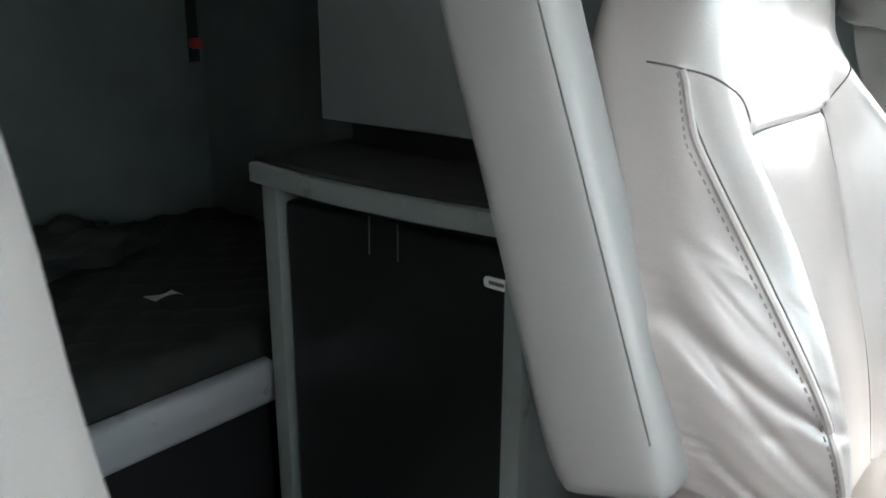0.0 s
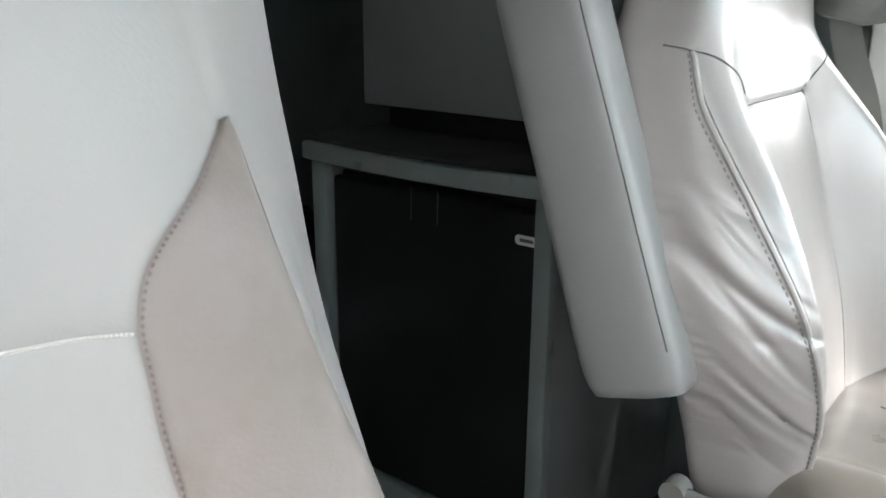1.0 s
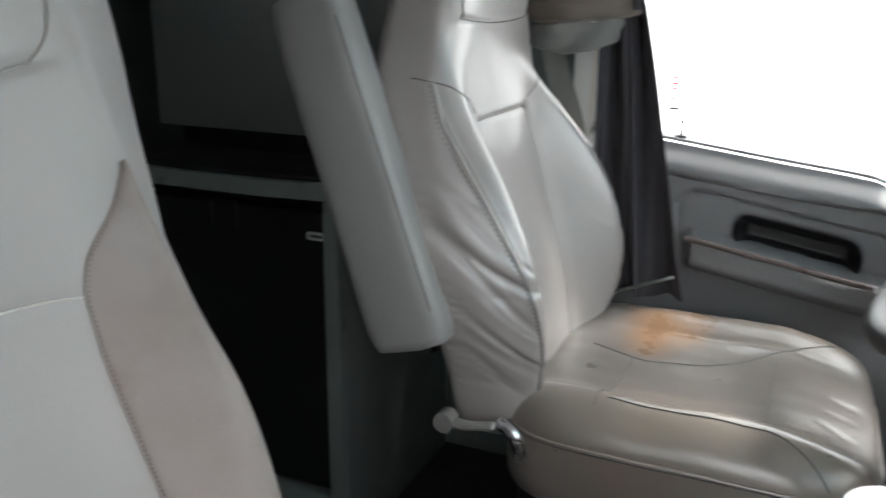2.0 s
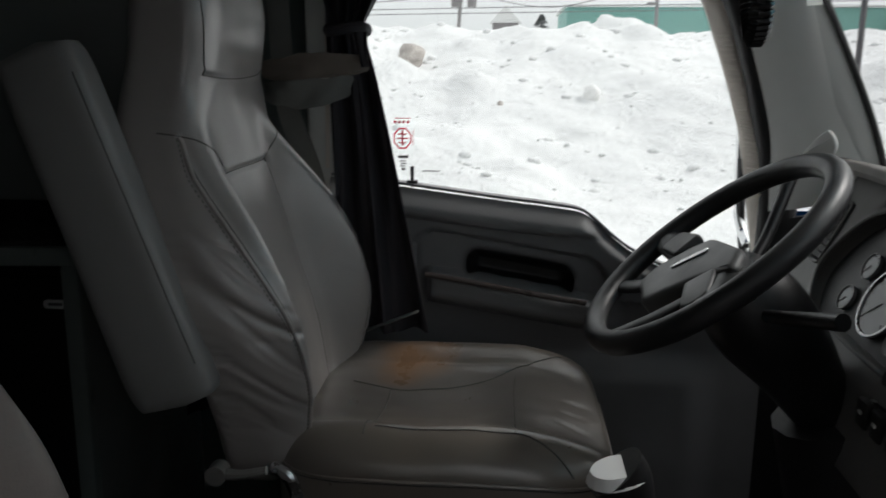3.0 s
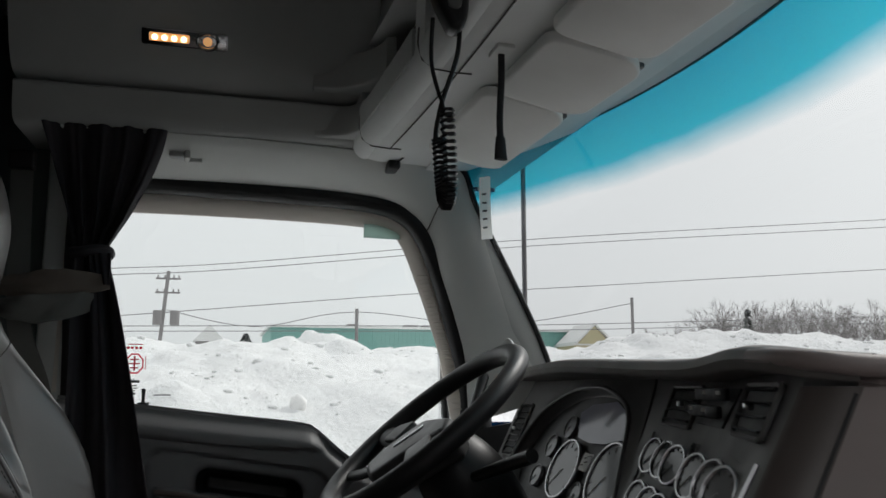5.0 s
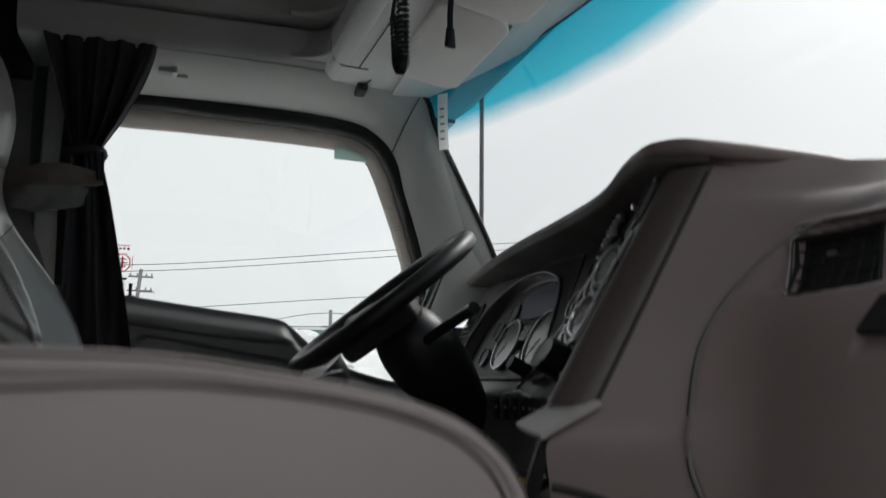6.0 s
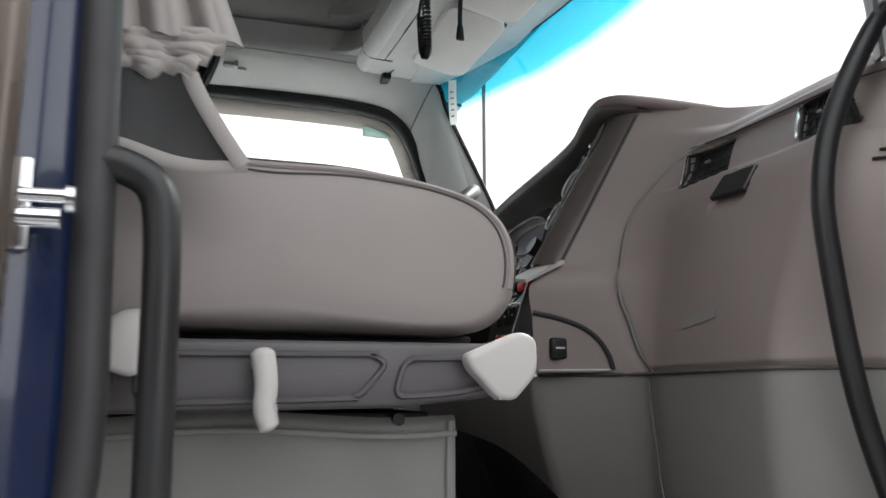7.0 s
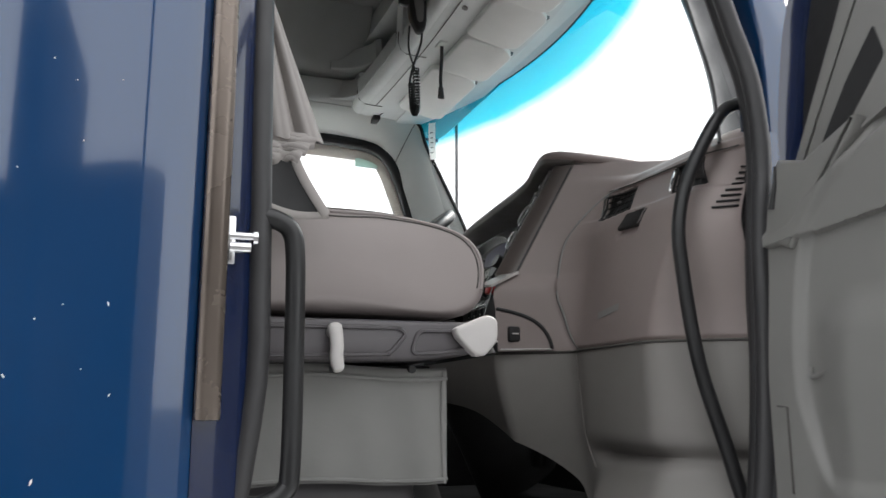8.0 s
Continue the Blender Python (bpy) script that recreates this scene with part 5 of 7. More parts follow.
pseams = {"up": [(tri, 1.91, 2.327, 0.0012), (0.60, 2.322, 2.60, 0.002)], "across": [(2.252, 0.0, 0.37, 0.0012, -0.06), (2.392, 0.0, 0.50, 0.003, 0.06)]}
pback, on_p = seat_back(ps, "backrest", PX, prows, [M["vinyl"]], False, pseams, 7.0, (2.5, 0.62), (0.59, 0.18))
for sgn in (-1, 1):
    def flap(u, v):
        z = 1.91 + (2.3265 - 1.91) * v
        a, b = tri(z) + 0.012 * (1 - v), outer(z)
        q = a + (b - a) * u
        p = on_p(sgn * q, z)
        n = (on_p(sgn * (q + 0.004), z) - on_p(sgn * (q - 0.004), z)).cross(on_p(sgn * q, z + 0.002) - on_p(sgn * q, z - 0.002)).normalized()
        n = -n if n.y < 0 else n
        return p + n * (0.0030 * max(0.0, math.sin(math.pi * u)) ** 0.4 + 0.0012)
    kid("bolster_panel", sheet(72, 130, flap, 0.0), M["vinyl_soiled"], pback, "stained beige side panel")
    kid("bolster_seam", sweep([on_p(sgn * tri(z), z) + Vector((0, 0.0014, 0)) for z in np.linspace(1.91, 2.325, 80)], 0.0013, 6), M["vinyl_soiled"], pback)
    stitched(ps, pback, [on_p(sgn * (tri(z) + 0.002), z) + Vector((0, 0.0026, 0)) for z in np.linspace(1.91, 2.322, 60)], gap=0.0015, r=0.0008, mat="wood", name="dark_stitching")
    kid("bolster_crease", sweep([on_p(sgn * (outer(z) + 0.004), z) + Vector((0, 0.0016, 0)) for z in np.linspace(1.95, 2.320, 70)], 0.0009, 6), M["leather_seat"], pback)
    line = [on_p(sgn * u, 2.252 - 0.06 * u * u) + Vector((0, 0.0022, 0)) for u in np.linspace(0.0, 0.375, 60)]
    stitched(ps, pback, line, gap=0.0032, r=0.0009)
    kid("top_seam", sweep([on_p(sgn * 0.60, z) + Vector((0, -0.001, 0)) for z in np.linspace(2.325, 2.60, 24)], 0.0012, 5), M["vinyl_soiled"], pback)
hs = [on_p(u, 2.392 + 0.06 * u * u) + Vector((0, 0.002, 0)) for u in np.linspace(-0.42, 0.42, 30)]
hs = [on_p(-0.57, 2.53), on_p(-0.545, 2.46), on_p(-0.50, 2.422)] + hs + [on_p(0.50, 2.422), on_p(0.545, 2.46), on_p(0.57, 2.53)]
kid("headrest_seam", sweep(curve_pts([h + Vector((0, 0.0008, 0)) for h in hs], 3), 0.0010, 5), M["leather_seat"], pback)
# side outline of the cushion: crowned top, round nose, flat underside
SIDE_LINE = curve_pts([(0, 0.20, 1.80), (0, 0.205, 1.90), (0, 0.26, 1.945), (0, 0.36, 1.957), (0, 0.45, 1.958), (0, 0.541, 1.956), (0, 0.606, 1.948), (0, 0.673, 1.935), (0, 0.721, 1.916), (0, 0.747, 1.888),
                       (0, 0.756, 1.849), (0, 0.748, 1.806), (0, 0.718, 1.776), (0, 0.66, 1.767), (0, 0.545, 1.769), (0, 0.38, 1.770), (0, 0.25, 1.775)], 6, True)
CX0, CX1, CR = 0.225, 0.887, 0.030
MID = Vector((0, 0.47, 1.862))


def pillow(a, v):
    """v runs over one side face, its rounded edge, the middle and the other edge and face; a goes round the outline."""
    n = len(SIDE_LINE)
    k = a * n
    p = SIDE_LINE[int(k) % n].lerp(SIDE_LINE[(int(k) + 1) % n], k - int(k))
    d = p - MID
    q = abs(2 * v - 1)
    if q > 0.62:
        s = (q - 0.62) / 0.38
        r = max(0.0, 1 - s)
        off = (1 - CR * 0.9 / d.length) * r
        x_in = 0.007 * (1 - r * r)
    elif q > 0.40:
        th = (q - 0.40) / 0.22 * math.pi / 2
        off = 1 - CR * 0.9 * (1 - math.cos(th)) / d.length
        x_in = -CR * (1 - math.sin(th))
    else:
        off = 1 + 0.003 * (1 - (q / 0.40) ** 2) * (1 if p.z > 1.87 else 0)
        x_in = None
    half = (CX1 - CX0) / 2
    x = (half - CR) * q / 0.40 if x_in is None else half + x_in
    pt = MID + d * off
    return Vector(((CX0 + CX1) / 2 + (x if v > 0.5 else -x), pt.y, pt.z))


bm = sheet(102, 90, pillow, wrap=True)
bmesh.ops.remove_doubles(bm, verts=bm.verts, dist=0.0003)
pc = kid("cushion", bm, M["vinyl_side"], ps, "", 70)
for th_, rad, mt in ((58, 0.0036, "vinyl_side"), (78, 0.0013, "seam"), (36, 0.0011, "seam")):
    v_ = 0.5 + 0.5 * (0.40 + 0.22 * th_ / 90)
    kid("piping" if mt != "seam" else "piping_seam", sweep([pillow(a, v_) + Vector((0.0008, 0, 0.0004)) for a in np.linspace(0.07, 0.63, 90)], rad, 7), M[mt], pc)
# seat base with moulded side panel
base_o = [(0.20, 1.755), (0.752, 1.756), (0.766, 1.742), (0.745, 1.716), (0.70, 1.697), (0.60, 1.687), (0.20, 1.680)]
kid("base_rail", prism(rounded(base_o, 0.012), "x", 0.30, 0.915, 0.008, 3), M["seat_base"], ps)
for i, pp in enumerate(([(0.345, 1.740), (0.575, 1.742), (0.590, 1.733), (0.560, 1.697), (0.36, 1.692), (0.345, 1.70)], [(0.610, 1.738), (0.705, 1.740), (0.735, 1.728), (0.725, 1.714), (0.66, 1.702), (0.598, 1.698)], [(0.22, 1.74), (0.322, 1.74), (0.325, 1.70), (0.22, 1.692)])):
    ring = curve_pts([(0.9165, y, z) for y, z in rounded(pp, 0.014)], 2, True)
    kid("moulded_ridge", sweep(ring, 0.0035, 6, True), M["seat_base"], ps)
knob = prism(rounded([(0.668, 1.742), (0.730, 1.768), (0.748, 1.760), (0.748, 1.722), (0.722, 1.694), (0.704, 1.696), (0.672, 1.728)], 0.012), "x", 0.918, 0.946, 0.006, 3)
kid("adjuster_knob", knob, M["handle"], ps, "pale grey triangular adjuster")
ribs = bmesh.new()
for k in range(12):
    f_ = k / 11
    p = Vector((0.943, 0.706, 1.697)).lerp(Vector((0.943, 0.746, 1.721)), f_)
    sweep([p - Vector((0.02, 0, 0)), p], 0.0018, 4, bm=ribs)
stuff(kid("knob_rib", ribs, M["handle"], ps))
rear = prism(rounded([(0.290, 1.748), (0.330, 1.780), (0.350, 1.782), (0.356, 1.772), (0.350, 1.722), (0.338, 1.716), (0.292, 1.734)], 0.008), "x", 0.918, 0.942, 0.006, 3)
kid("adjuster_knob", rear, M["handle"], ps, "pale grey triangular adjuster")
lev = curve_pts([(0.934, 0.4605, 1.746), (0.936, 0.4615, 1.738), (0.937, 0.464, 1.724), (0.938, 0.4655, 1.706), (0.938, 0.464, 1.690), (0.938, 0.467, 1.676), (0.938, 0.472, 1.666)], 6)
lever = kid("lever", sweep(lev, lambda q: 0.0128 * min(1.0, math.sqrt(q * 7 + 0.02)) * (1 - 0.22 * q) * min(1.0, math.sqrt((1.001 - q) * 12)), 14, flat=0.65, up=(1, 0, 0)), M["handle"], ps, "pale grey plastic lever", 70)
kid("lever_boss", sweep([(0.915, 0.461, 1.732), (0.932, 0.461, 1.732)], 0.010, 16), M["handle"], ps)
ribs = bmesh.new()
for k in range(9):
    z = 1.700 - k * 0.0032
    sweep([(0.934, 0.4735 + 0.0012 * k * 0.35, z), (0.942, 0.4735 + 0.0012 * k * 0.35, z)], 0.0016, 4, bm=ribs)
stuff(kid("lever_rib", ribs, M["handle"], lever))
kid("under_frame", box((0.30, 0.22, 1.655), (0.850, 0.655, 1.682), 0.004), M["black"], ps)
# added black block that keeps the gap under the cushion in shade
kid("gap_shade_block", box((0.28, 0.24, 1.752), (0.77, 0.70, 1.775), 0.004), M["black"], ps)


def skirt_f(u, v):
    y = 0.21 + 0.472 * u
    z = 1.480 + 0.200 * v
    return Vector((0.858 + 0.006 * math.sin(y * 60 + 2 * v) * (1 - 0.7 * v) * smooth(0.4, 1, u) + 0.004 * noise.noise(Vector((y * 14, z * 10, 2))) + 0.004 * smooth(0.86, 0.9, v) - 0.006 * smooth(0.97, 1, v), y, z + 0.004 * math.sin(y * 18)))


kid("skirt", sheet(50, 26, skirt_f, 0.004), M["skirt"], ps, "hanging grey vinyl skirt", 70)
for nm_, ps_ in (("skirt_hem", [skirt_f(u, 0.90) for u in np.linspace(0, 1, 40)]), ("skirt_hem", [skirt_f(u, 0.035) for u in np.linspace(0, 1, 40)]), ("skirt_edge", [skirt_f(0.985, v) for v in np.linspace(0, 0.97, 24)])):
    kid(nm_, sweep([p + Vector((0.0035, 0, 0)) for p in ps_], 0.0036, 6, flat=0.5, up=(1, 0, 0)), M["skirt"], ps)
# second black filler, there only to darken the gap below the cushion
kid("gap_shade_plate", box((0.34, 0.24, 1.7545), (0.79, 0.725, 1.772), 0.003), M["black"], ps, "black plate added as shade in the gap under the cushion")
kid("skirt_front", box((0.36, 0.676, 1.482), (0.857, 0.684, 1.676), 0.003), M["skirt"], ps)
for y in (0.475, 0.615):
    kid("skirt_clip", sweep([(0.858, y, 1.674), (0.869, y, 1.674)], 0.007, 10), M["black"], ps)
kid("pedestal", box((0.36, 0.24, 1.30), (0.82, 0.64, 1.50), 0.02), M["seat_base"], ps)


# ---- dashboard ----
def wrap_in(x):
    return 0.18 * smooth(-0.25, 0.42, x)


def face_y(x, z):
    return 1.262 + 0.49 * (z - 2.05) - wrap_in(x) - (0.03 + 0.10 * max(0.0, 2.2 - z)) * smooth(0.25, 0.43, x)


FN = Vector((0, -1, 0.49)).normalized()
FT = Vector((0, 0.49, 1)).normalized()


def on_face(x, z, off=0.0):
    """A point of the instrument panel, lifted off it by off towards the driver."""
    return Vector((x, face_y(x, z), z)) + FN * off


dash = thing("dashboard", (-0.2, 1.45, 1.30), "dark moulded truck dashboard wrapping round the driver", "dashboard")
LIP = table([(-0.90, 1.30), (-0.5, 1.252), (0.0, 1.185), (0.2, 1.155), (0.30, 1.128), (0.40, 1.104), (0.44, 1.108), (0.475, 1.150)])
LIPZ = table([(-0.90, 2.255), (-0.5, 2.268), (0.13, 2.250), (0.30, 2.258), (0.40, 2.254), (0.475, 2.244)])


def hood_f(u, v):
    x = -0.90 + 1.375 * u
    y, z = LIP(x), LIPZ(x)
    fwd = 1.36 + 0.34 * max(0.0, 1 - (x / 0.865) ** 2)
    prof = [(y + 0.14, z - 0.036), (y + 0.02, z - 0.030), (y + 0.004, z - 0.027), (y - 0.003, z - 0.016), (y + 0.004, z - 0.004), (y + 0.020, z - 0.001), (y + 0.10, z - 0.018), (y + 0.6 * (fwd - y), z - 0.055), (fwd, z - 0.09)]
    k = v * (len(prof) - 1)
    i = min(len(prof) - 2, int(k))
    a, b = prof[i], prof[i + 1]
    return Vector((x, a[0] + (b[0] - a[0]) * (k - i), a[1] + (b[1] - a[1]) * (k - i)))


kid("hood", sheet(70, 24, hood_f), M["hood"], dash, "charcoal soft-touch hood", 60)


edge_line = curve_pts([(0.36, 1.118, 2.243), (0.42, 1.108, 2.240), (0.458, 1.122, 2.236), (0.474, 1.152, 2.232), (0.482, 1.22, 2.229), (0.486, 1.32, 2.224), (0.482, 1.44, 2.214), (0.47, 1.56, 2.198)], 8)
kid("hood_end", sweep(edge_line, lambda q: 0.009 + 0.004 * q, 12), M["dash"], dash, "rounded brown grey end of the hood", 60)
CLUSTER = np.array([(p.x, p.z) for p in curve_pts([(x, 0, z) for x, z in ((-0.728, 1.984), (-0.760, 2.05), (-0.705, 2.136), (-0.63, 2.178), (-0.541, 2.201), (-0.429, 2.204), (-0.331, 2.183), (-0.281, 2.156), (-0.249, 2.105), (-0.221, 2.023), (-0.242, 1.976), (-0.30, 1.965), (-0.536, 1.968), (-0.69, 1.972))], 5, True)])


def cl_sd(x, z):
    """Distance to the outline of the instrument cluster, negative inside it."""
    a, b = CLUSTER, np.roll(CLUSTER, -1, axis=0)
    d, p = b - a, np.array((x, z))
    k = np.clip(((p - a) * d).sum(1) / (d * d).sum(1), 0, 1)
    near = float(np.sqrt((((a + d * k[:, None]) - p) ** 2).sum(1).min()))
    up = (a[:, 1] > z) != (b[:, 1] > z)
    cross = a[up, 0] + (z - a[up, 1]) * d[up, 0] / d[up, 1]
    return -near if (cross > x).sum() % 2 else near


def panel_f(u, v):
    x = -0.90 + 1.32 * u
    z = 1.80 + 0.425 * v
    p = on_face(x, z)
    if z < 1.93:
        p.y += 0.25 * (1.93 - z)
    if -0.85 < x < -0.15 and z > 1.90:
        sd = cl_sd(x, z)
        p -= FN * 0.016 * (1 - smooth(-0.010, 0.001, sd))
        p += FN * 0.012 * math.exp(-(max(sd, 0) / 0.022) ** 2) * smooth(-0.004, 0.002, sd) * smooth(1.96, 2.08, z)
    return p


kid("instrument_panel", sheet(280, 110, panel_f), M["panel"], dash, "", 50)
ring = [on_face(x, z, 0.002 + 0.011 * smooth(1.96, 2.08, z)) for x, z in CLUSTER]
cluster = kid("cluster_rim", sweep(ring, 0.0045, 8, True), M["panel"], dash)
mid_c = CLUSTER.mean(0)
bm = bmesh.new()
floor_v = [[bm.verts.new(on_face(*(mid_c + (p - mid_c) * k), -0.0142)) for p in CLUSTER] for k in (0.978, 0.6, 0.2)]
for inner, outer_v in ((floor_v[1], floor_v[0]), (floor_v[2], floor_v[1])):
    for k in range(len(CLUSTER)):
        j = (k + 1) % len(CLUSTER)
        bm.faces.new((outer_v[k], outer_v[j], inner[j], inner[k]))
bm.faces.new(floor_v[2])
kid("cluster_backplate", bm, M["rubber"], dash, "matt black plate behind the dials", 60)


def disc(c, n, r, depth=0.004, seg=28, bm=None):
    return sweep([c - n * depth / 2, c + n * depth / 2], r, seg, bm=bm)


def circle(c, r, t1, t2, seg=30):
    return [c + t1 * (r * math.cos(2 * math.pi * k / seg)) + t2 * (r * math.sin(2 * math.pi * k / seg)) for k in range(seg)]


TX = Vector((1, 0, 0))


def gauge(x, z, r, off, ring_r, ring_mat="steel", parent=None, tx=TX):
    c = on_face(x, z, off)
    g = kid("gauge", disc(c, FN, r, 0.006), M["dial"], parent or dash, "round dial")
    kid("bezel", sweep(circle(c + FN * 0.004, r, tx, FT), ring_r, 6, True), M[ring_mat], g)
    nb = bmesh.new()
    for k in range(11):
        a = radians(225 - 27 * k)
        d = tx * math.cos(a) + FT * math.sin(a)
        sweep([c + d * r * 0.74 + FN * 0.0036, c + d * r * 0.88 + FN * 0.0036], 0.0009, 4, bm=nb)
    stuff(kid("tick_mark", nb, M["thread_grey"], g))
    kid("needle", sweep([c + FN * 0.0045, c + FN * 0.0045 - (tx * 0.7 + FT * 0.7) * r * 0.7], 0.0010, 4), M["arm"], g)
    return g


gauge(-0.499, 2.048, 0.062, -0.007, 0.0032)
gauge(-0.306, 2.050, 0.066, -0.007, 0.0034)
for x, z, r in ((-0.553, 2.130, 0.025), (-0.612, 2.088, 0.025), (-0.630, 2.025, 0.024), (-0.409, 2.010, 0.024), (-0.276, 2.120, 0.022)):
    gauge(x, z, r, -0.010, 0.0014, "panel")
disp = prism([(-0.534, 2.160), (-0.490, 2.178), (-0.387, 2.186), (-0.310, 2.160), (-0.298, 2.118), (-0.374, 2.106), (-0.440, 2.104), (-0.500, 2.112)], "y", 0, 0.004)
for v in disp.verts:
    v.co = on_face(v.co.x, v.co.z, -0.012 + v.co.y)
kid("display", disp, M["screen"], dash, "dark purple-grey display glass")
stk = prism([(-0.424, 2.052), (-0.386, 2.050), (-0.378, 2.082), (-0.418, 2.084)], "y", 0, 0.001)
for v in stk.verts:
    v.co = on_face(v.co.x, v.co.z, 0.0 + v.co.y)
kid("service_sticker", stk, M["white"], dash, "torn white paper sticker")
stm = bmesh.new()
for k, (x, z) in enumerate(((-0.412, 2.060), (-0.398, 2.066), (-0.406, 2.073), (-0.392, 2.077))):
    sweep([on_face(x - 0.005, z, 0.0018), on_face(x + 0.006, z + 0.002, 0.0018)], 0.0011, 4, bm=stm)
stuff(kid("sticker_mark", stm, M["ink"], dash))
kid("trip_button", sweep([on_face(-0.259, 1.997, 0.0), on_face(-0.259, 1.997, 0.010)], 0.007, 12), M["black"], dash)
# joint line right of the cluster
kid("panel_joint", sweep(curve_pts([on_face(-0.25, 2.225, 0.001), on_face(-0.236, 2.18, 0.001), on_face(-0.222, 2.10, 0.001), on_face(-0.235, 2.0, 0.001), on_face(-0.30, 1.945, 0.001)], 8), 0.002, 5), M["seam"], dash)


def vent(x0, x1, z0, z1, parent, surf, slats, rim="panel", fin="black"):
    """An air vent: dark pocket, rim and slats lying on a surface surf(x, z, off)."""
    v0 = kid("air_vent", sheet(4, 4, lambda u, v: surf(x0 + (x1 - x0) * u, z0 + (z1 - z0) * v, 0.002), 0.003), M["rubber"], parent, "black air vent")
    rimp = [surf(a, b, 0.004) for a, b in rounded([(x0, z0), (x1, z0), (x1, z1), (x0, z1)], 0.008)]
    kid("vent_rim", sweep(rimp, 0.0035, 6, True), M[rim], v0)
    for k in range(slats):
        f = (k + 0.5) / slats
        pts = [surf(x0 + (x1 - x0) * q, z0 + (z1 - z0) * f, 0.007) for q in (0.04, 0.35, 0.65, 0.96)]
        kid("slat", sweep(pts, 0.0032, 6, flat=0.5), M[fin], v0)
    kid("vent_tab", box(surf((x0 + x1) / 2, (z0 + z1) / 2, 0.012) - Vector((0.006, 0.004, 0.004)), surf((x0 + x1) / 2, (z0 + z1) / 2, 0.012) + Vector((0.006, 0.004, 0.004)), 0.002), M["steel"], v0)
    return v0


vent(-0.866, -0.792, 2.047, 2.168, dash, on_face, 9)
vent(-0.150, 0.022, 2.150, 2.210, dash, on_face, 4)
vent(0.258, 0.390, 2.156, 2.213, dash, on_face, 4)
# switch pack between the centre vents
kid("switch_pack", sheet(6, 4, lambda u, v: on_face(0.055 + 0.155 * u + 0.02 * v, 2.160 + 0.048 * v, 0.003), 0.010), M["black"], dash, "glossy black switch pack")
for k in range(4):
    for r_ in range(2):
        x, z = 0.078 + 0.038 * k + 0.006 * r_, 2.173 + 0.022 * r_
        s0 = kid("rocker_switch", box(on_face(x, z, 0.016) - Vector((0.015, 0.004, 0.008)), on_face(x, z, 0.016) + Vector((0.015, 0.004, 0.008)), 0.003), M["rubber"], dash)
        if (k + r_) % 2 == 0:
            kid("switch_mark", box(on_face(x, z, 0.021) - Vector((0.005, 0.001, 0.0025)), on_face(x, z, 0.021) + Vector((0.005, 0.001, 0.0025))), M["thread"], s0)
for xa, cols in ((-0.117, 3), (0.185, 3)):
    lo, hi = xa - 0.058, xa + 0.080 * (cols - 1) + 0.052
    kid("gauge_plate", sheet(16, 4, lambda u, v: on_face(lo + (hi - lo) * u, 1.998 + 0.134 * v, 0.002), 0.004), M["panel"], dash, "dark gauge plate")
    for x in (lo, hi):
        kid("gauge_surround", sweep([on_face(x, 1.996, 0.006), on_face(x + 0.008, 2.065, 0.007), on_face(x + 0.012, 2.134, 0.006)], 0.0028, 6), M["steel"], dash, "silver trim strip")
    for r_ in range(2):
        for c_ in range(cols):
            gauge(xa + 0.080 * c_, 2.031 + 0.066 * r_, 0.029, 0.008, 0.0026, "steel")
# radio, knobs and switch rows low in the middle
kid("radio", sheet(8, 4, lambda u, v: on_face(-0.10 + 0.36 * u, 1.962 + 0.045 * v, 0.004), 0.010), M["black"], dash, "black radio front")
for x, r in ((-0.275, 0.018), (0.09, 0.028), (0.24, 0.022)):
    kid("control_knob", sweep([on_face(x, 1.978, 0.0), on_face(x, 1.978, 0.012), on_face(x, 1.978, 0.014), on_face(x, 1.978, 0.046)], lambda q, r=r: r * (1.0 if q < 0.3 else 0.86), 18), M["black"], dash)
kid("indicator_light", box(on_face(-0.03, 1.984, 0.014) - Vector((0.005, 0.002, 0.002)), on_face(-0.03, 1.984, 0.016) + Vector((0.005, 0.002, 0.002))), M["blue_led"], dash, "blue glowing indicator")
for k in range(8):
    x = -0.36 + 0.052 * k
    s0 = kid("rocker_switch", box(Vector((x - 0.019, face_y(x, 1.91) - 0.005, 1.882)), Vector((x + 0.019, face_y(x, 1.91) + 0.02, 1.928)), 0.005), M["black"], dash)
    kid("switch_mark", box(Vector((x - 0.005, face_y(x, 1.91) - 0.007, 1.905)), Vector((x + 0.005, face_y(x, 1.91) - 0.005, 1.910))), M["white"], s0)
kid("switch_trim", sweep([on_face(-0.345, 1.930, 0.006), on_face(-0.26, 1.935, 0.008), on_face(-0.165, 1.925, 0.006)], 0.0032, 6), M["steel"], dash, "silver edge over the switches")
kid("small_switch_plate", sheet(3, 3, lambda u, v: on_face(-0.228 + 0.04 * u, 1.954 + 0.038 * v, 0.001), 0.006), M["rubber"], dash)
kid("tray_bar", sweep([on_face(-0.172, 1.955, 0.012), on_face(-0.10, 1.958, 0.014), on_face(-0.04, 1.962, 0.012)], 0.007, 10), M["seat_base"], dash, "rounded dark bar under the gauges")
# trim post at the passenger end of the instrument panel
END_Y = table([(1.925, 0.996), (2.198, 1.150), (2.25, 1.180)])


def post_f(u, v):
    z = 1.925 + 0.287 * v
    y0, y1 = face_y(0.43, z) - 0.006, END_Y(z) + 0.004
    bulge = math.sin(math.pi * u) ** 0.5
    return Vector((0.425 + 0.044 * u + 0.005 * bulge, y0 + (y1 - y0) * u - 0.008 * bulge, z))


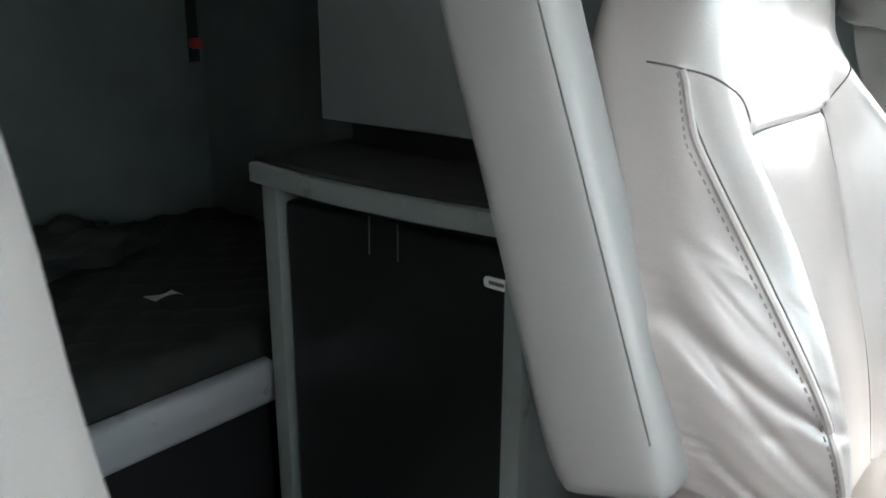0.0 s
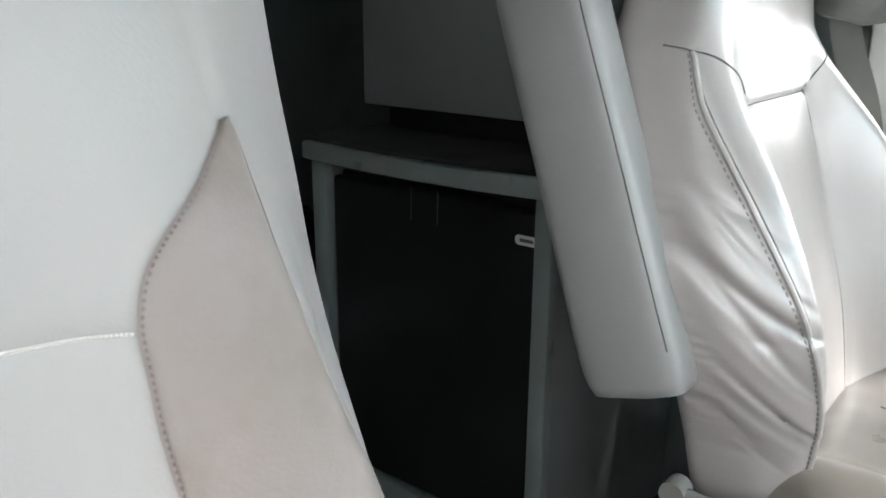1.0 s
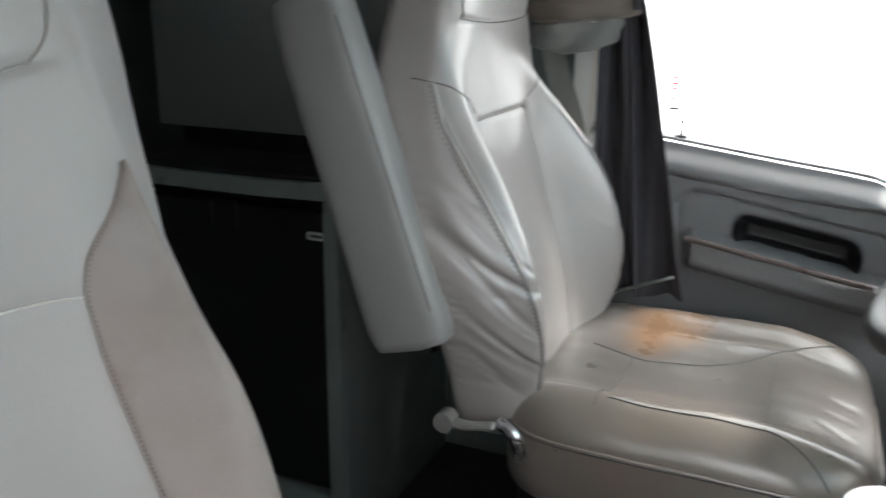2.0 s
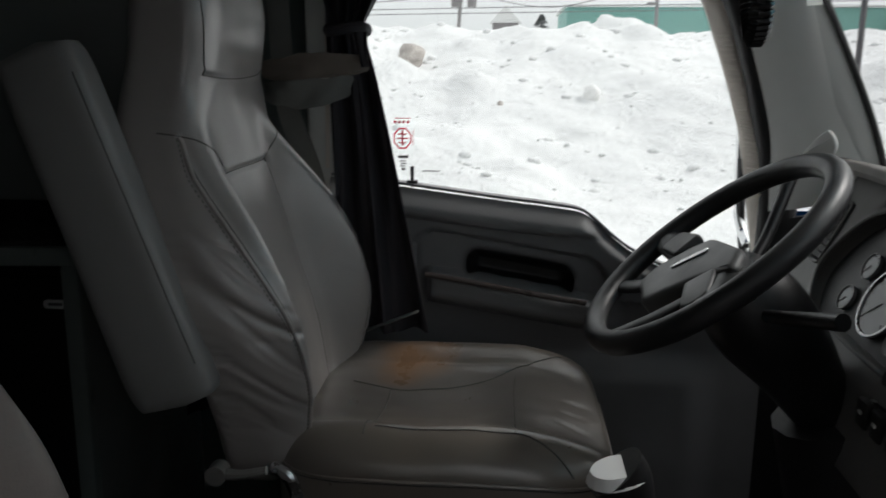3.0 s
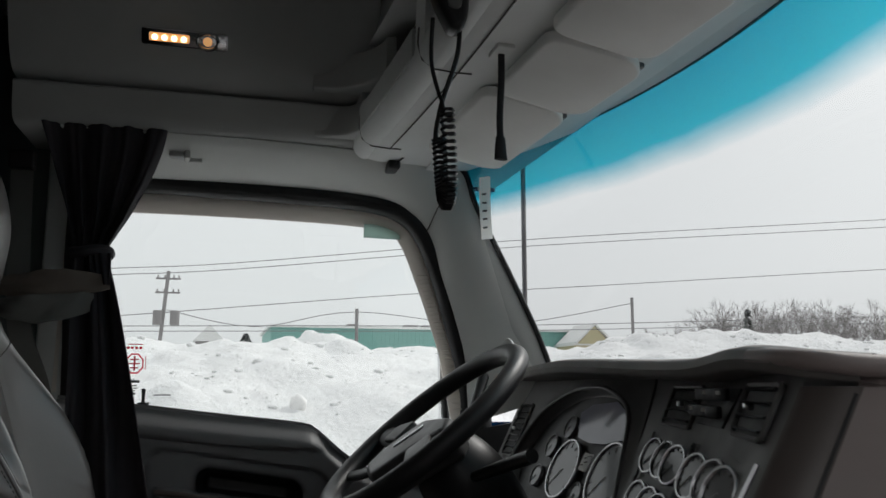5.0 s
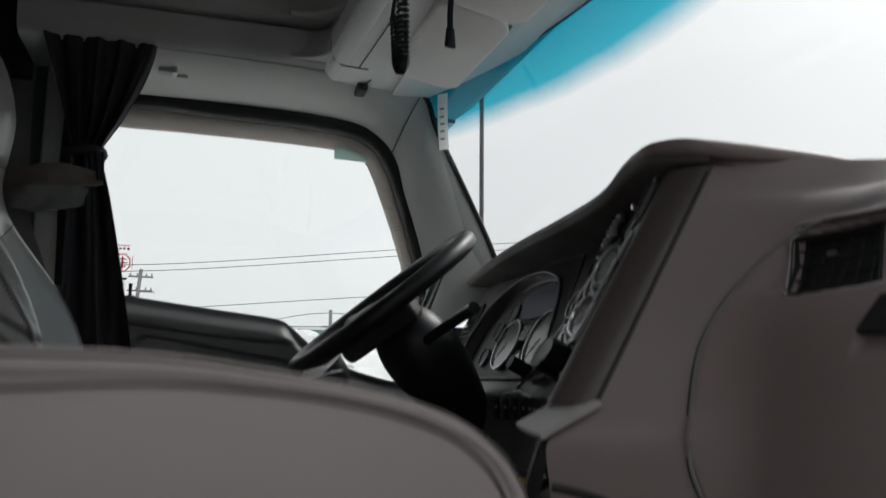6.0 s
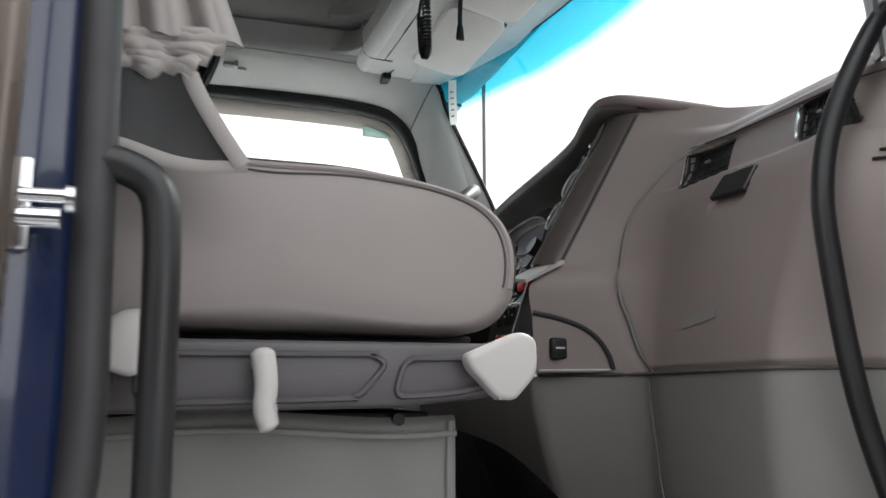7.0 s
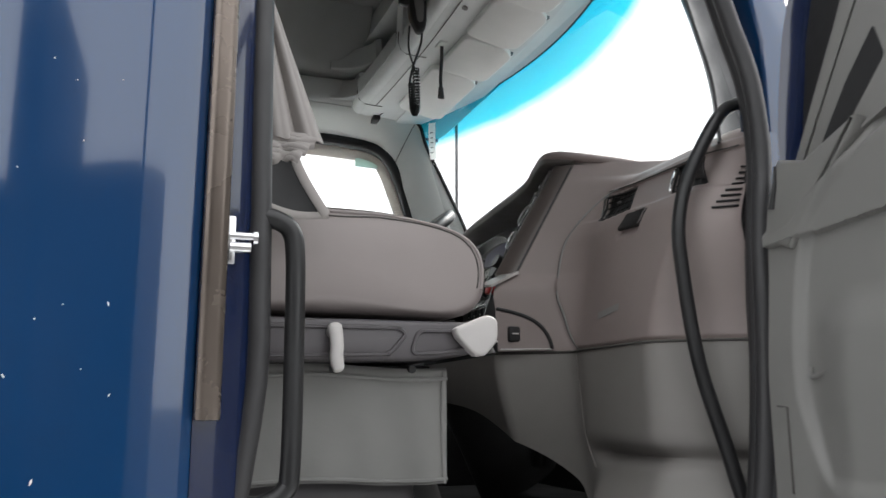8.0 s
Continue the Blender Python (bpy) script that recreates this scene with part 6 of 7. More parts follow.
kid("end_trim", sheet(10, 20, post_f), M["strip"], dash, "dark grey brown end trim strip", 60)
kid("trim_joint", sweep([Vector((0.4672, END_Y(z) - 0.0006, z)) for z in np.linspace(1.925, 2.205, 14)], 0.0024, 6), M["rubber"], dash)
foot_f = lambda u, v: Vector((0.405 + 0.072 * u, 0.926 + 0.072 * v - 0.004 * math.sin(math.pi * u), 1.893 + 0.036 * v + 0.010 * (1 - u)))
kid("trim_foot", sheet(6, 6, foot_f, 0.006), M["handle"], dash, "light grey trim foot")
kid("red_cap", box((0.34, 0.965, 1.888), (0.372, 0.99, 1.906), 0.004), M["red"], dash)

# passenger side of the dashboard
BASE = table([(1.735, 1.104), (1.80, 1.112), (1.90, 1.128), (2.0, 1.150), (2.05, 1.178), (2.10, 1.212), (2.14, 1.245), (2.165, 1.275), (2.18, 1.32)])
NEAR = table([(1.735, 0.948), (1.835, 0.942), (1.875, 0.938), (1.89, 0.944), (1.905, 0.965), (1.925, 0.996), (2.198, 1.150), (2.25, 1.18)])
TOPZ = table([(0.44, 2.222), (0.50, 2.222), (0.56, 2.216), (0.62, 2.204), (0.70, 2.189), (0.85, 2.174), (1.02, 2.158)])


GLOVE = table([(1.735, 0.577), (1.773, 0.553), (1.82, 0.538), (1.865, 0.526), (1.922, 0.516), (1.988, 0.512), (2.039, 0.517), (2.085, 0.530), (2.125, 0.545), (2.16, 0.57)])


LEDGE = table([(0.46, 2.046), (0.53, 2.046), (0.632, 2.044), (0.711, 2.040), (0.794, 2.034), (0.873, 2.032), (1.03, 2.028)])
CREASE = table([(0.46, 2.118), (0.53, 2.121), (0.58, 2.127), (0.66, 2.121), (0.737, 2.118), (0.82, 2.115), (1.03, 2.110)])
# air vents in the band: left and right edge at the bottom, left and right edge at the top
DASH_VENTS = ((0.575, 0.701, 0.549, 0.663), (0.858, 0.955, 0.816, 0.915))
VZ = (2.041, 2.114)


def in_vent(x, z):
    """1 inside the opening of a dash vent, 0 outside."""
    v = (z - VZ[0]) / (VZ[1] - VZ[0])
    return max(smooth(0, 0.005, x - (a + (c - a) * v)) * (1 - smooth(-0.005, 0, x - (b + (d - b) * v))) for a, b, c, d in DASH_VENTS) * smooth(VZ[0], VZ[0] + 0.004, z) * (1 - smooth(VZ[1] - 0.004, VZ[1], z))


def pass_y(x, z):
    b = BASE(min(z, 2.18)) + max(0.0, z - 2.18) * 1.4
    k = (1 - min(1.0, max(0.0, (x - 0.465) / 0.135))) ** 2.2
    door = smooth(-0.002, 0.007, x - GLOVE(z)) * smooth(1.737, 1.745, z) * (1 - smooth(2.125, 2.135, z))
    band = smooth(0.0, 0.004, z - LEDGE(x)) * (1 - smooth(-0.005, 0.0, z - CREASE(x))) * smooth(0.0, 0.03, x - GLOVE(min(z, 2.12)))
    roll = math.sin(math.pi * max(0.0, min(1.0, (z - CREASE(x)) / 0.05))) * smooth(0.54, 0.62, x)
    valley = math.exp(-((x - GLOVE(z) + 0.006) / 0.010) ** 2) * (1 - smooth(2.10, 2.15, z))
    return b + (NEAR(z) - b) * k - 0.007 * door + 0.008 * band - 0.006 * roll + 0.004 * valley + (0.15 - 0.07 * smooth(1.76, 1.98, z) - 0.055 * smooth(2.0, 2.13, z)) * smooth(0.86 + 0.05 * smooth(1.76, 1.98, z), 1.02, x)


def side_pt(y, z, off=0.0):
    """The point of the panel's side cheek at y, z."""
    k = (BASE(z) - y) / (BASE(z) - NEAR(z))
    return Vector((0.465 + 0.135 * (1 - max(0.0, min(1.0, k)) ** (1 / 2.2)) + off, y, z))


def pass_f(u, v):
    x = 0.465 + 0.557 * u ** 1.35
    top = TOPZ(x)
    if v < 0.8:
        z = 1.737 + (top - 1.737) * v / 0.8
        scoop = smooth(0.0, 0.006, 0.006 - max(abs(x - 0.742 - 0.3 * (z - 1.98)) - 0.040, abs(z - 1.984) - 0.012)) * smooth(1.968, 1.990, z)
        return Vector((x, pass_y(x, z) + 0.020 * in_vent(x, z) + 0.010 * scoop, z))
    q = (v - 0.8) / 0.2
    y0 = pass_y(x, top)
    y1 = max(1.36 + 0.32 * max(0, 1 - (x / 0.865) ** 2), y0 + 0.05)
    return Vector((x, y0 + (y1 - y0) * q, top + 0.010 * math.sin(math.pi * min(1, q * 3)) - 0.10 * q))


kid("passenger_panel", sheet(180, 160, pass_f), M["dash"], dash, "brown grey passenger dash panel", 60)


def on_pass(x, z, off=0.0):
    p = Vector((x, pass_y(x, z), z))
    e = 0.004
    n = Vector((pass_y(x + e, z) - pass_y(x - e, z), -2 * e, pass_y(x, z + e) - pass_y(x, z - e))).normalized()
    n = Vector((n.x, n.y, n.z)) if n.y < 0 else -n
    return p + n * off


for xa, xb, xc, xd in DASH_VENTS:
    def in_rect(u, v, off=0.0):
        z = VZ[0] + (VZ[1] - VZ[0]) * v
        a, b = xa + (xc - xa) * v, xb + (xd - xb) * v
        return on_pass(a + (b - a) * u, z, off)
    av = kid("air_vent", sheet(10, 8, lambda u, v: in_rect(0.01 + 0.98 * u, 0.01 + 0.98 * v, -0.009), 0.0), M["rubber"], dash, "black air vent set into the dash band")
    kid("vent_rim", sweep([in_rect(u, v, -0.004) for u, v in ((0.03, 0.05), (0.5, 0.05), (0.97, 0.05), (0.97, 0.5), (0.97, 0.95), (0.5, 0.95), (0.03, 0.95), (0.03, 0.5))], 0.0034, 6, True), M["rubber"], av)
    for k in range(6):
        kid("slat", sweep([in_rect(0.12 + 0.152 * k, v, -0.006) for v in (0.05, 0.5, 0.95)], 0.0014, 6), M["black"], av)
    for v in (0.28, 0.52, 0.76):
        kid("slat", sweep([in_rect(u, v, -0.005) for u in (0.04, 0.35, 0.65, 0.96)], 0.0014, 6), M["black"], av)
    kid("vent_tab", sweep([in_rect(0.36, 0.62, -0.002), in_rect(0.46, 0.62, -0.002)], 0.0028, 8), M["steel"], av, "small steel tab")
    kid("bright_edge", sweep(curve_pts([in_rect(0.05, 0.03, 0.001), in_rect(-0.005, 0.12, 0.002), in_rect(-0.010, 0.5, 0.002), in_rect(-0.005, 0.88, 0.002), in_rect(0.05, 0.97, 0.001)], 6), 0.0026, 6), M["chrome"], av, "chrome edge")
vent_r = bmesh.new()
for k in range(8):
    z = 1.987 + 0.0112 * k
    a, b = 0.972 + 0.0046 * k, 1.014
    sweep([on_pass(a, z, 0.0015), on_pass((a + b) / 2, z - 0.001, 0.0015), on_pass(b, z - 0.003, 0.0015)], 0.0036, 6, bm=vent_r, flat=0.6)
kid("demister_slot", vent_r, M["rubber"], dash, "slanted black demister slots")
gs = curve_pts([on_pass(x + 0.004, z, 0.0010) for x, z in ((0.575, 2.128), (0.548, 2.116), (0.530, 2.085), (0.517, 2.039), (0.512, 1.988), (0.516, 1.922), (0.526, 1.865), (0.538, 1.82), (0.553, 1.773), (0.575, 1.737))], 8)
kid("glovebox_seam", sweep(gs, 0.0024, 6), M["arm"], dash, "pale worn edge of the glovebox door")
kid("glovebox_gap", sweep([p + Vector((-0.0055, 0.0, 0)) for p in gs], 0.0014, 5), M["seam"], dash)
kid("upper_joint", sweep([on_pass(x, CREASE(x), 0.0006) for x in np.linspace(0.545, 1.0, 40)], 0.0017, 5), M["seam"], dash)
lt = bmesh.new()
vs = [lt.verts.new(on_pass(x, z, o)) for x, z, o in ((0.703, 1.995, 0.004), (0.789, 1.989, 0.005), (0.799, 2.021, 0.003), (0.719, 2.027, 0.003), (0.701, 1.993, -0.004), (0.791, 1.987, -0.004), (0.801, 2.023, 0.0003), (0.717, 2.029, 0.0003))]
for f_ in ((0, 1, 2, 3), (4, 5, 1, 0), (1, 5, 6, 2), (0, 3, 7, 4), (2, 6, 7, 3), (4, 7, 6, 5)):
    lt.faces.new([vs[i] for i in f_])
lo = kid("glovebox_latch", lt, M["rubber"], dash, "glossy black latch with a bright edge", 20)
kid("latch_edge", sweep([on_pass(0.790, 1.989, 0.005), on_pass(0.800, 2.022, 0.004), on_pass(0.758, 2.0255, 0.004)], 0.0019, 6), M["chrome"], lo)
kid("faded_label", sheet(12, 4, lambda u, v: on_pass(0.664 + 0.085 * u, 1.798 + 0.015 * v + 0.012 * u, 0.0022), 0.0004), M["arm"], dash, "ghost of a torn-off sticker")
# lower passenger panel with the foot arch
ARCH = table([(-0.30, 1.642), (0.06, 1.620), (0.26, 1.597), (0.40, 1.552), (0.46, 1.518), (0.54, 1.462), (0.575, 1.43), (0.60, 1.36), (0.62, 1.30), (1.05, 1.30)])


def low_f(u, v):
    x = -0.30 + 1.335 * u
    y = 1.100 - 0.045 * (1 - smooth(0.42, 0.60, x)) + 0.15 * smooth(0.86, 1.02, x)
    top = 1.731
    bot = ARCH(x)
    z = bot + (top - bot) * v
    y -= 0.105 * smooth(1.25, 1.725, z) * (1 - min(1.0, max(0.0, (x - 0.44) / 0.16))) ** 2.2
    y += (0.030 * math.exp(-((z - 1.512) / 0.014) ** 2) - 0.055 * (1 - smooth(1.36, 1.505, z))) * smooth(0.60, 0.68, x) + 0.05 * (1.731 - z) * 0.6
    y -= 0.012 * smooth(0.56, 0.62, x) * (1 - smooth(0.95, 1.0, x)) * smooth(1.50, 1.56, z)
    return Vector((x, y, z))


kid("lower_panel", sheet(110, 80, low_f, 0.02), M["dash_low"], dash, "grey lower dash panel", 50)
kid("split_joint", sweep([low_f((x + 0.30) / 1.335, 1.0) + Vector((0, -0.002, 0.003)) for x in np.linspace(0.36, 0.995, 60)], 0.0026, 6), M["seam"], dash)
kid("lower_seam", sweep(curve_pts([low_f((x + 0.30) / 1.335, v) + Vector((0, -0.0015, 0)) for x, v in ((0.577, 0.985), (0.580, 0.85), (0.590, 0.7), (0.606, 0.55), (0.630, 0.42))], 6), 0.0014, 5), M["dash_low"], dash)
# small triangular pocket panel with a power outlet
TRIM = [(0.943, 1.838), (0.980, 1.829), (1.016, 1.814), (1.040, 1.793), (1.054, 1.766), (1.059, 1.742)]
TRIM_Y = table([(z, y) for y, z in TRIM[::-1]])


def corner_f(u, v):
    z = 1.742 + 0.092 * v
    y0 = NEAR(z) + 0.001
    return side_pt(y0 + (TRIM_Y(z) - 0.004 - y0) * u, z, 0.0025)


pocket = kid("corner_panel", sheet(16, 14, corner_f, 0.002), M["dash"], dash)
kid("corner_trim", sweep(curve_pts([side_pt(y, z, 0.003) for y, z in TRIM], 6), 0.0044, 8), M["rubber"], dash)
kid("corner_ledge", sweep([side_pt(y, 1.7415, 0.004) for y in np.linspace(0.952, 1.058, 14)], 0.0024, 6), M["handle"], dash)
kid("console_side", prism([(0.953, 1.742), (0.947, 1.83), (0.943, 1.875), (0.975, 1.908), (1.01, 1.93), (1.12, 1.93), (1.12, 1.742)], "x", 0.450, 0.4645, 0.004), M["dash"], dash)
oc = side_pt(0.983, 1.777)
ol = kid("power_outlet", box((oc.x - 0.006, 0.967, 1.759), (oc.x + 0.008, 0.999, 1.796), 0.005, 3), M["black"], dash, "black power outlet cap")
kid("outlet_mark", box((oc.x + 0.008, 0.975, 1.777), (oc.x + 0.0086, 0.991, 1.780)), M["handle"], ol)

# ---- steering wheel and column ----
WC = Vector((-0.487, 0.967, 2.131))
WB = Vector((0, 0.775, 0.632))
WN = Vector((0, -0.632, 0.775))
wheel = thing("steering_wheel", tuple(WC), "black four-spoke truck steering wheel with a plain hub badge", "steering wheel")
rim = [WC + TX * (0.232 * math.cos(a)) + WB * (0.232 * math.sin(a)) for a in np.linspace(0, 2 * math.pi, 72, endpoint=False)]
kid("rim", sweep(rim, 0.0205, 16, True), M["tube"], wheel)
hub = prism(rounded([(-0.088, -0.128), (-0.104, -0.078), (-0.074, -0.012), (-0.046, 0.026), (0.090, 0.042), (0.142, 0.006), (0.082, -0.043), (0.050, -0.088), (0.014, -0.142)], 0.018), "z", -0.055, 0.016, 0.014, 4)
for v in hub.verts:
    v.co = WC - WN * 0.012 + TX * v.co.x + WB * v.co.y + WN * v.co.z
kid("hub_pad", hub, M["hub"], wheel)
b1, b2 = Vector((0.537, 0.844, 0)), Vector((0.844, -0.537, 0))
badge = prism(rounded([(-0.036, -0.007), (0.036, -0.007), (0.040, 0.0), (0.036, 0.007), (-0.036, 0.007), (-0.040, 0.0)], 0.004), "z", 0, 0.003, 0.001)
for v in badge.verts:
    q = b1 * v.co.x + b2 * v.co.y + Vector((-0.016, -0.030, 0))
    v.co = WC + TX * q.x + WB * q.y + WN * (v.co.z + 0.004)
kid("badge", badge, M["steel"], wheel, "plain oval silver badge")
for (x0, y0), (x1, y1), wdt in (((-0.06, -0.02), (-0.222, -0.040), 0.030), ((0.10, -0.005), (0.212, -0.080), 0.032), ((-0.085, -0.105), (-0.152, -0.166), 0.019), ((0.098, -0.072), (0.062, -0.216), 0.020)):
    p0, p1 = WC + TX * x0 + WB * y0, WC + TX * x1 + WB * y1
    sp = curve_pts([p0 - WN * 0.018, p0.lerp(p1, 0.5) - WN * 0.012, p1], 6)
    kid("spoke", sweep(sp, lambda q: wdt * (1.15 - 0.3 * q), 10, flat=0.45, up=WN), M["tube"], wheel)
for ang in (190, 337):
    d = TX * math.cos(radians(ang)) + WB * math.sin(radians(ang))
    e_ = WN.cross(d)
    pod = prism(rounded([(0.094, -0.030), (0.178, -0.026), (0.190, 0.0), (0.178, 0.026), (0.094, 0.030)], 0.010), "z", -0.012, 0.010, 0.006, 3)
    for v in pod.verts:
        v.co = WC + d * v.co.x + e_ * v.co.y + WN * (v.co.z - 0.004)
    kid("switch_pod", pod, M["hub"], wheel, "grey thumb switch pod")
col = thing("steering_column", (-0.487, 1.2, 1.80), "black plastic steering column shroud with stalks", "steering column")
kid("shroud", sweep(curve_pts([WC - WN * 0.04, WC - WN * 0.12, WC - WN * 0.22 + Vector((0, 0.02, -0.02)), WC - WN * 0.42 + Vector((0, 0.0, -0.03))], 6), lambda q: 0.052 + 0.035 * math.sin(math.pi * min(1, q * 1.2)), 16), M["black"], col)
kid("stalk", sweep(curve_pts([WC - WN * 0.12 + TX * 0.05, Vector((-0.33, 1.06, 2.065)), Vector((-0.205, 1.085, 2.098))], 6), lambda q: 0.010 + 0.003 * q, 10), M["black"], col, "wiper stalk")
kid("stalk", sweep(curve_pts([WC - WN * 0.10 - TX * 0.05, Vector((-0.62, 1.10, 2.13)), Vector((-0.70, 1.16, 2.235))], 6), lambda q: 0.009 + 0.004 * q, 10), M["black"], col, "indicator stalk")
kid("boot", sweep([WC - WN * 0.36, Vector((-0.487, 1.27, 1.62)), Vector((-0.487, 1.42, 1.36))], lambda q: 0.10 + 0.05 * q, 14), M["rubber"], col)

# gear lever between the seats
gl_ = thing("gear_lever", (-0.01, 0.80, 1.30), "black gear lever with a pale topped grip", "gear lever")
kid("boot", sweep([(-0.01, 0.85, 1.30), (-0.008, 0.83, 1.50), (-0.006, 0.80, 1.62)], lambda q: 0.13 - 0.09 * q, 16), M["rubber"], gl_)
kid("stick", sweep(curve_pts([(-0.006, 0.81, 1.58), (-0.003, 0.79, 1.75), (-0.002, 0.785, 1.90)], 6), 0.017, 10), M["black"], gl_)
grip = kid("grip", sweep(curve_pts([(-0.002, 0.787, 1.86), (-0.002, 0.783, 1.92), (-0.002, 0.775, 1.955), (-0.002, 0.765, 1.968)], 5), lambda q: 0.026 + 0.012 * q, 16), M["black"], gl_)
kid("grip_top", sweep([(-0.002, 0.767, 1.962), (-0.002, 0.764, 1.974)], lambda q: 0.038 - 0.008 * q, 18), M["white"], grip, "pale worn shift pattern plate")
pb = thing("seat_belt_buckle", (-0.22, 0.40, 1.60), "seat belt buckle with a red button on a stalk", "seat belt buckle")
kid("stem", sweep(curve_pts([(-0.25, 0.36, 1.52), (-0.235, 0.385, 1.60), (-0.22, 0.405, 1.68)], 5), 0.012, 8, flat=0.6), M["black"], pb)
kid("body", box((-0.245, 0.385, 1.665), (-0.195, 0.425, 1.715), 0.008, 3), M["black"], pb)
kid("button", box((-0.238, 0.425, 1.690), (-0.204, 0.431, 1.712), 0.003), M["red"], pb)
tagged(part("console_tray", box((-0.16, 0.20, 1.30), (0.16, 0.62, 1.44), 0.02, 3), M["carpet"]), "low dark tray between the seats", "tray")
yl = thing("valve_knob", (0.13, 1.04, 1.80), "yellow plastic valve knob with a red collar under the dashboard", "knob")
kid("knob_body", sweep([(0.127, 1.018, 1.807), (0.133, 1.040, 1.802), (0.138, 1.060, 1.797)], lambda q: 0.013 - 0.002 * q, 16), M["yellow"], yl)
kid("flange", sweep([(0.1255, 1.012, 1.8085), (0.127, 1.018, 1.807)], 0.018, 18), M["yellow"], yl)
kid("collar", sweep([(0.122, 1.001, 1.811), (0.1255, 1.012, 1.8085)], 0.016, 16), M["red"], yl, "red collar")
kid("stem", sweep(curve_pts([(0.138, 1.058, 1.797), (0.142, 1.09, 1.81), (0.142, 1.13, 1.84)], 5), 0.007, 8), M["black"], yl)
for k, (x, z) in enumerate(((-0.40, 1.52), (-0.58, 1.50), (-0.22, 1.48))):
    p_ = thing("pedal", (x, 1.40, 1.42), "dark metal foot pedal", "pedal", "pedals")
    kid("pad", box((x - 0.04, 1.36, z - 0.06), (x + 0.04, 1.38, z + 0.05), 0.008), M["rubber"], p_)
    kid("arm", sweep([(x, 1.38, z), (x, 1.50, z + 0.10), (x, 1.60, z + 0.25)], 0.010, 6), M["steel"], p_)

# ---- overhead things ----
lamp = thing("reading_lamp", (-0.69, 0.47, 2.955), "lit courtesy lamp with four warm bulbs and a spot", "lamp")
n_l = Vector((0.88, 0, -0.42)).normalized()
t_l = Vector((0.42, 0, 0.88)).normalized()


def lamp_at(y, h, off):
    return Vector((-0.680, 0, 2.960)) + Vector((0, y, 0)) + t_l * h + n_l * off


bez = prism(rounded([(0.386, -0.018), (0.567, -0.018), (0.567, 0.020), (0.386, 0.020)], 0.007), "x", -0.004, 0.008, 0.003, 2)
for v in bez.verts:
    v.co = lamp_at(v.co.y, v.co.z, v.co.x)
kid("lamp_housing", bez, M["chrome"], lamp, "bright grey lamp housing")
lens = prism(rounded([(0.402, -0.008), (0.486, -0.008), (0.486, 0.010), (0.402, 0.010)], 0.004), "x", 0.008, 0.010, 0.0005)
for v in lens.verts:
    v.co = lamp_at(v.co.y, v.co.z, v.co.x)
kid("lamp_lens", lens, M["lamp_lens"], lamp, "glowing amber lens")
for y in (0.414, 0.434, 0.454, 0.474):
    kid("bulb", sweep([lamp_at(y, 0.0, 0.008), lamp_at(y, 0.0, 0.013)], 0.0062, 12), M["bulb"], lamp, "glowing warm bulb")
kid("spot_ring", sweep([lamp_at(0.524 + 0.022 * math.cos(a), 0.018 * math.sin(a), 0.010) for a in np.linspace(0, 6.283, 24, endpoint=False)], 0.004, 8, True), M["chrome"], lamp)
kid("spot_bulb", sweep([lamp_at(0.524, 0.0, 0.008), lamp_at(0.524, 0.0, 0.012)], 0.010, 14), M["lamp_lens"], lamp, "glowing warm bulb")

for k, (x0, x1) in enumerate(((-0.66, -0.245), (-0.238, 0.020), (0.027, 0.285), (0.292, 0.555), (0.562, 0.82))):
    vs_ = thing("sun_visor", ((x0 + x1) / 2, 1.10, 2.72), "pale grey padded sun visor folded up", "sun visor", "sun visors")
    yb = 0.975 + 0.055 * max(0.0, 1 - ((x0 + x1) / 1.5) ** 2)
    out = rounded([(x0, yb + 0.005), (x1, yb + 0.010), (x1 + 0.006, yb + 0.148), (x1 - 0.03, yb + 0.180), (x0 + 0.02, yb + 0.174), (x0 - 0.004, yb + 0.142)], 0.032, 5)
    bm = prism(out, "z", 2.728, 2.748, 0.006, 3)
    for v in bm.verts:
        v.co.z += 0.030 * (yb + 0.06 - v.co.y) / 0.12 * 0.8 - 0.004 * (k % 2)
    kid("pad", bm, M["visor"], vs_)
    kid("visor_clip", box((x1 - 0.045, yb + 0.164, 2.712), (x1 - 0.022, yb + 0.182, 2.722), 0.004), M["panel"], vs_)
tagged(part("console_button", sweep([(0.171, 0.982, 2.7545), (0.171, 0.980, 2.750)], 0.009, 16), M["dash_low"]), "round dark button in the overhead padding", "button")
tagged(part("ceiling_sensor", box((-0.875, 0.955, 2.735), (-0.80, 0.985, 2.757), 0.006, 3), M["black"]), "small black sensor box with a wire", "sensor")
tagged(part("sensor_wire", sweep(curve_pts([(-0.80, 0.97, 2.748), (-0.775, 0.985, 2.755), (-0.77, 0.99, 2.772)], 5), 0.002, 5), M["black"]), "thin black wire from the sensor", "wire")
hk = thing("grab_clip", (-0.86, 0.50, 2.76), "grey plastic curtain clip on the header", "clip")
kid("plate", box((-0.895, 0.445, 2.735), (-0.872, 0.515, 2.785), 0.006, 3), M["pillar"], hk)
kid("tongue", box((-0.875, 0.487, 2.732), (-0.855, 0.520, 2.786), 0.005, 3), M["pillar"], hk)

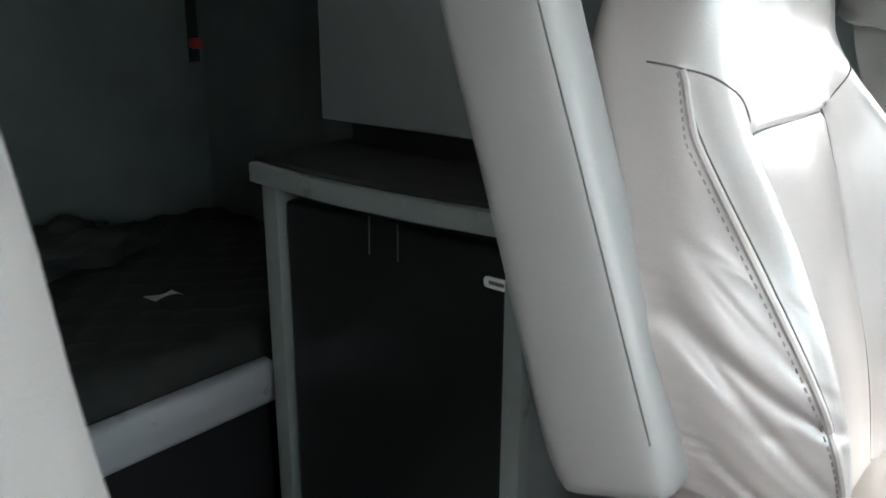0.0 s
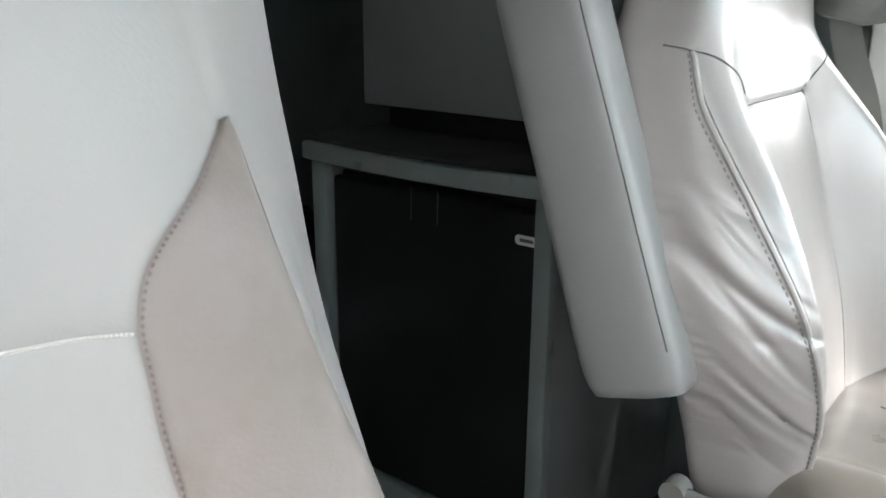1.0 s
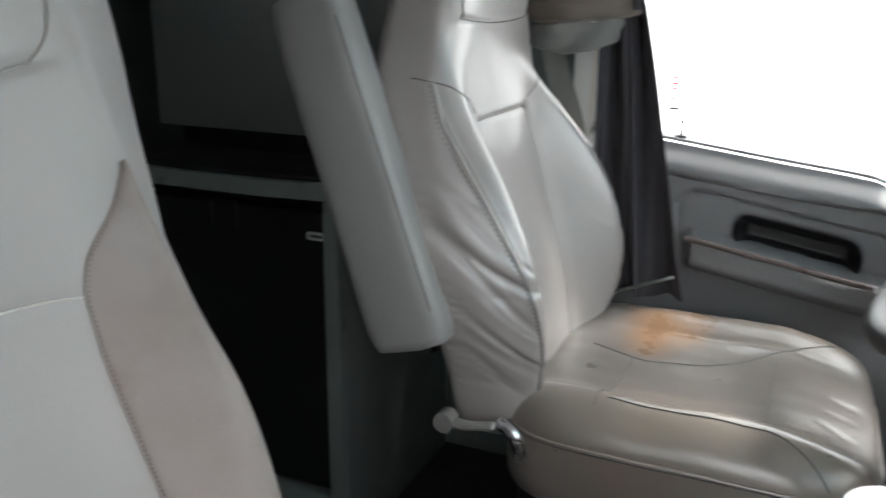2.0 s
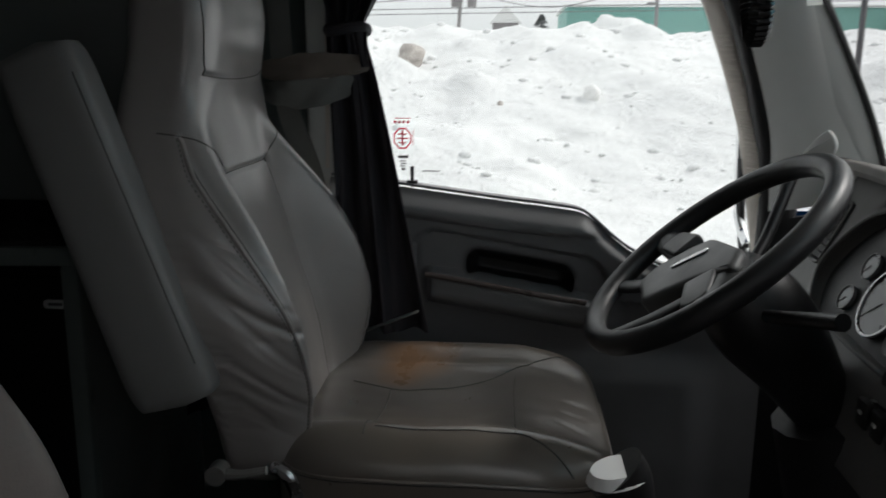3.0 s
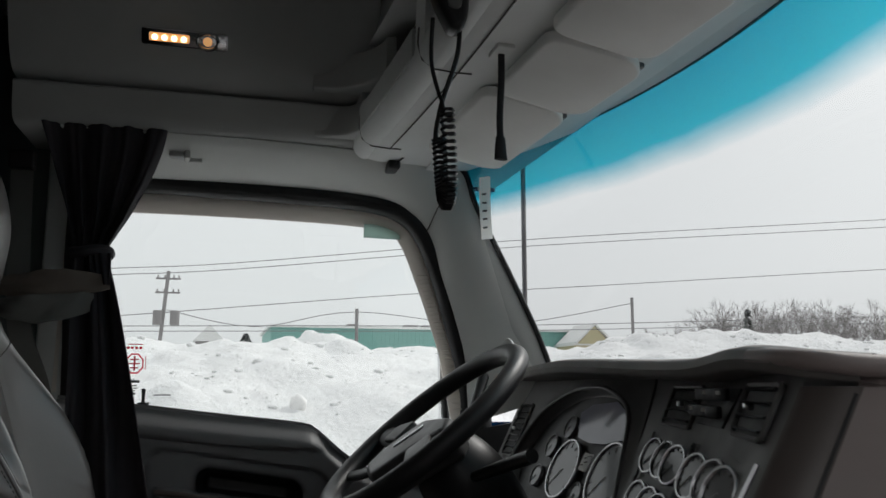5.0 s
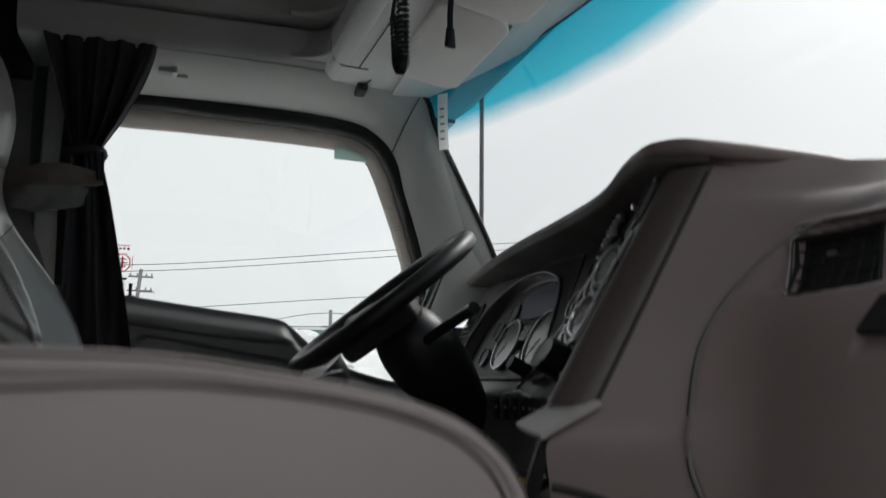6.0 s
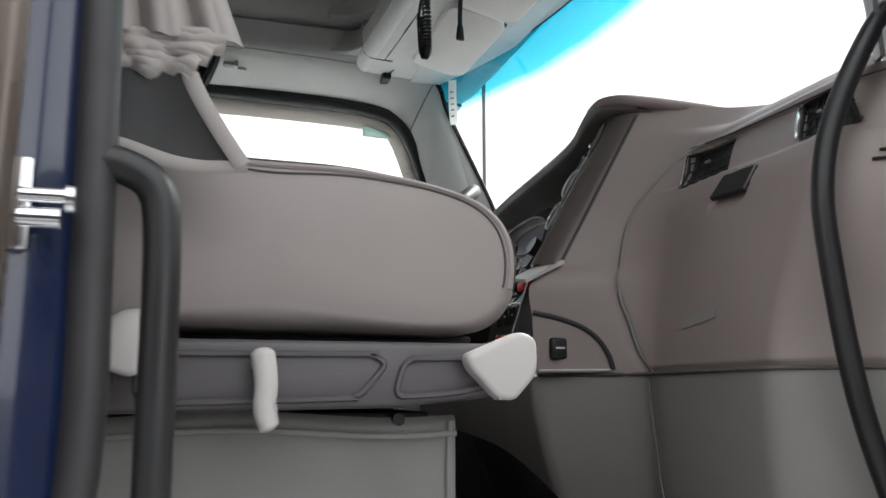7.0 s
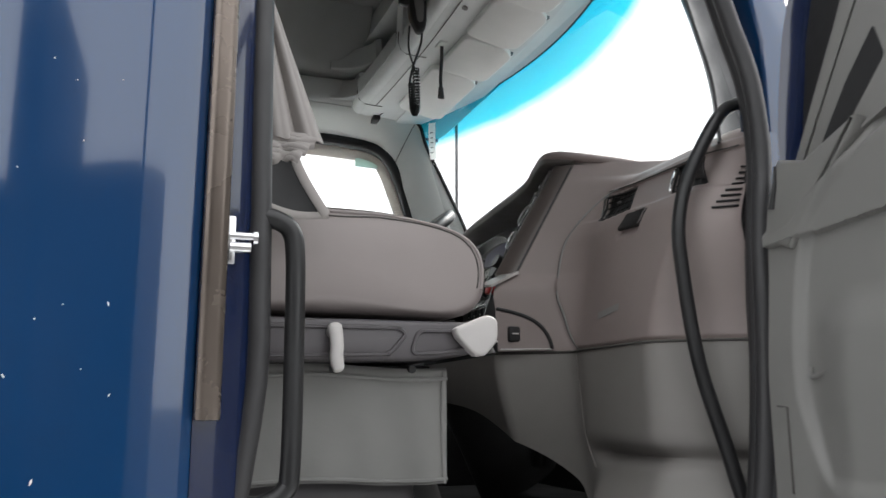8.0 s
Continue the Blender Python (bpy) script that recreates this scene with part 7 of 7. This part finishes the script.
cb = thing("radio_handset", (0.05, 0.88, 2.80), "black two-way radio handset hanging on a coiled cord", "radio")
mic = prism(rounded([(0.832, 2.790), (0.840, 2.828), (0.876, 2.832), (0.888, 2.80), (0.888, 2.722), (0.880, 2.694), (0.862, 2.694), (0.838, 2.74)], 0.016), "x", 0.065, 0.105, 0.010, 3)
kid("handset", mic, M["black"], cb)
kid("hanger", box((0.07, 0.806, 2.775), (0.10, 0.838, 2.86), 0.008, 3), M["black"], cb)
kid("front_plate", prism(rounded([(0.842, 2.812), (0.868, 2.818), (0.877, 2.78), (0.874, 2.72), (0.856, 2.72)], 0.010), "x", 0.104, 0.110, 0.003, 2), M["panel"], cb)
kid("set_body", box((-0.15, 0.925, 2.836), (0.22, 1.09, 2.93), 0.008), M["black"], cb)
kid("set_face", box((-0.13, 0.915, 2.85), (0.20, 0.926, 2.92), 0.004), M["panel"], cb)
for x in (-0.09, 0.0, 0.16):
    kid("set_knob", sweep([(x, 0.915, 2.885), (x, 0.898, 2.885)], 0.012, 12), M["black"], cb)
kid("cord_strand", sweep(curve_pts([(0.085, 0.878, 2.70), (0.082, 0.874, 2.66), (0.060, 0.86, 2.605), (0.035, 0.858, 2.575), (0.026, 0.858, 2.555)], 8), 0.0035, 6), M["black"], cb)
kid("cord_strand", sweep(curve_pts([(0.082, 0.84, 2.715), (0.066, 0.842, 2.66), (0.062, 0.852, 2.62), (0.072, 0.856, 2.598), (0.064, 0.86, 2.585)], 8), 0.003, 6), M["black"], cb)
axis_pts = curve_pts([(0.022, 0.865, 2.56), (0.022, 0.868, 2.515), (0.027, 0.87, 2.478), (0.044, 0.87, 2.463), (0.060, 0.87, 2.478), (0.064, 0.868, 2.53), (0.064, 0.865, 2.59)], 40)
coil = []
side_v = Vector((0, 1, 0))
for k, p in enumerate(axis_pts):
    tdir = (axis_pts[min(k + 1, len(axis_pts) - 1)] - axis_pts[max(k - 1, 0)]).normalized()
    a = k * 2 * math.pi / 6
    coil.append(p + side_v * 0.0095 * math.cos(a) + tdir.cross(side_v) * 0.0095 * math.sin(a))
kid("coiled_cord", sweep(coil, 0.0026, 5), M["black"], cb)
strap = thing("hanging_strap", (-0.08, 0.99, 2.75), "short black strap hanging from the headliner", "strap")
kid("webbing", sweep(curve_pts([(-0.092, 1.0, 2.752), (-0.088, 0.998, 2.70), (-0.092, 0.996, 2.64), (-0.084, 0.994, 2.60)], 6), 0.0058, 8, flat=0.35, up=(1, 0, 0)), M["rubber"], strap)
kid("end_tab", sweep([(-0.084, 0.994, 2.605), (-0.078, 0.992, 2.566)], lambda q: 0.008 + 0.003 * q, 8, flat=0.4, up=(1, 0, 0)), M["rubber"], strap)
kid("anchor", box((-0.115, 0.985, 2.748), (-0.065, 1.015, 2.757), 0.003), M["pillar"], strap)
cub = thing("dash_camera_box", (-0.50, 0.92, 2.86), "dark grey electronic unit in an overhead cubby", "electronics")
kid("case", box((-0.60, 0.925, 2.836), (-0.30, 1.06, 2.925), 0.018, 3), M["panel"], cub)
kid("front_plate", box((-0.56, 0.915, 2.855), (-0.36, 0.927, 2.908), 0.006), M["black"], cub)
dr = thing("cubby_flap", (-0.50, 0.84, 2.80), "grey lip across the overhead cubby", "flap")
kid("lip", sheet(16, 4, lambda u, v: Vector((-0.692 + 0.45 * u, 0.831 + bow(-0.692 + 0.45 * u), 2.792 + 0.052 * v)), 0.006), M["liner"], dr)

# paper tag on the windshield pillar, its number left as bars
pt = thing("paper_tag", (-0.69, 1.15, 2.60), "white paper tag hung on the windshield pillar", "tag")
tag_o = Vector((-0.612, 1.138, 2.678))
tag_d = (Vector((-0.634, 1.150, 2.540)) - tag_o)
tag_w = Vector((0.020, 0.020, 0.0))
bm = bmesh.new()
vv = [bm.verts.new(tag_o + tag_d * a + tag_w * b + Vector((0, -0.002 * math.sin(math.pi * a), 0))) for a in (0, 0.25, 0.5, 0.75, 1.0) for b in (-0.5, 0.5)]
for k in range(4):
    bm.faces.new((vv[2 * k], vv[2 * k + 1], vv[2 * k + 3], vv[2 * k + 2]))
bmesh.ops.solidify(bm, geom=bm.faces[:], thickness=0.001)
kid("card", bm, M["paper_film"], pt)
bm = bmesh.new()
for k, f_ in enumerate((0.28, 0.42, 0.55, 0.68, 0.82)):
    p = tag_o + tag_d * f_ + Vector((0.0035, -0.0045, 0))
    sweep([p - tag_w * 0.18, p + tag_w * 0.2], 0.0022, 4, bm=bm)
kid("ink_bar", bm, M["ink"], pt)


# ---- curtains ----
def curtain(name, label, x, top, tie, low, mat, seed, folds=6, top_x=None):
    """Gathered cloth: (y0, y1, z) at its top, tie and lower hem; x the plane it hangs in, top_x that of its rail."""
    t = thing(name, (x, (low[0] + low[1]) / 2, low[2]), label, "curtain")

    def cloth(a, b, k0, k1, amp0, amp1, out=0.0):
        def f(u, v):
            e0, e1 = a[0] + (b[0] - a[0]) * v ** k0, a[1] + (b[1] - a[1]) * v ** k1
            y = e0 + (e1 - e0) * u
            z = a[2] + (b[2] - a[2]) * v
            amp = amp0 + (amp1 - amp0) * v
            ph = u * (folds if a is top else folds * 0.45) * 2 * math.pi + seed
            return Vector((x + out * (1 - v) ** 1.3 + amp * math.sin(ph + 0.8 * math.sin(v * 3 + seed)) + 0.4 * amp * math.sin(2.3 * ph + v * 4) + 0.006 * noise.noise(Vector((u * 5, v * 6, seed))), y + 0.006 * math.cos(ph) * v, z))
        return f
    kid("upper_cloth", sheet(110, 40, cloth(top, tie, 1.0, 1.45, 0.008, 0.017, 0.0 if top_x is None else top_x - x), 0.002, cloth=True), mat, t, "", 70)
    kid("lower_cloth", sheet(100, 50, cloth(tie, low, 0.8, 0.8, 0.017, 0.022), 0.002, cloth=True), mat, t, "", 70)
    c = Vector((x, (tie[0] + tie[1]) / 2, tie[2]))
    ring = [c + Vector((0.036 * math.cos(q), (abs(tie[1] - tie[0]) / 2 + 0.008) * math.sin(q), 0.004 * math.sin(2 * q))) for q in np.linspace(0, 6.283, 30, endpoint=False)]
    kid("tie", sweep(ring, 0.012, 8, True), mat, t)
    return t


cd = curtain("driver_curtain", "dark tied-back cloth curtain beside the driver window", -0.835, (0.184, 0.442, 2.783), (0.262, 0.324, 2.505), (0.262, 0.458, 1.862), M["curtain_dark"], 0.5, 4.5, -0.782)
hem = [(-0.812, y, 1.848 + 0.066 * (y - 0.28) / 0.16) for y in np.linspace(0.27, 0.442, 12)]
kid("hem", sweep(hem, 0.009, 6, flat=0.35), M["curtain_mid"], cd, "pale hem tape")
tb = thing("tieback_cuff", (-0.80, 0.23, 2.37), "loose two-layer cloth sash drooping from the tied curtain", "curtain sash")


def sash(y0, y1, top, drop, sag, out, seed):
    def f(u, v):
        y = y0 + (y1 - y0) * u
        z = top + 0.016 * u - drop * v * (0.35 + 0.65 * math.sin(math.pi * (0.06 + 0.88 * u)) ** 0.7) - sag * math.sin(math.pi * u)
        x = -0.835 + out * math.sin(math.pi * (0.05 + 0.9 * u)) ** 0.6 * (1 - 0.35 * v) + 0.006 * math.sin(u * 11 + v * 3 + seed) + 0.006 * noise.noise(Vector((u * 5, v * 3, seed)))
        return Vector((x, y, z + 0.004 * noise.noise(Vector((u * 6, seed, v)))))
    return f


for nm_, fn, mt in (("upper_layer", sash(0.118, 0.338, 2.436, 0.050, -0.012, 0.075, 1.0), "curtain_tan"), ("lower_layer", sash(0.122, 0.306, 2.396, 0.056, 0.0, 0.060, 4.0), "curtain_mid")):
    kid(nm_, sheet(40, 12, fn, 0.003, cloth=True), M[mt], tb, "", 70)
    kid("hem", sweep([fn(u, 1.0) + Vector((0.002, 0, 0)) for u in np.linspace(0, 1, 30)], 0.003, 6), M[mt], tb)
kid("sash_end", sheet(10, 14, lambda u, v: Vector((-0.785 - 0.012 * v + 0.004 * math.sin(u * 7), 0.318 + 0.024 * u * (1 - 0.5 * v) + 0.012 * v, 2.498 - 0.068 * v)), 0.003), M["curtain_dark"], tb, "", 70)
sb = thing("seat_belt", (-0.90, 0.2, 1.90), "grey green seat belt webbing hanging by the door post", "seat belt")
kid("webbing", sweep(curve_pts([(-0.905, 0.125, 2.72), (-0.895, 0.135, 2.50), (-0.885, 0.150, 2.34), (-0.880, 0.200, 2.20), (-0.875, 0.235, 2.02), (-0.87, 0.24, 1.86)], 8), 0.024, 8, flat=0.06, up=(1, 0, 0)), M["curtain_mid"], sb)
kid("guide", box((-0.92, 0.098, 2.70), (-0.885, 0.152, 2.745), 0.006, 3), M["black"], sb)
hb = thing("curtain_bracket", (-0.845, 0.47, 2.75), "small grey plastic curtain bracket on the door header trim", "bracket")
kid("body", box((-0.872, 0.446, 2.738), (-0.836, 0.479, 2.772), 0.005, 3), M["liner"], hb)
kid("tab", box((-0.874, 0.479, 2.734), (-0.830, 0.493, 2.776), 0.004, 3), M["pillar"], hb, "paler flared end")
# curtain further back, by the sleeper
curtain("sleeper_curtain", "dark cloth curtain hanging before the sleeper", -0.735, (-0.050, 0.108, 3.11), (-0.045, 0.062, 2.55), (-0.040, 0.072, 1.7), M["curtain_dark"], 2.1, 4)

# passenger curtain: pleats, folded cuff and a dark lined flare with a pale hem
cp = thing("passenger_curtain", (0.99, 0.38, 1.90), "taupe curtain bunched at the door post with a dark lining", "curtain")


def pc_top(u, v):
    a0, a1 = 0.300 - 0.012 * v, max(0.325, 0.424 - 0.37 * (0.738 - 0.744 * v))
    y = a0 + (a1 - a0) * u
    ph = (u ** 1.15) * 2.6 * 2 * math.pi + 0.6
    z = 2.78 + (2.030 - 2.78) * v - 0.004 * v ** 6 * math.sin(ph * 0.9) + 0.010 * u * v ** 4
    deep = 0.002 + 0.009 * v * v
    return Vector((0.998 + deep * (math.sin(ph + 0.5 * math.sin(v * 4)) + 0.35 * math.sin(2 * ph + 1)) - 0.02 * u, y, z))


kid("pleats", sheet(90, 50, pc_top, 0.003, cloth=True), M["curtain_pale"], cp, "", 70)


def cuff(layer):
    top, drop, y0, y1, out = ((2.038, 0.020, 0.284, 0.416, -0.006), (2.024, 0.016, 0.284, 0.402, 0.000), (2.014, 0.020, 0.286, 0.389, 0.003))[layer]

    def f(u, v):
        ph = u * (1.7 + 0.6 * layer) * 2 * math.pi + 1.9 * layer
        y = y0 + (y1 - y0 - 0.008 * v) * u
        z = top - drop * v - 0.003 * v * math.sin(ph * 0.8 + layer) + (0.008, 0.004, -0.002)[layer] * u + 0.002 * noise.noise(Vector((u * 14, layer, 0))) * v
        return Vector((0.992 + out + 0.003 * math.sin(ph) + 0.006 * math.sin(math.pi * v) + 0.004 * noise.noise(Vector((u * 9, v * 4, layer))), y, z))
    return f


for k in range(3):
    kid("folded_cuff", sheet(60, 16, cuff(k), 0.003, cloth=True), M["curtain_pale"], cp, "", 70)


def flare(u, v):
    y0, y1 = 0.300 - 0.03 * v, 0.384 + 0.052 * v ** 1.2
    y = y0 + (y1 - y0) * u
    return Vector((0.995 + 0.010 * v * math.sin(u * 5 + 0.5), y, 1.996 - 0.083 * v + 0.012 * v * (1 - u) * math.sin(u * 6)))


kid("lining", sheet(30, 20, flare, 0.003, cloth=True), M["rubber"], cp, "dark grey lining", 70)
hem_pts = [flare(u, 1.0) + Vector((0.003, 0, 0)) for u in np.linspace(0, 1, 18)]
kid("hem", sweep(hem_pts, 0.0065, 8, flat=0.35, up=(1, 0, 0)), M["curtain_pale"], cp, "pale hem tape")
kid("edge_hem", sweep([flare(1.0, v) + Vector((0.003, -0.004, 0)) for v in np.linspace(0, 1, 12)], 0.008, 8, flat=0.35, up=(1, 0, 0)), M["curtain_pale"], cp, "pale hem tape")

# ---- grab rails by the open doorway ----
gr = thing("grab_rail", (0.985, 1.2, 1.45), "matt black grab rail on the windshield post", "grab rail", "grab rails")
kid("tube", sweep(curve_pts([(1.0, 1.290, 2.200), (0.985, 1.262, 2.205), (0.975, 1.215, 2.175), (0.972, 1.140, 2.050), (0.97, 1.112, 1.955), (0.97, 1.114, 1.860), (0.975, 1.135, 1.690), (0.985, 1.175, 1.540), (0.995, 1.200, 1.44), (1.0, 1.225, 1.40)], 8), 0.0135, 12), M["tube"], gr)
for z, y in ((2.200, 1.288), (1.40, 1.252)):
    kid("mount", box((0.985, y - 0.012, z - 0.022), (1.02, y + 0.022, z + 0.022), 0.006), M["tube"], gr)
gr2 = thing("grab_rail", (1.1, 0.36, 1.45), "matt black grab rail on the rear door post", "grab rail", "grab rails")
kid("tube", sweep(curve_pts([(1.100, 0.312, 1.878), (1.100, 0.336, 1.876), (1.100, 0.360, 1.860), (1.100, 0.368, 1.82), (1.100, 0.370, 1.70), (1.100, 0.370, 1.53), (1.100, 0.362, 1.495), (1.100, 0.334, 1.478), (1.100, 0.314, 1.477)], 8), 0.0145, 12), M["tube"], gr2)
for z in (1.878, 1.477):
    kid("mount", box((1.066, 0.278, z - 0.022), (1.106, 0.312, z + 0.022), 0.006), M["tube"], gr2)
st = thing("door_striker", (1.13, 0.28, 1.83), "bright chrome door striker on the jamb", "striker")
kid("plate", box((1.128, 0.266, 1.800), (1.140, 0.280, 1.868), 0.003), M["chrome"], st)
kid("bolt", sweep([(1.138, 0.272, 1.840), (1.138, 0.306, 1.840)], 0.006, 12), M["chrome"], st)
kid("bolt", sweep([(1.138, 0.272, 1.824), (1.138, 0.300, 1.824)], 0.008, 12), M["chrome"], st)
kid("bolt_head", sweep([(1.138, 0.303, 1.838), (1.138, 0.309, 1.838)], 0.011, 12), M["chrome"], st)

# ---- sleeper ----
cab = thing("fridge_cabinet", (-0.75, -0.40, 1.30), "grey cabinet holding a black fridge under a dark counter", "cabinet")
kid("side_panel", box((-1.02, -0.170, 1.30), (-0.492, -0.135, 2.082), 0.006), M["cabinet"], cab)
kid("side_panel", box((-1.02, -0.665, 1.30), (-0.492, -0.635, 2.082), 0.006), M["cabinet"], cab)
kid("post", box((-0.500, -0.675, 1.30), (-0.474, -0.637, 2.080), 0.004), M["cabinet_edge"], cab, "chipped grey post")
kid("post", box((-0.500, -0.165, 1.30), (-0.474, -0.132, 2.080), 0.004), M["cabinet_edge"], cab, "grey post")
kid("plinth", box((-0.58, -0.66, 1.30), (-0.482, -0.14, 1.44), 0.004), M["cabinet_edge"], cab)
bow_edge = [(-1.02, -0.660), (-0.440, -0.660)] + [(-0.440 + 0.022 * math.sin(math.pi * k / 12), -0.660 + 0.545 * k / 12) for k in range(1, 12)] + [(-0.440, -0.115), (-1.02, -0.115)]
kid("counter_edge", prism(bow_edge, "z", 2.088, 2.121, 0.004), M["cabinet_edge"], cab, "grey counter edging")
mat_o = [(x - 0.012 if x > -0.9 else x, y) for x, y in bow_edge]
kid("counter_top", prism(mat_o, "z", 2.121, 2.131, 0.003), M["mattress"], cab, "dark matt counter top")
fridge = thing("fridge", (-0.70, -0.42, 1.44), "small black fridge with a worn satin door", "fridge")
kid("body", box((-0.98, -0.634, 1.445), (-0.52, -0.171, 2.058)), M["black"], fridge)
kid("door", box((-0.52, -0.632, 1.45), (-0.487, -0.169, 2.053), 0.008, 3), M["fridge"], fridge)
kid("name_plate", prism(rounded([(-0.208, 1.996), (-0.162, 1.996), (-0.162, 2.013), (-0.208, 2.013)], 0.009), "x", -0.4875, -0.485, 0.0008), M["white"], fridge, "pale oval plate")
kid("plate_bar", box((-0.485, -0.198, 2.002), (-0.4844, -0.172, 2.0075)), M["ink"], fridge)
for y in (-0.428, -0.368):
    kid("door_hook", sweep([(-0.483, y, 2.060), (-0.482, y, 2.000)], 0.0012, 5), M["hook"], fridge)
uc = thing("upper_cabinet", (-0.80, -0.40, 2.18), "plain grey cupboard above the counter", "cupboard")
kid("carcass", box((-1.02, -0.634, 2.177), (-0.592, 0.0, 2.95), 0.006), M["cabinet"], uc)
kid("door", box((-0.592, -0.630, 2.180), (-0.576, -0.004, 2.945), 0.005), M["cabinet"], uc)
kid("foot", box((-1.0, -0.62, 2.131), (-0.64, -0.02, 2.177)), M["black"], uc)
bunk = thing("bunk", (0.0, -1.15, 1.30), "lower sleeper bunk with a dark quilted mattress", "bed")
kid("front_rail", prism(rounded([(-0.735, 1.640), (-0.700, 1.650), (-0.694, 1.70), (-0.705, 1.732), (-0.735, 1.735)], 0.012), "x", -0.50, 1.02, 0.003), M["rail"], bunk, "pale smooth bunk edge")
kid("front_board", box((-0.50, -0.745, 1.30), (1.02, -0.725, 1.64)), M["black"], bunk)


def quilt(u, v):
    x, y = -1.02 + 2.04 * u, -0.735 - 0.88 * v
    puff = abs(math.sin(x * 26 + y * 26) * math.sin(x * 26 - y * 26)) ** 0.4
    z = 1.765 + 0.016 * puff - 0.06 * (1 - smooth(0.0, 0.06, v)) + 0.01 * noise.noise(Vector((x * 3, y * 3, 0)))
    return Vector((x, y, z))


kid("mattress", sheet(150, 70, quilt, 0.004), M["mattress"], bunk, "", 60)
tagged(part("paper_scrap", sheet(8, 4, lambda u, v: Vector((-0.495 + 0.060 * u, -1.02 + 0.045 * v + 0.01 * math.sin(u * 4), 1.795 + 0.012 * math.sin(u * 3.1) * v + 0.004)), 0.0008), M["white"]), "crumpled scrap of white paper on the bunk", "paper")
cl_ = bmesh.new()
bmesh.ops.create_icosphere(cl_, subdivisions=4, radius=1)
for v in cl_.verts:
    d = 1 + 0.5 * noise.noise(v.co * 2.2) + 0.2 * noise.noise(v.co * 6)
    v.co = Vector((-0.44, -1.36, 1.83)) + Vector((v.co.x * 0.17, v.co.y * 0.10, v.co.z * 0.055)) * d
tagged(part("crumpled_clothes", cl_, M["mattress"], None, "", 80), "dark crumpled clothes at the back of the bunk", "clothes")
bs = thing("restraint_buckle", (-1.0, -1.61, 2.20), "red buckle on a dark belt against the rear wall", "belt")
kid("belt", box((-1.015, -1.622, 2.20), (-0.985, -1.612, 2.95)), M["black"], bs)
kid("buckle", box((-1.018, -1.622, 2.236), (-0.985, -1.595, 2.264), 0.006), M["red"], bs)

# ---- outside by the windshield ----
an = thing("antenna", (-1.12, 1.42, 2.1), "thin dark whip antenna outside the windshield", "antenna")
kid("whip", sweep([(-1.13, 1.425, 2.15), (-1.13, 1.425, 3.4)], 0.0075, 8), M["pole"], an)
kid("bracket", box((-1.15, 1.40, 2.10), (-1.05, 1.44, 2.16), 0.008), M["black"], an)
mr = thing("door_mirror", (-1.30, 1.15, 2.15), "tall black driver door mirror on tube arms", "mirror")
kid("arm", sweep(curve_pts([(-1.09, 1.20, 2.02), (-1.16, 1.19, 2.10), (-1.17, 1.185, 2.35)], 6), 0.012, 8), M["chrome"], mr)
kid("arm", sweep(curve_pts([(-1.09, 1.215, 1.98), (-1.14, 1.20, 2.02), (-1.155, 1.19, 2.22)], 6), 0.010, 8), M["tube"], mr)
pg = thing("pillar_handle", (-0.78, 1.235, 2.28), "small grey moulded tab on the windshield pillar", "handle")
tab = prism(rounded([(-0.075, -0.030), (0.010, -0.028), (0.022, -0.010), (0.016, 0.010), (-0.002, 0.026), (-0.030, 0.010)], 0.010), "z", 0.0, 0.010, 0.004, 3)
t_x, t_y = Vector((0.80, 0.35, 0.10)).normalized(), Vector((0.15, -0.10, 1.0)).normalized()
t_n = t_x.cross(t_y).normalized()
for v in tab.verts:
    v.co = Vector((-0.690, 1.222, 2.300)) + t_x * v.co.x + t_y * v.co.y + t_n * v.co.z
kid("plate", tab, M["pillar"], pg)
